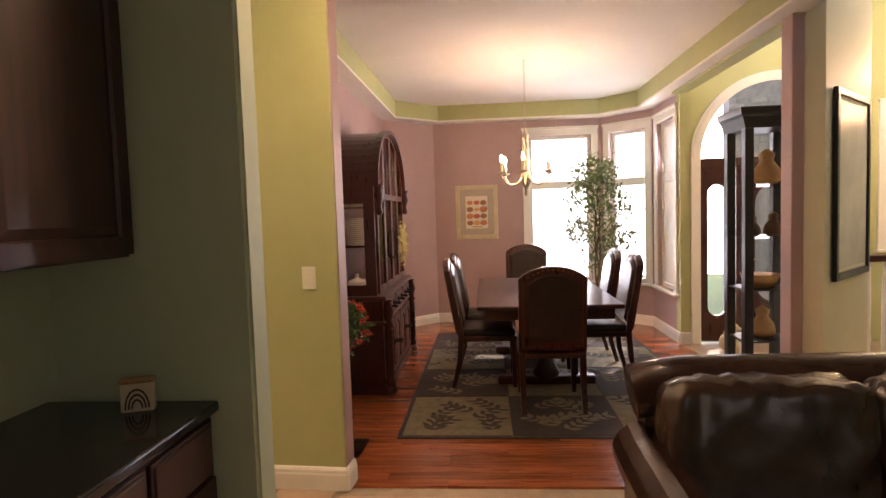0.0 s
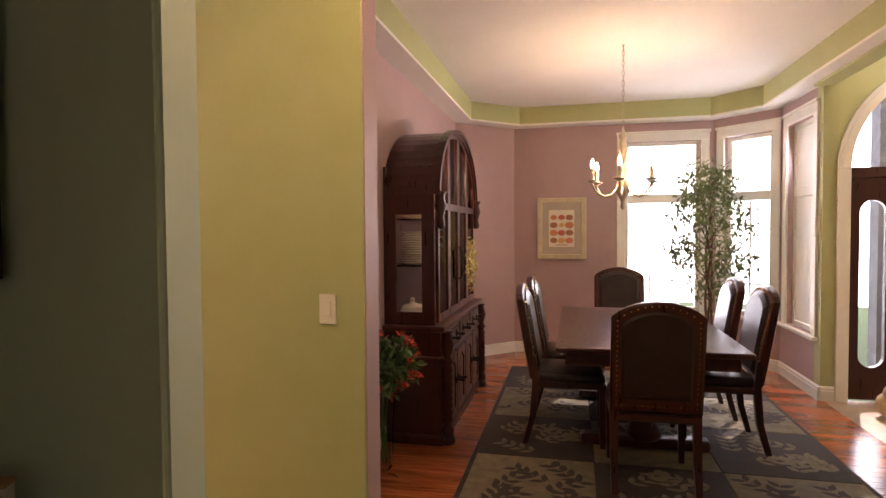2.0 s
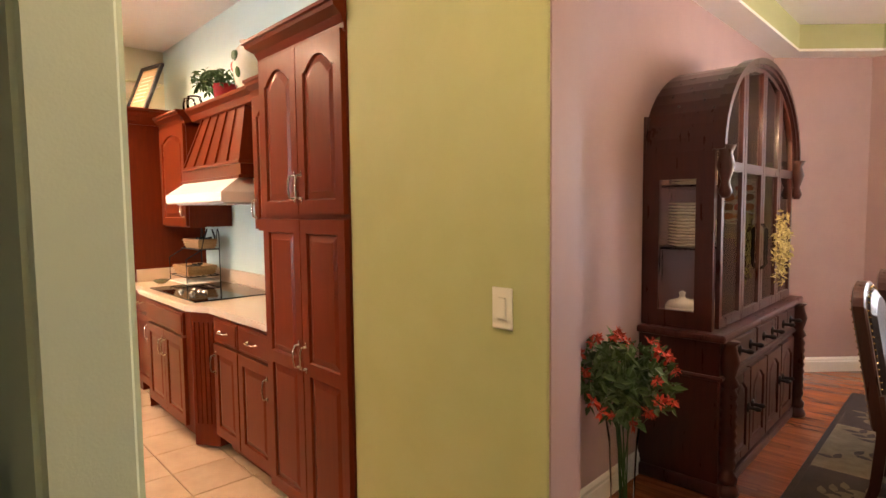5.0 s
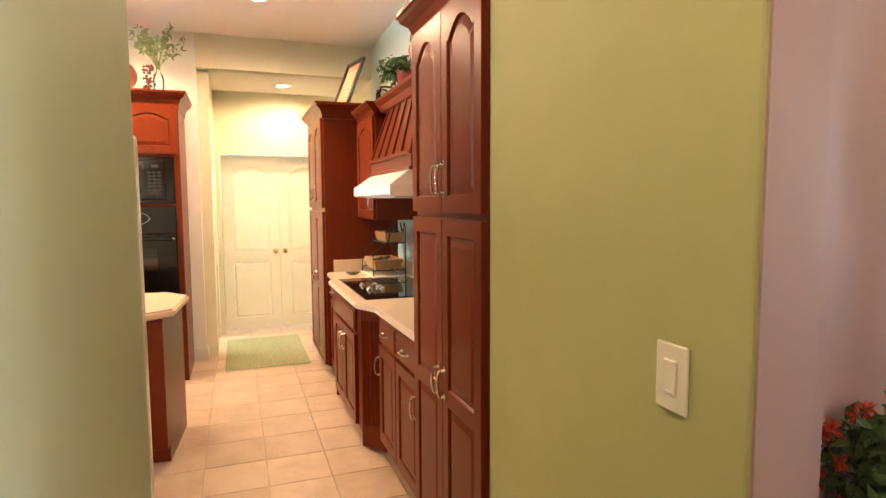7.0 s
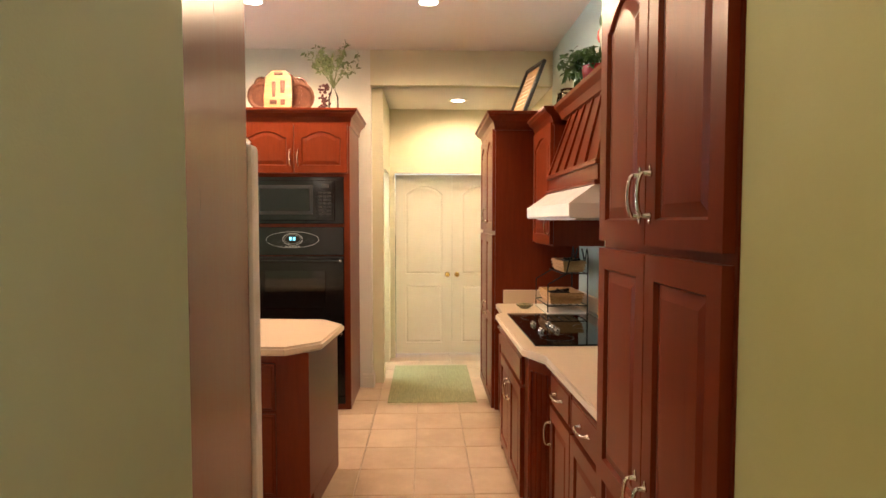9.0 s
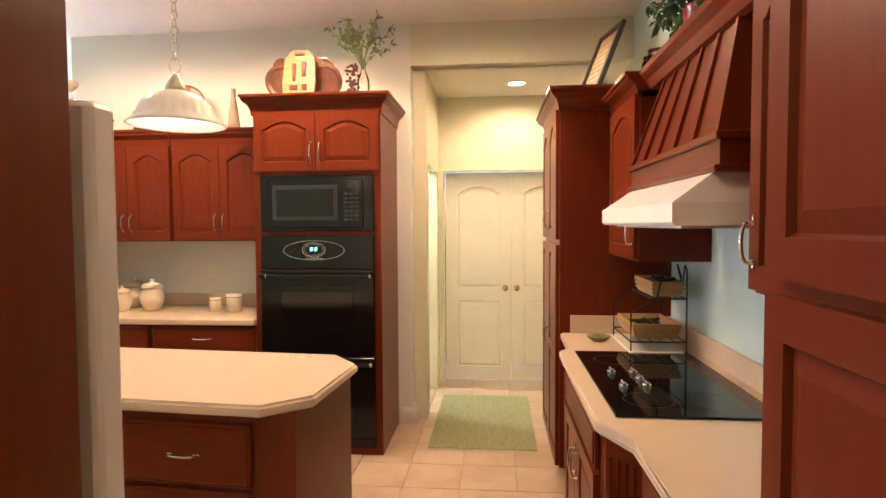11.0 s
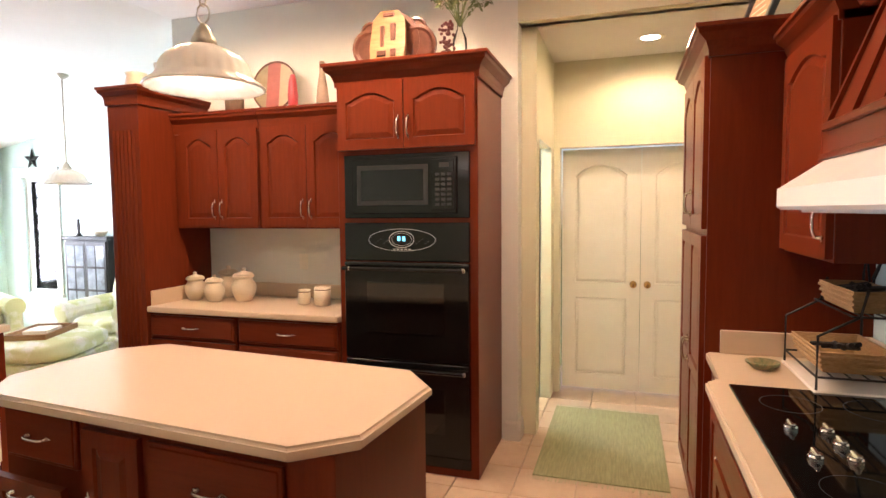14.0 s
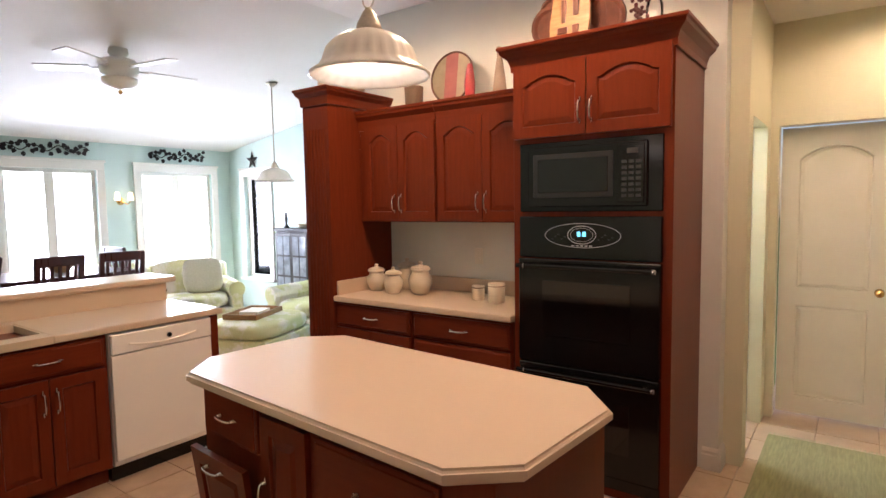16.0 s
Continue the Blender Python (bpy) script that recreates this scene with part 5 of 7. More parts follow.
for z in (0.845, 1.263, 1.593):
    for k in range(6):
        x = 0.16 + k * 0.26
        kind = 0 if (k == 0 and z > 1) else (k + int(z * 10)) % 3
        if kind == 0:
            t = thing("plate_stack", "stack of ivory china plates in the hutch", "plates", 0, 0, 0)
            for q in range(14 if z > 1 else 5):
                bm = bmesh.new()
                lathe(bm, [(0.05, 0), (0.055, 0.003), (0.095, 0.012), (0.093, 0.014), (0.05, 0.006)], (0, 0, q * 0.017), 20)
                part("plate", bm, CHINA, t, smooth=True)
        elif kind == 1:
            t = thing("cup", "ivory china cup in the hutch", "cup")
            bm = bmesh.new()
            lathe(bm, [(0.025, 0), (0.028, 0.008), (0.042, 0.03), (0.046, 0.075), (0.043, 0.075), (0.036, 0.03)], n=18)
            part("bowl", bm, CHINA, t, smooth=True)
            bm = bmesh.new()
            tube(bm, [(0.042 + 0.028 * math.sin(math.pi * i / 8), 0, 0.06 - 0.04 * i / 8) for i in range(9)], 0.004)
            part("cup_handle", bm, CHINA, t)
        else:
            t = thing("soup_tureen", "ivory china lidded dish in the hutch", "dish")
            bm = bmesh.new()
            lathe(bm, [(0.04, 0), (0.05, 0.01), (0.085, 0.06), (0.09, 0.09)], n=20)
            part("bowl", bm, CHINA, t, smooth=True)
            bm = bmesh.new()
            lathe(bm, [(0.09, 0.09), (0.07, 0.12), (0.02, 0.135), (0.014, 0.15), (0.02, 0.165), (0.004, 0.175)], n=20)
            part("lid", bm, CHINA, t, smooth=True)
        t.matrix_world = BASE @ pose(-0.36, 5.25, 0, 0, 0, 90) @ pose(x, 0.22 + rnd.uniform(-0.03, 0.03), z)


def foliage(bm, centre, radii, count, size, rnd, droop=0.0):
    for _ in range(count):
        v = Vector((rnd.gauss(0, 1), rnd.gauss(0, 1), rnd.gauss(0, 1))).normalized() * rnd.uniform(0.35, 1.0)
        p = Vector(centre) + Vector((v.x * radii[0], v.y * radii[1], v.z * radii[2]))
        m = Matrix.Translation(p) @ Euler((rnd.uniform(-1.2, 1.2), rnd.uniform(-1.2, 1.2) + droop, rnd.uniform(0, 6.3))).to_matrix().to_4x4()
        s = size * rnd.uniform(0.7, 1.3)
        a = [m @ Vector(q) for q in ((0, 0, 0), (s * 0.5, s * 0.22, s * 0.05), (s, 0, -s * 0.06), (s * 0.5, -s * 0.22, s * 0.05))]
        vs = [bm.verts.new(q) for q in a]
        bm.faces.new((vs[0], vs[1], vs[2]))
        bm.faces.new((vs[0], vs[2], vs[3]))


rnd = random.Random(7)
spray = thing("dried_swag", "golden dried blossom swag hanging on the hutch door", "dried flowers", -0.33, 6.15, 1.22)
bm = bmesh.new()
foliage(bm, (0.03, 0, 0), (0.04, 0.13, 0.24), 420, 0.035, rnd)
tagged(part("blossoms", bm, GOLDEN, spray), kind="stuff")
bm = bmesh.new()
for k in range(8):
    tube(bm, [(0.0, 0, 0.18), (0.03, rnd.uniform(-0.1, 0.1), 0), (0.02, rnd.uniform(-0.1, 0.1), -0.2)], 0.003, 5)
part("stems", bm, BARK, spray)

vase = thing("floor_vase", "tall clear glass vase of red flowers on the floor", "vase", -0.58, 4.66, 0)
bm = bmesh.new()
lathe(bm, [(0.075, 0), (0.08, 0.01), (0.03, 0.025), (0.022, 0.05), (0.05, 0.08), (0.055, 0.2), (0.062, 0.4), (0.08, 0.52)], n=24, caps=False)
part("glass", bm, THIN_GLASS, vase, smooth=True)
bm = bmesh.new()
for k in range(11):
    a, r = rnd.uniform(0, 6.28), rnd.uniform(0.05, 0.22)
    tube(bm, [(rnd.uniform(-0.02, 0.02), rnd.uniform(-0.02, 0.02), 0.10), (0.03 * math.cos(a), 0.03 * math.sin(a), 0.48), (r * math.cos(a), r * math.sin(a), rnd.uniform(0.62, 0.88))], 0.003, 5)
part("stems", bm, LEAF, vase)
bm = bmesh.new()
foliage(bm, (0, 0, 0.70), (0.24, 0.24, 0.19), 950, 0.062, rnd)
tagged(part("leaves", bm, LEAF, vase), kind="stuff")
for k in range(34):
    v = Vector((rnd.gauss(0, 1), rnd.gauss(0, 1), rnd.gauss(0.2, 0.8))).normalized()
    bm = bmesh.new()
    foliage(bm, (v.x * 0.235, v.y * 0.235, 0.71 + v.z * 0.19), (0.014, 0.014, 0.014), 16, 0.034, rnd)
    part("flower", bm, RED, vase, "small red flower")

tree = thing("ficus_tree", "slender indoor ficus tree with small leaves by the bay window", "potted tree", 1.86, 7.55, 0)
bm = bmesh.new()
lathe(bm, [(0.13, 0), (0.15, 0.02), (0.17, 0.26), (0.18, 0.28), (0.165, 0.28), (0.15, 0.25)], n=20)
part("pot", bm, WICKER, tree)
bm = bmesh.new()
for k in range(3):
    a = 2.1 * k
    tube(bm, [(0.03 * math.cos(a + z * 5), 0.03 * math.sin(a + z * 5), 0.2 + z) for z in [i * 0.12 for i in range(13)]], 0.014, 7, 0.008)
part("trunk", bm, BARK, tree)
bm = bmesh.new()
for k in range(40):
    z, a, r = rnd.uniform(0.75, 2.0), rnd.uniform(0, 6.28), rnd.uniform(0.18, 0.36)
    tube(bm, curve((0, 0, z), (r * math.cos(a), r * math.sin(a), z + rnd.uniform(0.02, 0.3)), (0, 0, 0.05), 4), 0.005, 5, 0.002)
tagged(part("branches", bm, BARK, tree), kind="stuff")
for k, (x, y, z, rx, rz_, n) in enumerate(((-0.06, 0, 1.98, 0.26, 0.22, 330), (-0.14, 0.05, 1.70, 0.28, 0.26, 420), (0.17, -0.05, 1.58, 0.28, 0.30, 420), (-0.20, 0, 1.28, 0.24, 0.26, 330), (0.20, 0.02, 1.16, 0.26, 0.26, 330), (0.0, 0.05, 0.92, 0.22, 0.2, 160), (0.10, 0, 1.95, 0.22, 0.20, 220))):
    bm = bmesh.new()
    foliage(bm, (x, y, z), (rx, rx, rz_), n, 0.062, rnd, 0.4)
    tagged(part("leaf_clump", bm, LEAF_PALE, tree), kind="stuff")

# chandelier
ch = thing("chandelier", "pewter chandelier with lit candle bulbs on a chain", "chandelier", 0.92, 6.13, 0)
bm = bmesh.new()
lathe(bm, [(0.065, H1 - 0.02), (0.065, H1 - 0.03), (0.05, H1 - 0.05), (0.02, H1 - 0.065)], n=18)
part("canopy", bm, ANTIQUE, ch)
for k in range(18):
    bm = bmesh.new()
    z = 2.30 + k * 0.039
    tube(bm, [(0.010 * math.cos(t) * (1 if k % 2 else 0), 0.010 * math.cos(t) * (0 if k % 2 else 1), z + 0.026 * math.sin(t)) for t in [i * math.pi / 4 for i in range(9)]], 0.0025, 5)
    part("chain_link", bm, ANTIQUE, ch)
bm = bmesh.new()
lathe(bm, [(0.004, 1.66), (0.02, 1.68), (0.012, 1.72), (0.03, 1.76), (0.055, 1.80), (0.05, 1.86), (0.03, 1.90), (0.035, 1.96), (0.03, 2.05), (0.034, 2.14), (0.022, 2.20), (0.035, 2.24), (0.012, 2.28), (0.006, 2.31)], n=18)
part("stem", bm, ANTIQUE, ch, smooth=True)
BULB = glow("warm_bulb", (1.0, 0.75, 0.42), 18)
WAX = mat("ivory_candle_sleeve", (0.78, 0.70, 0.52), 0.5)
for k in range(6):
    a = 2 * math.pi * k / 6 + 0.35
    c, s = math.cos(a), math.sin(a)
    bm = bmesh.new()
    tube(bm, [(c * r, s * r, z) for r, z in ((0.04, 1.84), (0.09, 1.78), (0.15, 1.765), (0.21, 1.79), (0.245, 1.84), (0.25, 1.875))], 0.008, 7)
    arm = part("arm", bm, ANTIQUE, ch, smooth=True)
    bm = bmesh.new()
    lathe(bm, [(0.01, 1.87), (0.045, 1.885), (0.047, 1.892), (0.012, 1.895)], (0.25 * c, 0.25 * s, 0), 14)
    part("drip_cup", bm, ANTIQUE, arm)
    bm = bmesh.new()
    lathe(bm, [(0.013, 1.895), (0.013, 1.985)], (0.25 * c, 0.25 * s, 0), 10)
    part("candle", bm, WAX, arm)
    bm = bmesh.new()
    lathe(bm, [(0.008, 1.985), (0.016, 2.005), (0.014, 2.03), (0.003, 2.06)], (0.25 * c, 0.25 * s, 0), 10)
    part("bulb", bm, BULB, arm, "lit candle bulb", smooth=True)


def picture(name, label, x, y, z, rz, w, h, frame_w, frame_m, mat_m, art, tilt=0.0, category="framed picture"):
    """A framed picture; centre of its back at (x, y, z), it faces -y in its own frame."""
    p = thing(name, label, category, x, y, z, rz)
    if tilt:
        p.matrix_world = BASE @ pose(x, y, z, tilt, 0, rz)
    bm = bmesh.new()
    for a in ((-w / 2, -w / 2 + frame_w, -h / 2, h / 2), (w / 2 - frame_w, w / 2, -h / 2, h / 2), (-w / 2 + frame_w, w / 2 - frame_w, h / 2 - frame_w, h / 2), (-w / 2 + frame_w, w / 2 - frame_w, -h / 2, -h / 2 + frame_w)):
        box(bm, a[0], a[1], -0.03, 0.0, a[2], a[3], bevel=0.005)
    part("frame", bm, frame_m, p)
    part("mount", B(-w / 2 + frame_w, w / 2 - frame_w, -0.014, -0.004, -h / 2 + frame_w, h / 2 - frame_w), mat_m, p)
    art(p, w, h)
    return p


def food_print(p, w, h):
    part("print", B(-w * 0.26, w * 0.26, -0.018, -0.012, -h * 0.30, h * 0.30), PAPER, p)
    cols = [mat("print_" + n, c, 0.7) for n, c in (("orange", (0.62, 0.24, 0.10)), ("red", (0.55, 0.14, 0.09)), ("brown", (0.35, 0.16, 0.08)), ("ochre", (0.66, 0.38, 0.14)))]
    r = random.Random(3)
    for j in range(4):
        for i in range(3):
            bm = bmesh.new()
            cx, cz = (-0.16 + 0.16 * i) * w, (0.18 - 0.125 * j) * h
            lathe(bm, [(0.001, 0), (r.uniform(0.03, 0.055), 0.0), (r.uniform(0.03, 0.05), 0.003), (0.001, 0.003)], n=9)
            bm.transform(pose(cx, -0.018, cz, 90) @ Matrix.Diagonal((1, 0.75, 1, 1)))
            part("print_motif", bm, cols[(i + j * 2) % 4], p)
    part("caption_bar", B(-0.12 * w, 0.12 * w, -0.0195, -0.012, -0.275 * h, -0.262 * h), cols[2], p)


picture("framed_print", "food print in a pale gilt frame on mauve wall", 0.40, 8.448, 1.52, 0, 0.58, 0.74, 0.06, GILT, MOUNT, food_print)


def map_print(p, w, h):
    part("print", B(-w * 0.42, w * 0.42, -0.018, -0.012, -h * 0.44, h * 0.44), mat("grey_print", (0.55, 0.55, 0.52), 0.25, color2=(0.66, 0.66, 0.62), scale=3), p)


picture("framed_print", "large grey print in a black frame on the angled wall", 3.08, 4.79, 1.62, 45, 0.80, 1.28, 0.05, BLACK_PAINT, PAPER, map_print)

# curio cabinet
cu = thing("curio_cabinet", "black glass curio cabinet with ornaments on glass shelves", "display cabinet", 2.47, 5.02, 0)
CW, CD, CH = 0.42, 0.38, 2.18
for x0, y0 in ((0, 0), (CW - 0.065, 0), (0, CD - 0.065), (CW - 0.065, CD - 0.065)):
    part("post", B(x0, x0 + 0.065, y0, y0 + 0.065, 0.12, CH - 0.10, bevel=0.004), BLACK_PAINT, cu)
part("plinth", B(-0.015, CW + 0.015, -0.015, CD, 0, 0.12, bevel=0.008), BLACK_PAINT, cu)
bm = bmesh.new()
loft(bm, [[(-o, -o, z), (CW + o, -o, z), (CW + o, CD, z), (-o, CD, z)] for o, z in ((0, CH - 0.10), (0.01, CH - 0.07), (0.03, CH - 0.02), (0.05, CH), (0.055, CH + 0.03), (0.055, CH + 0.05))])
part("crown", bm, BLACK_PAINT, cu)
part("back", B(0.045, CW - 0.045, CD - 0.02, CD - 0.01, 0.12, CH - 0.10), CLEAR, cu).visible_shadow = False
for z in (0.45, 0.85, 1.25, 1.65):
    part("shelf", B(0.01, CW - 0.01, 0.01, CD - 0.02, z, z + 0.012), CLEAR if z > 0.9 else BLACK_PAINT, cu)
for nm, lb, x, y, z, s, m_ in (("basket", "small brown basket on a curio shelf", 0.20, 0.18, 0.862, 0.13, WICKER), ("figurine", "brown figurine on a curio shelf", 0.14, 0.18, 1.262, 0.08, BARK), ("figurine", "brown figurine on a curio shelf", 0.31, 0.2, 1.262, 0.09, BARK), ("ornament", "brown round ornament on a curio shelf", 0.24, 0.16, 1.662, 0.13, WICKER), ("woven_jar", "dark woven jar on a curio shelf", 0.22, 0.18, 0.462, 0.12, WICKER)):
    t = thing(nm, lb, nm.replace("_", " "), 2.46 + x, 5.02 + y, z)
    bm = bmesh.new()
    lathe(bm, [(s * 0.5, 0), (s * 0.8, s * 0.3), (s * 0.7, s * 0.9), (s * 0.35, s * 1.4), (s * 0.45, s * 1.8), (s * 0.1, s * 2.1)] if nm != "basket" else [(s * 0.8, 0), (s * 1.1, s * 0.8), (s * 1.05, s * 0.8), (s * 0.7, s * 0.1)], n=16)
    part("body", bm, m_, t, smooth=True)
dog = thing("dog_figurine", "small tan dog statue on the entry floor", "figurine", 2.98, 6.55, 0)
bm = bmesh.new()
for c, r in (((0, 0, 0.10), (0.09, 0.11, 0.10)), ((0, -0.04, 0.20), (0.065, 0.065, 0.07)), ((0.02, -0.05, 0.265), (0.055, 0.06, 0.05)), ((0.07, -0.06, 0.25), (0.03, 0.025, 0.022)), ((0.05, -0.08, 0.05), (0.025, 0.025, 0.07)), ((-0.05, -0.08, 0.05), (0.025, 0.025, 0.07))):
    bmesh.ops.create_icosphere(bm, subdivisions=3, radius=1, matrix=Matrix.Translation(c) @ Matrix.Diagonal((*r, 1)))
ob = part("dog", bm, mat("tan_plaster", (0.5, 0.38, 0.22), 0.7, color2=(0.6, 0.48, 0.3), scale=30, bump=0.6, bump_scale=80), dog, smooth=True)

# leather sofa, facing -y
so = thing("leather_sofa", "dark brown leather sofa with rolled arms and tufted cushions", "sofa", 1.02, 1.78, 0)
SW = 2.1
for fx in (0.12, SW - 0.12):
    for fy in (0.12, 0.86):
        part("foot", B(fx - 0.04, fx + 0.04, fy - 0.04, fy + 0.04, 0, 0.07, bevel=0.01), ESPRESSO, so)
part("frame", B(0.06, SW - 0.06, 0.06, 0.95, 0.06, 0.34, bevel=0.03, segments=2), LEATHER, so)


def puff(w, d, h, n=12, seed=0, e=4, fold=0.0):
    """A soft cushion: a rounded box with gathers."""
    bm = bmesh.new()
    bmesh.ops.create_cube(bm, size=1)
    bmesh.ops.subdivide_edges(bm, edges=bm.edges, cuts=n, use_grid_fill=True)
    for v in bm.verts:
        p = v.co * 2
        k = (abs(p.x) ** e + abs(p.y) ** e + abs(p.z) ** e) ** (1 / e)
        p = p / max(k, 1e-3) * max(abs(p.x), abs(p.y), abs(p.z))
        q = noise.noise(Vector((p.x * 2.5 + seed, p.y * 4, p.z * 2.5))) * 0.05
        rim = max(abs(p.x), abs(p.z)) ** 3
        crease = fold * rim * noise.noise(Vector((p.x * 9 + seed, 0.3 * p.y, p.z * 3 - p.x * 4)))
        v.co = Vector((p.x * w / 2 * (1 + q), p.y * d / 2 * (1 + q) + crease, p.z * h / 2 * (1 + q) + crease * 0.6))
    return bm


for k in range(3):
    bm = puff(0.655, 0.27, 0.54, 26, seed=k * 3.1, e=7, fold=0.022)
    bm.transform(pose(0.40 + k * 0.65, 0.73, 0.665, -8))
    part("back_cushion", bm, LEATHER, so, smooth=True)
    bm = puff(0.64, 0.66, 0.20, seed=k * 5.7 + 1)
    bm.transform(pose(0.40 + k * 0.65, 0.38, 0.42))
    part("seat_cushion", bm, LEATHER, so, smooth=True)
bm = bmesh.new()
tube(bm, [(0.02, 0.90, 0.84), (0.2, 0.90, 0.87), (SW / 2, 0.90, 0.875), (SW - 0.2, 0.90, 0.87), (SW - 0.02, 0.90, 0.84)], 0.10, 14)
part("back_roll", bm, LEATHER, so, smooth=True)
part("back_board", B(0.05, SW - 0.05, 0.86, 0.97, 0.10, 0.84, bevel=0.03, segments=2), LEATHER, so)
for x in (0.06, SW - 0.06):
    bm = bmesh.new()
    tube(bm, [(x, 0.0, 0.56), (x, 0.3, 0.58), (x, 0.8, 0.60), (x, 0.92, 0.62)], 0.11, 14)
    box(bm, x - 0.07, x + 0.07, 0.0, 0.92, 0.08, 0.56, bevel=0.02)
    part("arm", bm, LEATHER, so, smooth=False)

# wet bar
bar_c = cabinet("bar_base_cabinet", "dark wooden wet bar base cabinet with drawers", -0.44, 0.60, 0, 90, 1.83, 0.86, 0.585,
                [("drawer", 1.45, 1.80, 0.66, 0.84, 0, None), ("door", 1.45, 1.80, 0.12, 0.645, 0, None), ("drawer", 0.75, 1.43, 0.66, 0.84, 0, None), ("door", 0.75, 1.085, 0.12, 0.645, 0, None), ("door", 1.095, 1.43, 0.12, 0.645, 0, None), ("door", 0.02, 0.72, 0.12, 0.84, 0, None)], material=BAR_WOOD, across=BAR_WOOD)
bt = thing("bar_counter", "black granite wet bar counter with a steel sink", "countertop")
bm = B(-1.028, -0.405, 1.62, 2.428, 0.862, 0.90, bevel=0.010, segments=3)
box(bm, -1.028, -0.405, 0.58, 1.02, 0.862, 0.90, bevel=0.010, segments=3)
box(bm, -0.50, -0.405, 1.02, 1.62, 0.862, 0.90)
box(bm, -1.028, -0.92, 1.02, 1.62, 0.862, 0.90)
part("slab", bm, GRANITE, bt)
bm = B(-0.92, -0.50, 1.02, 1.62, 0.70, 0.71)
for a in ((-0.92, -0.91, 1.02, 1.62), (-0.51, -0.50, 1.02, 1.62), (-0.92, -0.5, 1.02, 1.03), (-0.92, -0.5, 1.61, 1.62)):
    box(bm, *a, 0.70, 0.897)
sk = part("sink_bowl", bm, CHROME, bt, "steel sink bowl")
bm = bmesh.new()
for a in ((-0.94, -0.92, 1.0, 1.64), (-0.50, -0.48, 1.0, 1.64), (-0.92, -0.50, 1.0, 1.02), (-0.92, -0.50, 1.62, 1.64)):
    box(bm, *a, 0.899, 0.905)
part("sink_rim", bm, CHROME, bt)
uc = cabinet("bar_wall_cabinet", "dark wooden wall cabinet above the wet bar", -0.69, 0.60, 1.40, 90, 1.825, 0.95, 0.34, [("door", 0.62, 1.21, 0.01, 0.94, 0, None), ("door", 1.225, 1.815, 0.01, 0.94, 0, None), ("door", 0.01, 0.605, 0.01, 0.94, 0, None)], toe=0, material=BAR_WOOD, across=BAR_WOOD)


def wine_art(p, w, h):
    part("print", B(-w * 0.42, w * 0.42, -0.016, -0.012, -h * 0.44, h * 0.44), PAPER, p)
    bm = bmesh.new()
    for k in range(3):
        tube(bm, [(0.014 * k + 0.012 + 0.01 * math.cos(t), -0.018, 0.025 * math.sin(t) * (1 + 0.3 * k)) for t in [math.pi * i / 8 for i in range(9)]], 0.003, 5)
    part("print_motif", bm, BAR_WOOD, p)


napkin = thing("napkin_holder", "small cream napkin holder with an arched brown motif on the bar", "napkin holder", -0.63, 2.33, 0.90, 20)
napkin.scale = (0.62, 0.62, 0.95)
bm = B(-0.08, 0.08, -0.03, 0.03, 0.0, 0.10, bevel=0.004)
part("holder", bm, CERAMIC, napkin)
for k in range(3):
    bm = bmesh.new()
    tube(bm, [((0.025 + 0.016 * k) * math.cos(t), -0.034, 0.012 + (0.03 + 0.018 * k) * math.sin(t)) for t in [math.pi * i / 10 for i in range(11)]], 0.004, 6)
    part("arch_motif", bm, BAR_WOOD, napkin)
part("top_rim", B(-0.085, 0.085, -0.035, 0.035, 0.098, 0.112, bevel=0.005), WICKER, napkin)


def switch(x, y, z, rz, gangs, label):
    s = thing("light_switch", label, "light switch", x, y, z, rz)
    w = 0.078 + 0.046 * (gangs - 1)
    part("plate", B(-w / 2, w / 2, -0.007, 0, -0.062, 0.062, bevel=0.004, segments=2), WHITE_PLASTIC, s)
    for g in range(gangs):
        cx = (g - (gangs - 1) / 2) * 0.046
        part("rocker", B(cx - 0.017, cx + 0.017, -0.011, -0.006, -0.034, 0.034, bevel=0.003), WHITE_PLASTIC, s)
        part("slider", B(cx - 0.008, cx + 0.008, -0.0135, -0.010, -0.030, -0.024, bevel=0.001), WHITE_PLASTIC, s)


BASE = HOME
switch(-0.442, 3.473, 1.186, 0, 1, "almond rocker light switch on the sage green wall")
switch(-0.37, 2.4505, 1.18, 176.8, 2, "white two-gang light switch on the pale green wall")


def outlet(x, y, z, rz):
    o = thing("wall_outlet", "cream wall socket plate", "outlet", x, y, z, rz)
    part("plate", B(-0.036, 0.036, -0.006, 0, -0.058, 0.058, bevel=0.003), WHITE_PLASTIC, o)
    for zz in (-0.024, 0.024):
        part("socket", B(-0.016, 0.016, -0.009, -0.005, zz - 0.014, zz + 0.014, bevel=0.004), WHITE_PLASTIC, o)


outlet(-5.418, 0.83, 1.175, 90)
BASE = WING
outlet(-0.78, 5.0, 0.40, 90)
outlet(0.05, 8.448, 0.42, 0)
th = thing("thermostat", "white wall thermostat on the mauve bay wall end", "thermostat", 2.628, 7.02, 1.52, -90)
part("case", B(-0.03, 0.03, -0.03, 0, -0.09, 0.09, bevel=0.004), WHITE_PLASTIC, th)

BASE = HOME
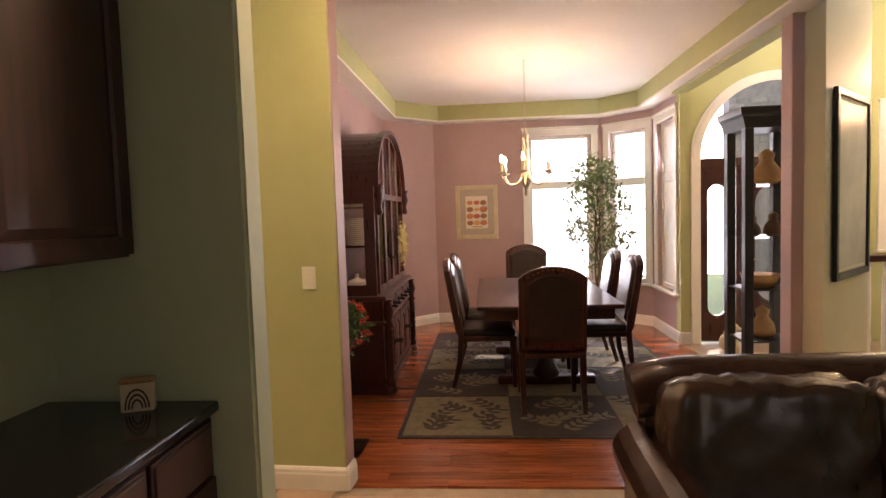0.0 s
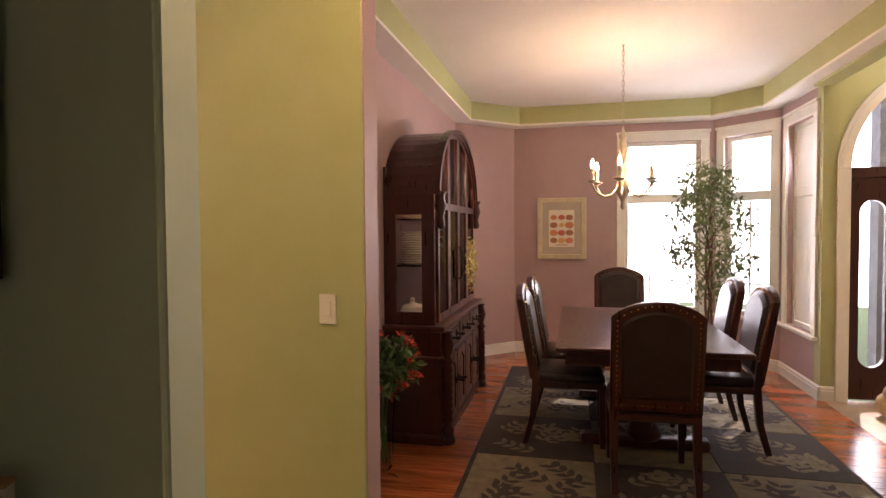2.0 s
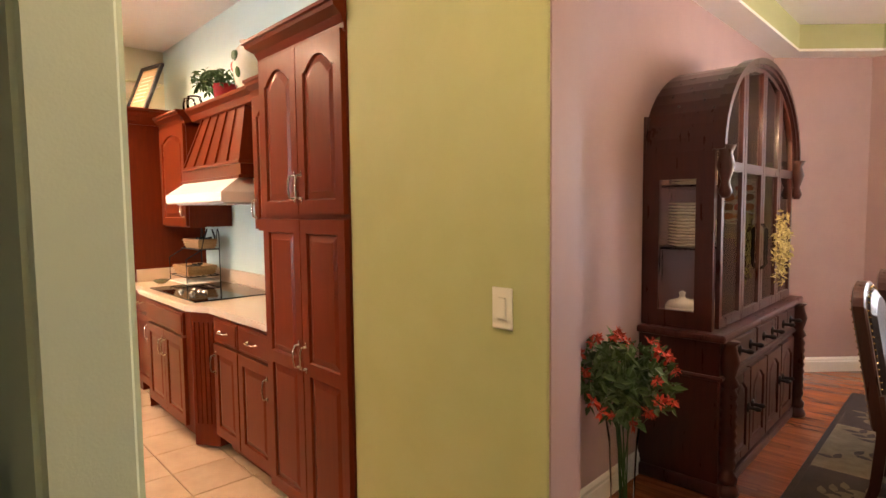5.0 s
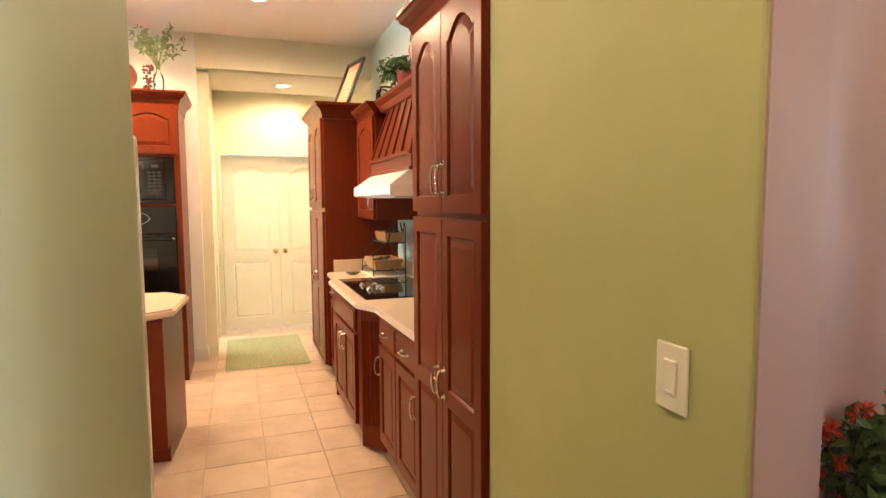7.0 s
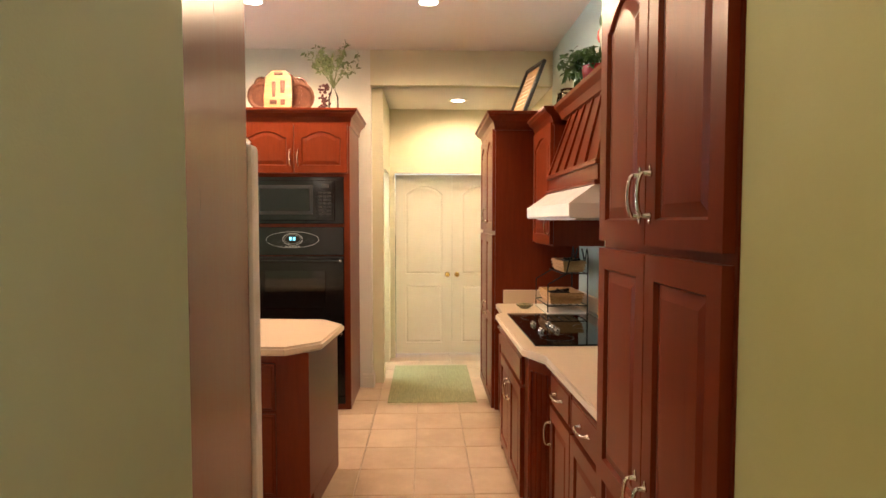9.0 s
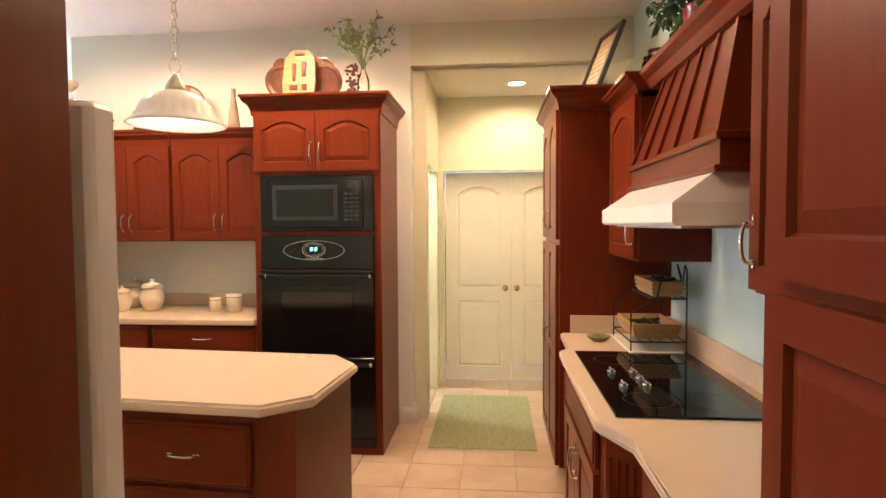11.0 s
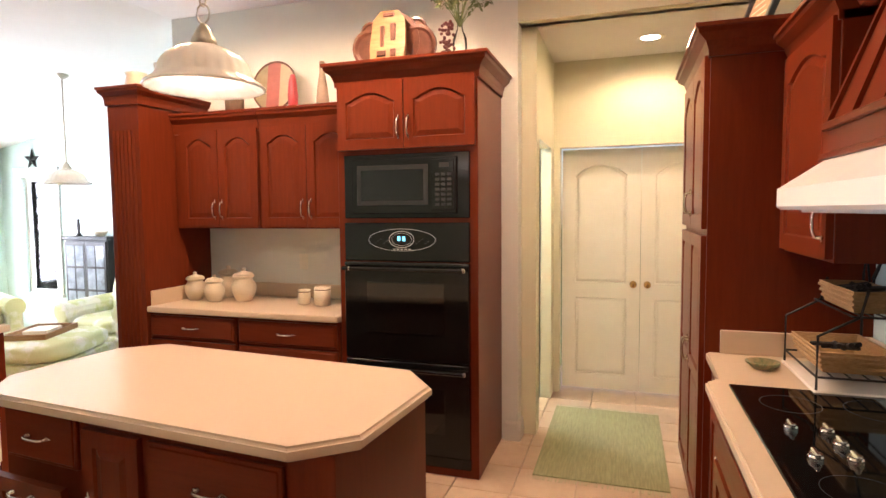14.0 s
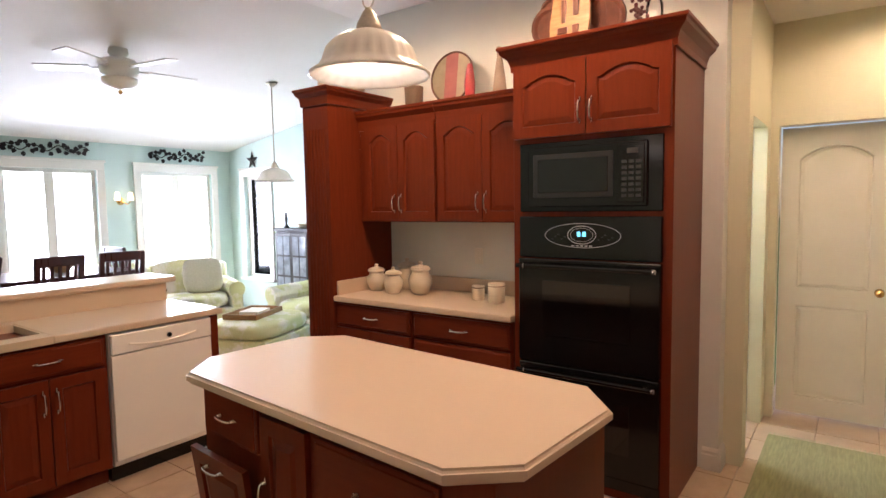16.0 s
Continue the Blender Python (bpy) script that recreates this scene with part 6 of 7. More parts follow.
# ceiling downlights, the two added for light among them
CANGLOW = glow("downlight_glow", (1.0, 0.90, 0.72), 14)
for x, y, z, power in CANS:
    d = thing("downlight", "lit recessed ceiling downlight with a white rim", "downlight", x, y, z, group="kitchen downlights")
    bm = bmesh.new()
    lathe(bm, [(0.065, -0.004), (0.095, -0.007), (0.098, -0.001), (0.065, -0.0005)], n=28, caps=False)
    part("rim", bm, TRIM, d)
    bm = bmesh.new()
    lathe(bm, [(0.001, -0.002), (0.066, -0.002), (0.066, -0.0012), (0.001, -0.0012)], n=24)
    part("lens", bm, CANGLOW, d, "glowing lens")


def pendant(x, y, top, z0, r, label, stem=False):
    p = thing("pendant_lamp", label, "pendant lamp", x, y, 0)
    bm = bmesh.new()
    lathe(bm, [(0.055, top), (0.055, top - 0.012), (0.02, top - 0.04)], n=18)
    part("canopy", bm, ANTIQUE, p)
    bm = bmesh.new()
    lathe(bm, [(r, z0), (r * 0.97, z0 + 0.008), (r * 0.85, z0 + 0.022), (r * 0.79, z0 + 0.036), (r * 0.76, z0 + 0.055), (r * 0.71, z0 + 0.077), (r * 0.60, z0 + 0.099), (r * 0.43, z0 + 0.117), (r * 0.24, z0 + 0.130), (r * 0.14, z0 + 0.135)], n=96, wave=0.014, waves=24, caps=False)
    sh = part("shade", bm, SHADE, p, "ribbed frosted glass shade", smooth=True)
    md = sh.modifiers.new("thickness", "SOLIDIFY")
    md.thickness = 0.006
    bm = bmesh.new()
    lathe(bm, [(r * 0.22, z0 + 0.13), (r * 0.2, z0 + 0.15), (r * 0.1, z0 + 0.185), (0.008, z0 + 0.20)], n=18)
    part("cap", bm, ANTIQUE, p, smooth=True)
    if stem:
        bm = bmesh.new()
        tube(bm, [(0, 0, z0 + 0.19), (0, 0, top)], 0.006, 8)
        part("rod", bm, ANTIQUE, p)
    else:
        z, k = z0 + 0.20, 0
        while z < top - 0.03:
            bm = bmesh.new()
            q = 0.024 if k == 0 else 0.014
            tube(bm, [(q * math.cos(t) * (1 if k % 2 else 0), q * math.cos(t) * (0 if k % 2 else 1), z + q * 1.2 + q * 1.3 * math.sin(t)) for t in [i * math.pi / 5 for i in range(11)]], 0.003, 6)
            part("chain_link", bm, ANTIQUE, p)
            z, k = z + q * 2.2, k + 1
    bm = bmesh.new()
    bmesh.ops.create_uvsphere(bm, u_segments=14, v_segments=10, radius=0.03, matrix=Matrix.Translation((0, 0, z0 + 0.05)))
    part("bulb", bm, glow("pendant_bulb", (1.0, 0.9, 0.75), 0.9), p, smooth=True)
    return p


pendant(-3.25, 1.828, H1, 1.935, 0.182, "frosted glass pendant lamp on a chain over the island")
pendant(-5.69, -1.81, 2.81, 1.82, 0.20, "frosted glass pendant lamp on a rod", True)

# decor on the cabinets
TOPZ = 2.402


def turned(name, label, category, x, y, z, prof, material, n=20, **k):
    t = thing(name, label, category, x, y, z)
    bm = bmesh.new()
    lathe(bm, prof, n=n, **k)
    part("body", bm, material, t, smooth=True)
    return t


WOODEN = mat("golden_wood", (0.27, 0.13, 0.04), 0.45, color2=(0.38, 0.21, 0.08), scale=8, stretch=(1, 1, 6), bump=0.1)
DARKPOT = mat("brown_glazed_tray", (0.10, 0.035, 0.02), 0.3, color2=(0.18, 0.07, 0.04), scale=12, coat=0.4)
tray = thing("serving_tray", "carved brown serving tray standing on the oven cabinet", "tray", -5.02, 1.73, TOPZ, 90)
tray.scale = (1.15, 1.15, 1.15)
bm = bmesh.new()
for cx, cz, r in ((-0.14, 0.13, 0.10), (0.14, 0.13, 0.10), (0, 0.16, 0.15), (-0.13, 0.21, 0.06), (0.13, 0.21, 0.06)):
    q = bmesh.new()
    lathe(q, [(r * 0.2, 0), (r, 0.0), (r, 0.02), (r * 0.85, 0.022), (r * 0.7, 0.012), (r * 0.2, 0.012)], n=20)
    q.transform(pose(cx, 0.03, cz, 100))
    me = bpy.data.meshes.new("tmp")
    q.to_mesh(me)
    q.free()
    bm.from_mesh(me)
part("tray", bm, DARKPOT, tray)
bm = bmesh.new()
prism(bm, [(-0.09, 0.0), (0.09, 0.0), (0.10, 0.10), (0.09, 0.25), (0.05, 0.30), (-0.05, 0.30), (-0.09, 0.25), (-0.10, 0.10)], 0, 0.02)
bm.transform(pose(0, -0.07, 0.0, 80))
bd = part("wine_board", bm, WOODEN, tray, "golden wooden board with a wine motif")
for x, z, w, h in ((-0.03, 0.14, 0.022, 0.11), (0.03, 0.16, 0.028, 0.09), (-0.03, 0.05, 0.05, 0.03), (0.035, 0.05, 0.03, 0.04), (0.0, 0.255, 0.06, 0.02)):
    part("motif", B(x - w / 2, x + w / 2, -0.097 + z * 0.175, -0.078 + z * 0.175, z - h / 2 + 0.02, z + h / 2 + 0.02, bevel=0.003), DARKPOT, bd)
bottle = thing("bottle_vase", "clear bottle of dried grasses and berries on the oven cabinet", "vase", -4.98, 2.17, TOPZ)
bm = bmesh.new()
lathe(bm, [(0.04, 0), (0.042, 0.01), (0.042, 0.13), (0.016, 0.19), (0.016, 0.27), (0.018, 0.27), (0.0185, 0.28)], n=18)
part("bottle", bm, CLEAR, bottle, smooth=True)
part("bottle_label", B(0.036, 0.044, -0.02, 0.02, 0.03, 0.09, bevel=0.002), TRIM, bottle)
rnd = random.Random(11)
bm = bmesh.new()
for k in range(26):
    a, r, h = rnd.uniform(0, 6.28), rnd.uniform(0.05, 0.24), rnd.uniform(0.34, 0.55)
    tube(bm, curve((0, 0, 0.2), (r * math.cos(a), r * math.sin(a), h), (0, 0, 0.04), 5), 0.0025, 5, 0.001)
    for q in range(5):
        t = 0.6 + 0.1 * q
        foliage(bm, (r * math.cos(a) * t, r * math.sin(a) * t, 0.2 + (h - 0.2) * t + 0.02), (0.01, 0.01, 0.012), 3, 0.045, rnd)
tagged(part("dried_grass", bm, LEAF_PALE, bottle), kind="stuff")
bm = bmesh.new()
for k in range(60):
    bmesh.ops.create_icosphere(bm, subdivisions=1, radius=0.011, matrix=Matrix.Translation((0.03 + rnd.gauss(0, 0.012), -0.075 + rnd.gauss(0, 0.02), 0.03 + rnd.random() * 0.2)))
tagged(part("berries", bm, mat("dark_red_berry", (0.09, 0.012, 0.012), 0.4), bottle), kind="stuff")
WZ = 2.242
pl = thing("plate_on_stand", "red and olive striped platter on a wire stand", "platter", -5.25, 0.71, WZ, 90)
pl.scale = (1.15, 1.15, 1.15)
for k, (m_, a0, a1) in enumerate(((mat("platter_olive", (0.24, 0.19, 0.11), 0.35, color2=(0.30, 0.25, 0.16), scale=14), -0.15, -0.05), (mat("platter_red", (0.34, 0.10, 0.08), 0.35, color2=(0.28, 0.07, 0.06), scale=14), -0.05, 0.04), (mat("platter_tan", (0.40, 0.31, 0.20), 0.35, color2=(0.34, 0.26, 0.17), scale=14), 0.04, 0.15))):
    n = 10
    top_ = [(a0 + (a1 - a0) * i / n, math.sqrt(max(0, 0.0225 - (a0 + (a1 - a0) * i / n) ** 2))) for i in range(n + 1)]
    pts = top_ + [(x, -z) for x, z in top_[::-1]]
    bm = bmesh.new()
    loft(bm, [[(x, y, z + 0.17) for x, z in pts] for y in (0.0, 0.014)])
    bm.transform(pose(0, 0, 0, -8))
    part("glaze_band", bm, m_, pl)
bm = bmesh.new()
ring3 = [(0.152 * math.cos(2 * math.pi * i / 32), -0.002, 0.17 + 0.152 * math.sin(2 * math.pi * i / 32)) for i in range(33)]
tube(bm, ring3, 0.006, 6)
bm.transform(pose(0, 0, 0, -8))
part("rim", bm, DARKPOT, pl)
bm = bmesh.new()
for s in (-0.06, 0.06):
    tube(bm, [(s, -0.04, 0.035), (s, -0.05, 0.004), (s, 0.06, 0.004), (s, 0.045, 0.16)], 0.004, 6)
part("wire_stand", bm, IRON, pl)
turned("wooden_bottle", "red turned wooden bottle on the wall cabinet", "bottle", -5.2, 0.91, WZ, [(0.025, 0), (0.032, 0.02), (0.036, 0.10), (0.026, 0.20), (0.016, 0.235), (0.012, 0.24)], mat("red_lacquer", (0.34, 0.03, 0.04), 0.35, color2=(0.42, 0.06, 0.06), scale=9))
turned("wooden_bottle", "tall taupe tapered bottle on the wall cabinet", "bottle", -5.2, 1.14, WZ, [(0.045, 0), (0.048, 0.01), (0.034, 0.14), (0.018, 0.24), (0.018, 0.30), (0.02, 0.305), (0.012, 0.31)], mat("taupe_clay", (0.28, 0.20, 0.14), 0.6, color2=(0.36, 0.27, 0.2), scale=9))
turned("clay_pot", "brown clay pot on the wall cabinet", "pot", -5.2, 0.43, WZ, [(0.05, 0), (0.062, 0.01), (0.068, 0.15), (0.06, 0.15), (0.05, 0.04)], BARK)
pit = turned("pitcher", "cream stoneware pitcher on the end column", "pitcher", -4.92, -0.16, 2.392, [(0.05, 0), (0.058, 0.01), (0.075, 0.05), (0.062, 0.10), (0.072, 0.12), (0.066, 0.12), (0.055, 0.10)], CERAMIC)
bm = bmesh.new()
tube(bm, [(0, -0.06 - 0.035 * math.sin(math.pi * i / 8), 0.10 - 0.07 * i / 8) for i in range(9)], 0.007)
part("pitcher_handle", bm, CERAMIC, pit)
tier = thing("tiered_server", "cream tiered bowls on a metal stand on the end column", "tiered stand", -5.15, -0.13, 2.392)
bm = bmesh.new()
tube(bm, [(0, 0, 0), (0, 0, 0.30)], 0.005)
part("stand_rod", bm, IRON, tier)
for z, r in ((0.04, 0.10), (0.20, 0.075)):
    bm = bmesh.new()
    lathe(bm, [(r * 0.4, z - 0.04 + 0.002), (r * 0.9, z), (r, z + 0.035), (r * 0.95, z + 0.035), (r * 0.4, z - 0.02)], n=22)
    part("bowl", bm, CERAMIC, tier, smooth=True)


def canister(x, y, s, label):
    c = thing("canister", label, "canister", x, y, 0.908, group="stoneware canisters")
    bm = bmesh.new()
    lathe(bm, [(0.05 * s, 0), (0.06 * s, 0.008), (0.085 * s, 0.07 * s), (0.088 * s, 0.11 * s), (0.062 * s, 0.155 * s), (0.062 * s, 0.165 * s), (0.075 * s, 0.172 * s), (0.075 * s, 0.185 * s)], n=24)
    part("jar", bm, CERAMIC, c, smooth=True)
    bm = bmesh.new()
    lathe(bm, [(0.073 * s, 0.186 * s), (0.06 * s, 0.20 * s), (0.016 * s, 0.212 * s), (0.014 * s, 0.222 * s), (0.02 * s, 0.232 * s), (0.004, 0.238 * s)], n=20)
    part("lid", bm, CERAMIC, c, smooth=True)


canister(-5.12, 0.10, 0.86, "medium cream stoneware canister with a lid")
canister(-5.30, 0.25, 1.0, "large cream stoneware canister with a lid")
canister(-5.08, 0.30, 0.82, "small cream stoneware canister with a lid")
canister(-5.16, 0.49, 1.0, "large cream stoneware canister with a lid")
for x, y, s in ((-5.15, 0.99, 0.85), (-5.12, 1.15, 1.1)):
    t = turned("mug", "cream stoneware tumbler on the counter", "mug", x, y, 0.908, [(0.045 * s, 0), (0.05 * s, 0.005), (0.05 * s, 0.115 * s), (0.046 * s, 0.115 * s), (0.044 * s, 0.01)], CERAMIC)
    bm = bmesh.new()
    tube(bm, [(0.051 * s * math.cos(2 * math.pi * i / 24), 0.051 * s * math.sin(2 * math.pi * i / 24), 0.10 * s) for i in range(25)], 0.0025, 5)
    part("brown_band", bm, DARKPOT, t)


def cert(p, w, h):
    part("print", B(-w * 0.36, w * 0.36, -0.018, -0.012, -h * 0.38, h * 0.38), mat("tan_print", (0.42, 0.27, 0.14), 0.6, color2=(0.5, 0.35, 0.2), scale=20), p)
    for k in range(7):
        part("text_bar", B(-w * 0.26, w * (0.26 - 0.05 * (k % 3)), -0.0195, -0.012, h * (0.24 - 0.08 * k), h * (0.255 - 0.08 * k)), PAPER, p)


picture("framed_certificate", "framed tan print leaning on top of the tall cabinet", -4.85, 3.74, 2.322 + 0.225, 12, 0.36, 0.48, 0.035, BLACK_PAINT, WOODEN, cert, tilt=-22)
picture("framed_certificate", "framed tan print leaning on top of the pantry", -1.50, 3.80, 2.292 + 0.23, 0, 0.34, 0.48, 0.03, BLACK_PAINT, WOODEN, cert, tilt=-20)
fern = thing("potted_fern", "trailing fern in a red pot on the hood crown", "potted plant", -3.45, 3.88, 2.251)
bm = bmesh.new()
lathe(bm, [(0.06, 0), (0.065, 0.005), (0.085, 0.12), (0.09, 0.13), (0.08, 0.13), (0.07, 0.10)], n=20)
part("pot", bm, mat("red_glaze", (0.30, 0.025, 0.03), 0.25, color2=(0.38, 0.04, 0.04), scale=6, coat=0.5), fern, smooth=True)
bm = bmesh.new()
foliage(bm, (-0.06, -0.04, 0.17), (0.20, 0.16, 0.09), 420, 0.05, rnd, 0.5)
for k in range(18):
    a = rnd.uniform(0, 6.28)
    tube(bm, curve((0, 0, 0.11), (0.2 * math.cos(a), 0.16 * math.sin(a), 0.16), (0, 0, 0.08), 5), 0.002, 4)
tagged(part("fronds", bm, LEAF, fern), kind="stuff")
for x, r in ((-4.12, 0.05), (-4.0, 0.06)):
    turned("glass_jar", "clear glass jar on the wall cabinet crown", "jar", x, 3.86, 2.252, [(r, 0), (r, 0.10), (r * 0.8, 0.115), (r * 0.9, 0.13), (r * 0.3, 0.14)], CLEAR)
roost = turned("painted_vase", "white vase painted with red and green leaves on the hood crown", "vase", -2.98, 3.86, 2.252, [(0.05, 0), (0.09, 0.06), (0.11, 0.16), (0.09, 0.26), (0.05, 0.31), (0.055, 0.33)], CHINA)
for a, z, m_ in ((-1.9, 0.16, RED), (-1.4, 0.22, LEAF), (-2.3, 0.24, LEAF), (-1.2, 0.12, LEAF), (-2.6, 0.12, RED)):
    bm = bmesh.new()
    bmesh.ops.create_icosphere(bm, subdivisions=2, radius=0.035, matrix=Matrix.Translation((0.095 * math.cos(a), 0.095 * math.sin(a), z)) @ Matrix.Diagonal((0.6, 0.6, 1.1, 1)))
    part("painted_leaf", bm, m_, roost)

# baker's rack with baskets on the counter
rk = thing("wire_basket_stand", "black iron two-tier basket stand on the counter", "rack", -4.12, 3.98, 0.908)
for x in (-0.20, 0.20):
    for y in (-0.26, 0.0):
        bm = bmesh.new()
        tube(bm, [(x, y, 0), (x, y, 0.20)] + ([(x, y, 0.38)] if y == 0 else [(x, -0.14, 0.27), (x, -0.12, 0.36)]), 0.005, 6)
        part("leg", bm, IRON, rk)
for z, y0 in ((0.06, -0.26), (0.27, -0.16)):
    for x0, y_, x1, y2 in ((-0.2, y0, 0.2, y0), (-0.2, 0, 0.2, 0), (-0.2, y0, -0.2, 0), (0.2, y0, 0.2, 0)):
        bm = bmesh.new()
        tube(bm, [(x0, y_, z), (x1, y2, z)], 0.004, 6)
        part("rail", bm, IRON, rk)
    for k in range(1, 5):
        bm = bmesh.new()
        tube(bm, [(-0.2, y0 * k / 5, z), (0.2, y0 * k / 5, z)], 0.003, 5)
        part("shelf_wire", bm, IRON, rk)
for s in (-1, 1):
    bm = bmesh.new()
    tube(bm, [(s * (0.2 - 0.012 * i) if i < 8 else s * (0.1 - 0.05 * math.sin((i - 8) * 0.7)), 0, 0.38 + 0.05 * math.sin(i * 0.75)) for i in range(14)], 0.004, 6)
    part("scroll", bm, IRON, rk)
for z, yc, d in ((0.066, -0.13, 0.115), (0.276, -0.08, 0.075)):
    b = thing("wicker_basket", "shallow wicker basket on the iron stand", "basket", -4.12, 3.98 + yc, 0.908 + z)
    bm = bmesh.new()
    o0 = [(-0.15, -d * 0.85), (0.15, -d * 0.85), (0.15, d * 0.85), (-0.15, d * 0.85)]
    o1 = [(-0.18, -d), (0.18, -d), (0.18, d), (-0.18, d)]
    sc = lambda pts, k: [(x * k, y * k) for x, y in pts]
    loft(bm, [[(x, y, 0) for x, y in o0], [(x, y, 0.075) for x, y in o1], [(x, y, 0.075) for x, y in sc(o1, 0.93)], [(x, y, 0.01) for x, y in sc(o0, 0.9)]])
    part("weave", bm, WICKER, b)
    bm = bmesh.new()
    for q in (0.02, 0.04, 0.06):
        k = 1 + 0.02
        pts = [(a[0] + (c_[0] - a[0]) * q / 0.075, a[1] + (c_[1] - a[1]) * q / 0.075) for a, c_ in zip(o0, o1)]
        tube(bm, [(x * k, y * k, q) for x, y in pts + pts[:1]], 0.006, 6)
    part("weave_band", bm, WICKER, b)
    bm = bmesh.new()
    for k in range(7):
        tube(bm, [(rnd.uniform(-0.14, -0.02), rnd.uniform(-d * 0.6, d * 0.6), 0.05), (rnd.uniform(0.02, 0.14), rnd.uniform(-d * 0.6, d * 0.6), 0.085)], 0.009, 6)
    part("contents", bm, IRON, b, "dark utensils")
part("baking_tray", B(-0.21, 0.21, -0.27, -0.01, 0.004, 0.016, bevel=0.004), WHITE_METAL, rk)
dish = turned("trinket_dish", "small green patterned dish on the counter", "dish", -4.22, 3.62, 0.908, [(0.03, 0), (0.035, 0.004), (0.06, 0.022), (0.063, 0.03), (0.057, 0.03), (0.03, 0.008)], mat("green_glaze", (0.06, 0.12, 0.05), 0.3, color2=(0.30, 0.22, 0.12), scale=40))

# hall rug with fringe
gr = thing("hall_rug", "sage green cotton rug with fringed ends on tiles", "rug", 0, 0, 0)
part("rug_body", B(-6.16, -4.95, 2.60, 3.35, 0.0, 0.008, bevel=0.002), RUG_GREEN, gr)
for xe, s in ((-6.16, -1), (-4.95, 1)):
    bm = bmesh.new()
    for k in range(60):
        y = 2.605 + k * 0.0125
        tube(bm, [(xe, y, 0.004), (xe + s * 0.05, y + rnd.uniform(-0.012, 0.012), 0.003)], 0.0022, 4)
    tagged(part("fringe", bm, FRINGE, gr, "knotted pale fringe"), kind="stuff")

# ---- family room ----


def soft_seat(name, label, x, y, rz, w, category):
    s = thing(name, label, category, x, y, 0, rz)
    part("base", B(-w / 2, w / 2, -0.42, 0.42, 0.03, 0.32, bevel=0.03, segments=2), FABRIC, s)
    n = 2 if w > 1.2 else 1
    for k in range(n):
        cw = (w - 0.30) / n
        bm = puff(cw, 0.66, 0.18, 6, k)
        bm.transform(pose(-w / 2 + 0.15 + cw * (k + 0.5), -0.08, 0.41))
        part("seat_cushion", bm, FABRIC, s, smooth=True)
        bm = puff(cw, 0.22, 0.48, 6, k + 4)
        bm.transform(pose(-w / 2 + 0.15 + cw * (k + 0.5), 0.24, 0.66, -10))
        part("back_cushion", bm, FABRIC, s, smooth=True)
    part("back", B(-w / 2 + 0.04, w / 2 - 0.04, 0.28, 0.44, 0.2, 0.84, bevel=0.05, segments=3), FABRIC, s)
    for sx in (-1, 1):
        bm = bmesh.new()
        tube(bm, [(sx * (w / 2 - 0.09), -0.40, 0.54), (sx * (w / 2 - 0.09), 0.36, 0.56)], 0.10, 12)
        box(bm, sx * (w / 2 - 0.09) - 0.07, sx * (w / 2 - 0.09) + 0.07, -0.40, 0.40, 0.1, 0.54, bevel=0.02)
        part("arm", bm, FABRIC, s)
    return s


soft_seat("floral_sofa", "pale green floral slipcovered sofa with a beige pillow", -5.42, -3.86, 160, 1.95, "sofa")
pw = thing("throw_pillow", "square beige throw pillow on the sofa", "pillow", -5.92, -3.60, 0.50, 160)
bm = puff(0.46, 0.15, 0.44, 6, 2)
bm.transform(pose(0, 0.02, 0.21, -16))
part("pillow", bm, PILLOW, pw, smooth=True)
soft_seat("floral_armchair", "pale green floral slipcovered armchair", -6.42, -2.02, 90, 0.95, "armchair")
ot = thing("ottoman", "pale floral upholstered ottoman with a skirt", "ottoman", -5.45, -1.85, 0, 20)
part("skirt", B(-0.44, 0.44, -0.36, 0.36, 0.02, 0.30, bevel=0.015), FABRIC, ot)
bm = puff(0.92, 0.76, 0.19, 8, 1)
bm.transform(pose(0, 0, 0.375))
part("cushion", bm, FABRIC, ot, smooth=True)
tr = thing("wooden_tray", "brown wooden tray with books on the ottoman", "tray", -5.42, -1.88, 0.468, 25)
part("tray_base", B(-0.26, 0.26, -0.17, 0.17, 0, 0.012), WICKER, tr)
for a in ((-0.27, -0.25, -0.18, 0.18), (0.25, 0.27, -0.18, 0.18), (-0.25, 0.25, -0.18, -0.16), (-0.25, 0.25, 0.16, 0.18)):
    part("tray_side", B(*a, 0, 0.05, bevel=0.003), WOODEN, tr)
part("book", B(-0.15, 0.1, -0.1, 0.1, 0.012, 0.05, bevel=0.003), PAPER, tr)
bk = thing("bookcase", "low black bookcase with gridded glass doors", "bookcase", -6.72, -2.85, 0, 90)
part("case", B(-0.32, 0.32, 0.0, 0.22, 0.06, 1.24, bevel=0.004), BLACK_PAINT, bk)
part("top", B(-0.35, 0.35, -0.03, 0.22, 1.24, 1.28, bevel=0.006), BLACK_PAINT, bk)
part("plinth", B(-0.33, 0.33, -0.01, 0.22, 0, 0.06), BLACK_PAINT, bk)
for s in (-1, 1):
    d = part("door", B(min(0, s * 0.31), max(0, s * 0.31), -0.02, 0.0, 0.08, 1.22, bevel=0.003), BLACK_PAINT, bk)
    for i in range(2):
        for j in range(4):
            x0 = (0.03 + i * 0.135) * s
            x1 = (0.03 + i * 0.135 + 0.115) * s
            part("pane", B(min(x0, x1), max(x0, x1), -0.023, -0.019, 0.14 + j * 0.265, 0.38 + j * 0.265), mat("window_grey_glass", (0.35, 0.40, 0.45), 0.1, color2=(0.18, 0.2, 0.22), scale=9), d)
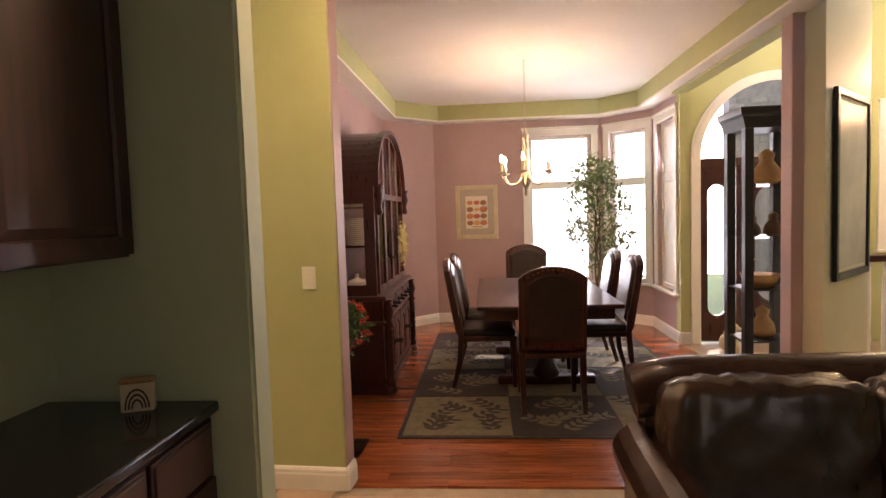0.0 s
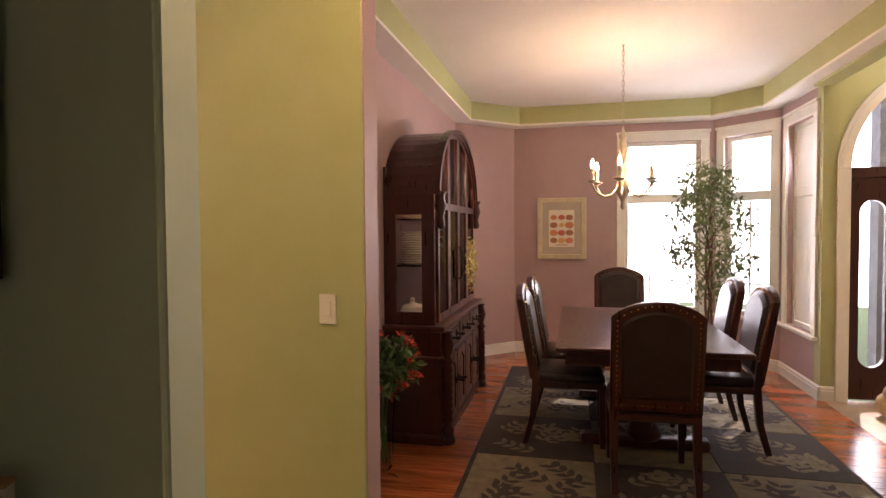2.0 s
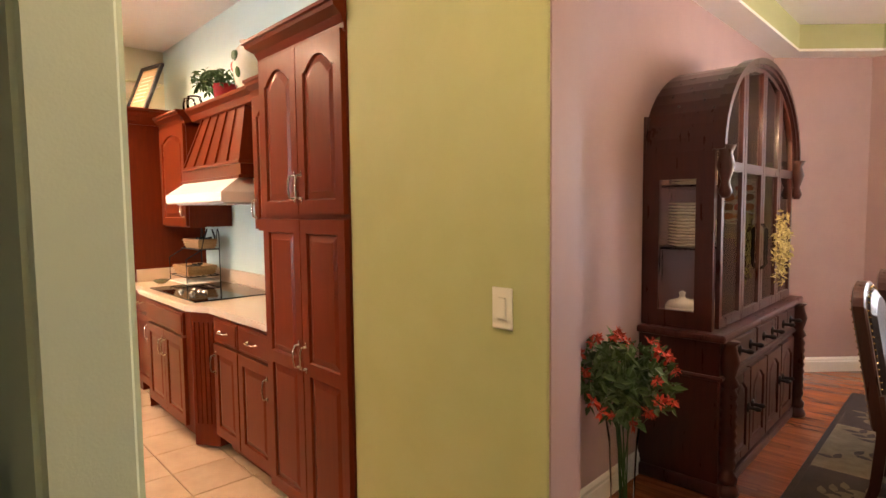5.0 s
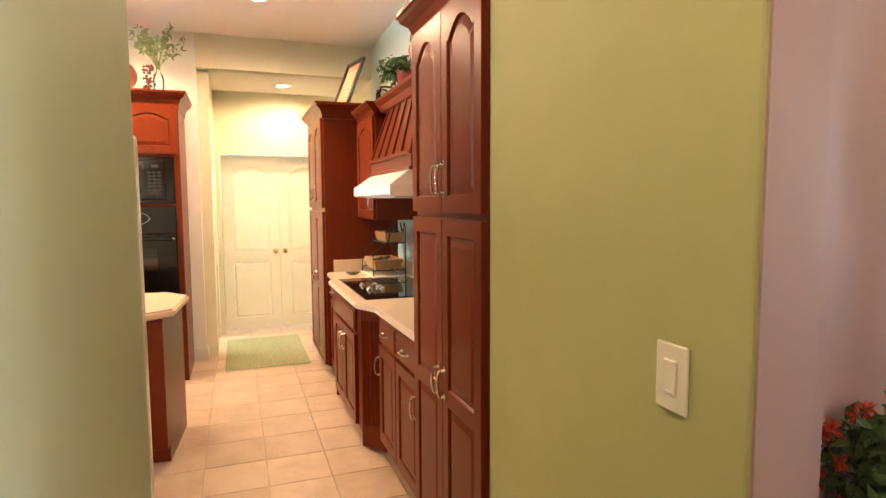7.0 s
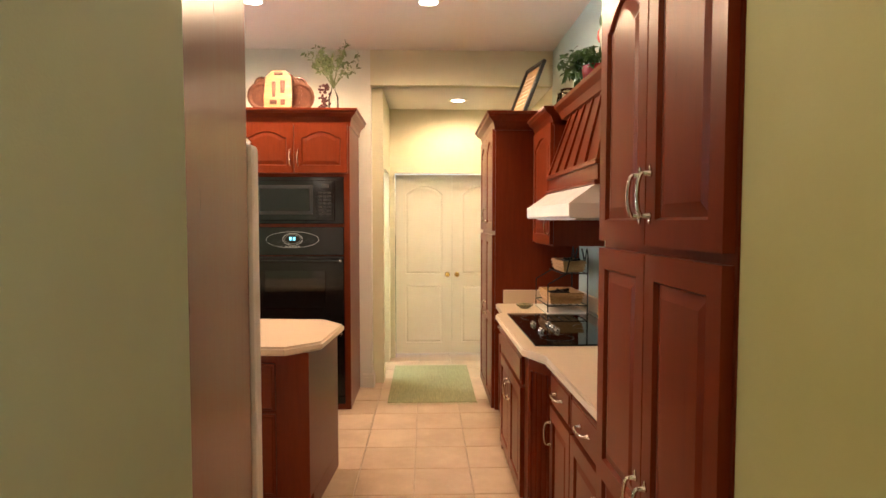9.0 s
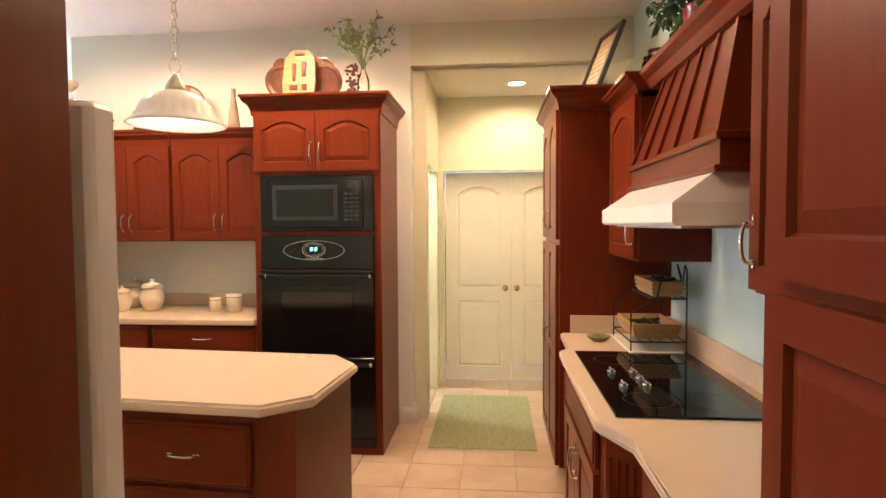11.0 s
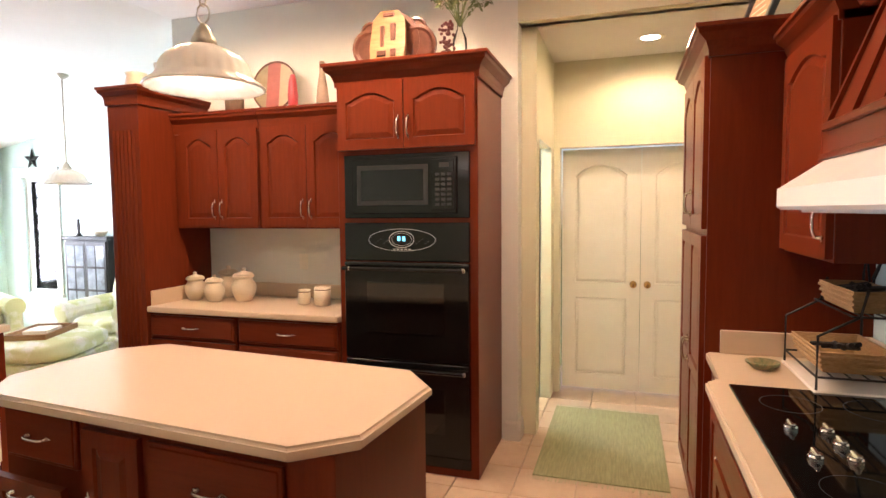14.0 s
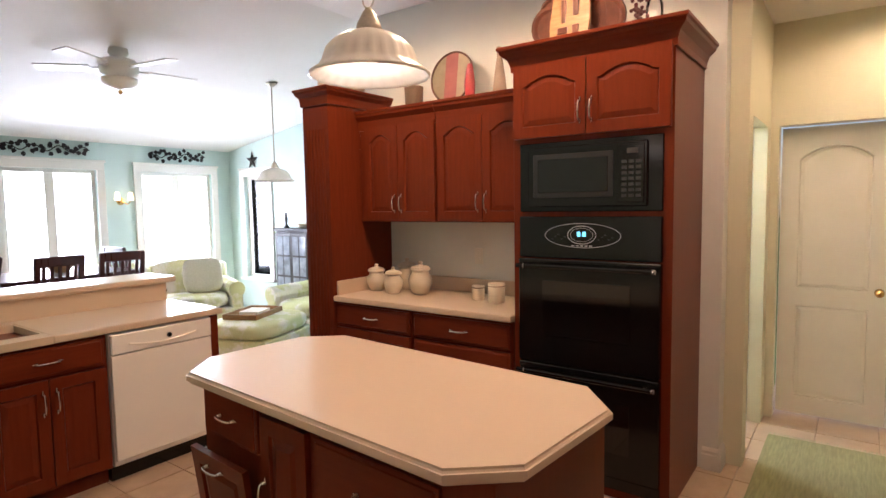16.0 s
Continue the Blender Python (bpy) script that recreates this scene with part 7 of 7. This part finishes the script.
turned("candlestick", "dark figurine on the bookcase", "figurine", -6.8, -3.05, 1.28, [(0.04, 0), (0.03, 0.02), (0.012, 0.05), (0.02, 0.12), (0.012, 0.18), (0.02, 0.2)], IRON)
turned("candy_bowl", "pale bowl on the bookcase", "bowl", -6.8, -2.72, 1.28, [(0.04, 0), (0.06, 0.02), (0.09, 0.06), (0.08, 0.06), (0.05, 0.02)], CERAMIC)
bt2 = thing("breakfast_table", "dark wooden counter-height breakfast table by the window", "table", -4.28, -3.55, 0)
part("tabletop", B(-0.6, 0.6, -0.5, 0.5, 0.88, 0.92, bevel=0.008), ESPRESSO, bt2)
for sx in (-1, 1):
    for sy in (-1, 1):
        part("leg", B(sx * 0.52 - 0.035, sx * 0.52 + 0.035, sy * 0.42 - 0.035, sy * 0.42 + 0.035, 0, 0.88), ESPRESSO, bt2)
turned("table_bowl", "orange bowl on the breakfast table", "bowl", -4.33, -3.55, 0.92, [(0.05, 0), (0.10, 0.04), (0.14, 0.09), (0.13, 0.09), (0.06, 0.02)], WICKER)


def bar_chair(x, y, rz):
    c = thing("breakfast_chair", "dark wooden slat-back chair at the breakfast table", "chair", x, y, 0, rz, "breakfast chairs")
    part("seat", B(-0.21, 0.21, -0.21, 0.21, 0.60, 0.64, bevel=0.01), ESPRESSO, c)
    for sx in (-1, 1):
        part("leg", B(sx * 0.18 - 0.02, sx * 0.18 + 0.02, -0.2, -0.16, 0, 0.6), ESPRESSO, c)
        bm = bmesh.new()
        loft(bm, [[(sx * 0.18 + a, y_ + b, z) for a, b in ((-0.02, -0.02), (0.02, -0.02), (0.02, 0.02), (-0.02, 0.02))] for y_, z in ((0.22, 0), (0.18, 0.62), (0.26, 1.14))])
        part("back_post", bm, ESPRESSO, c)
    for z0, z1, y0 in ((1.06, 1.15, 0.245), (0.72, 0.76, 0.195)):
        part("back_rail", B(-0.2, 0.2, y0, y0 + 0.025, z0, z1, bevel=0.006), ESPRESSO, c)
    for k in range(5):
        bm = bmesh.new()
        x_ = -0.13 + k * 0.065
        loft(bm, [[(x_ + a, y_ + b, z) for a, b in ((-0.014, -0.006), (0.014, -0.006), (0.014, 0.006), (-0.014, 0.006))] for y_, z in ((0.205, 0.74), (0.255, 1.08))])
        part("slat", bm, ESPRESSO, c)
    return c


bc = bar_chair(-3.98, -2.90, 5)
for x, y, rz in ((-4.56, -2.93, -4), (-5.10, -3.55, -85), (-3.48, -3.35, 80)):
    copy_thing(bc, pose(x, y, 0, 0, 0, rz))
fan = thing("ceiling_fan", "white five-blade ceiling fan with a light bowl", "ceiling fan", -4.18, -1.74, 2.80)
bm = bmesh.new()
lathe(bm, [(0.07, 0.02), (0.075, -0.02), (0.05, -0.05)], n=20)
part("canopy", bm, TRIM, fan)
bm = bmesh.new()
lathe(bm, [(0.05, -0.05), (0.12, -0.07), (0.14, -0.10), (0.14, -0.17), (0.10, -0.20), (0.05, -0.21)], n=24)
part("motor", bm, TRIM, fan, smooth=True)
bm = bmesh.new()
lathe(bm, [(0.13, -0.215), (0.125, -0.25), (0.08, -0.29), (0.01, -0.305)], n=24)
part("light_bowl", bm, SHADE, fan, smooth=True)
bm = bmesh.new()
lathe(bm, [(0.012, -0.305), (0.016, -0.32), (0.004, -0.335)], n=12)
part("finial", bm, BRASS, fan)
for k in range(5):
    a = 2 * math.pi * k / 5 + 0.5
    bm = bmesh.new()
    box(bm, 0.20, 0.60, -0.06, 0.06, -0.006, 0.006, bevel=0.004)
    box(bm, 0.10, 0.24, -0.02, 0.02, -0.008, 0.002)
    bm.transform(pose(0, 0, -0.135, 0, 0, math.degrees(a)) @ pose(0, 0, 0, 10))
    part("blade", bm, TRIM, fan)
star = thing("wall_star", "dark metal five-pointed star on the aqua wall", "wall decoration", -6.945, -3.93, 2.22)
bm = bmesh.new()
c = bm.verts.new((0.03, 0, 0))
vs = [bm.verts.new((0.004, (0.14 if k % 2 == 0 else 0.055) * math.sin(math.pi * k / 5), (0.14 if k % 2 == 0 else 0.055) * math.cos(math.pi * k / 5))) for k in range(10)]
for k in range(10):
    bm.faces.new((c, vs[k], vs[(k + 1) % 10]))
bm.faces.new(vs)
part("star", bm, IRON, star)
for x0, x1 in ((-5.05, -4.15), (-6.55, -5.75)):
    v = thing("metal_vine", "dark iron leafy scroll above the window", "wall decoration", 0, -4.49, 2.27)
    bm = bmesh.new()
    n = 40
    tube(bm, [(x0 + (x1 - x0) * i / n, 0.012, 0.035 * math.sin(i * 0.55)) for i in range(n + 1)], 0.006, 6)
    part("stem", bm, IRON, v)
    bm = bmesh.new()
    for i in range(34):
        x, z, a = x0 + (x1 - x0) * (i + 0.5) / 34, 0.05 * math.sin(i * 1.7), i * 2.2
        pts = [(0, 0), (0.3, 0.5), (0.65, 0.42), (1, 0), (0.65, -0.42), (0.3, -0.5)]
        loft(bm, [[(x + 0.06 * u * math.cos(a) - 0.05 * w_ * math.sin(a), y, z + 0.06 * u * math.sin(a) + 0.05 * w_ * math.cos(a)) for u, w_ in pts] for y in (0.008, 0.014)])
    tagged(part("leaves", bm, IRON, v), kind="stuff")
sc_ = thing("wall_sconce", "lit brass candle sconce between the windows", "wall lamp", -5.385, -4.50, 1.66)
bm = bmesh.new()
lathe(bm, [(0.05, 0), (0.04, 0.02), (0.01, 0.03)], n=14)
bm.transform(pose(0, 0, 0, -90))
part("backplate", bm, BRASS, sc_)
for s in (-1, 1):
    bm = bmesh.new()
    tube(bm, [(0, 0.02, 0), (s * 0.05, 0.08, -0.04), (s * 0.08, 0.10, 0.0)], 0.006, 6)
    ar = part("arm", bm, BRASS, sc_)
    bm = bmesh.new()
    lathe(bm, [(0.035, 0), (0.03, 0.04), (0.02, 0.10), (0.018, 0.10)], (s * 0.08, 0.10, 0.01), 12)
    part("lamp_shade", bm, glow("sconce_glow", (1.0, 0.78, 0.45), 3), ar)

# ---- entry: chandelier and stair rail ----
BASE = WING
fc = thing("entry_chandelier", "gold and crystal chandelier hanging in the entry", "chandelier", 4.25, 5.62, 0)
bm = bmesh.new()
lathe(bm, [(0.01, 2.0), (0.04, 2.04), (0.02, 2.10), (0.06, 2.2), (0.09, 2.34), (0.07, 2.48), (0.03, 2.56), (0.05, 2.62), (0.01, 2.7), (0.005, 4.2)], n=16)
part("stem", bm, GILT, fc, smooth=True)
for k in range(8):
    a = 2 * math.pi * k / 8
    bm = bmesh.new()
    tube(bm, [(r * math.cos(a), r * math.sin(a), z) for r, z in ((0.05, 2.22), (0.14, 2.14), (0.22, 2.18), (0.24, 2.24))], 0.008, 6)
    ar = part("arm", bm, GILT, fc)
    bm = bmesh.new()
    lathe(bm, [(0.03, 2.24), (0.012, 2.25), (0.012, 2.32), (0.016, 2.34), (0.003, 2.38)], (0.24 * math.cos(a), 0.24 * math.sin(a), 0), 10)
    part("bulb", bm, BULB, ar)
rl = thing("stair_railing", "white balustrade with a dark wooden handrail", "railing", 3.75, 5.75, 0)
part("handrail", B(0, 2.3, -0.03, 0.03, 0.98, 1.04, bevel=0.012, segments=2), ESPRESSO, rl)
part("bottom_rail", B(0, 2.3, -0.03, 0.03, 0.0, 0.13, bevel=0.006), ESPRESSO, rl)
for k in range(18):
    bm = bmesh.new()
    lathe(bm, [(0.016, 0.13), (0.016, 0.25), (0.022, 0.30), (0.014, 0.36), (0.018, 0.6), (0.012, 0.9), (0.014, 0.98)], (0.08 + k * 0.125, 0, 0), 8)
    part("baluster", bm, TRIM, rl)

# ---- floor pieces ----
rnd = random.Random(21)
me_cache = {}


def piece(name, w, d, h, material, x, y, z, parent, bev=0.003):
    key = (name, round(w, 3), round(d, 3))
    if key not in me_cache:
        bm = bmesh.new()
        loft(bm, [[(0, 0, -h), (w, 0, -h), (w, d, -h), (0, d, -h)], [(0, 0, -bev), (w, 0, -bev), (w, d, -bev), (0, d, -bev)], [(bev, bev, 0), (w - bev, bev, 0), (w - bev, d - bev, 0), (bev, d - bev, 0)]])
        me = bpy.data.meshes.new(name)
        bmesh.ops.recalc_face_normals(bm, faces=bm.faces)
        bm.to_mesh(me)
        bm.free()
        me.materials.append(material)
        me_cache[key] = me
    ob = new(name, me_cache[key])
    ob.location = (x, y, z)
    ob.parent = parent
    return ob


fd = bpy.data.objects["floor_dining"]
for r in range(int((8.44 - 3.64) / 0.083) + 1):
    y = 3.645 + r * 0.083
    x = -0.78 - rnd.choice((0.0, 0.35, 0.7, 1.05, 0.5))
    while x < 2.66:
        l = rnd.choice((1.05, 1.4, 1.75))
        x0, x1 = max(x, -0.78), min(x + l, 2.66)
        if x1 - x0 > 0.03:
            piece("plank", round(x1 - x0 - 0.0012, 2), 0.0818, 0.014, PLANK, x0, y, 0.0, fd, 0.0012)
        x += l
fk = bpy.data.objects["floor_kitchen"]
S = 0.335
for i in range(-20, -1):
    for j in range(0, 13):
        x, y = i * S, j * S - 0.16
        piece("tile", S - 0.006, S - 0.006, 0.012, TILE, x + 0.003, y + 0.003, 0.0, fk)
rest = bmesh.new()
for i in range(-21, -1):
    for j in range(-13, 0):
        x, y = i * S, j * S - 0.16
        box(rest, x + 0.003, x + S - 0.003, y + 0.003, y + S - 0.003, -0.012, 0.0)
tagged(part("tile_field", rest, TILE, fk), kind="stuff")
rest = bmesh.new()
for i in range(-1, 19):
    for j in range(-8, 12):
        x, y = i * S, j * S - 0.16
        if y < 3.5 and x < 6.2:
            box(rest, x + 0.003, min(x + S - 0.003, 6.2), y + 0.003, min(y + S - 0.003, 3.638), -0.014, 0.0)
tagged(part("tile_field", rest, TILE, bpy.data.objects["floor_living"]), kind="stuff")
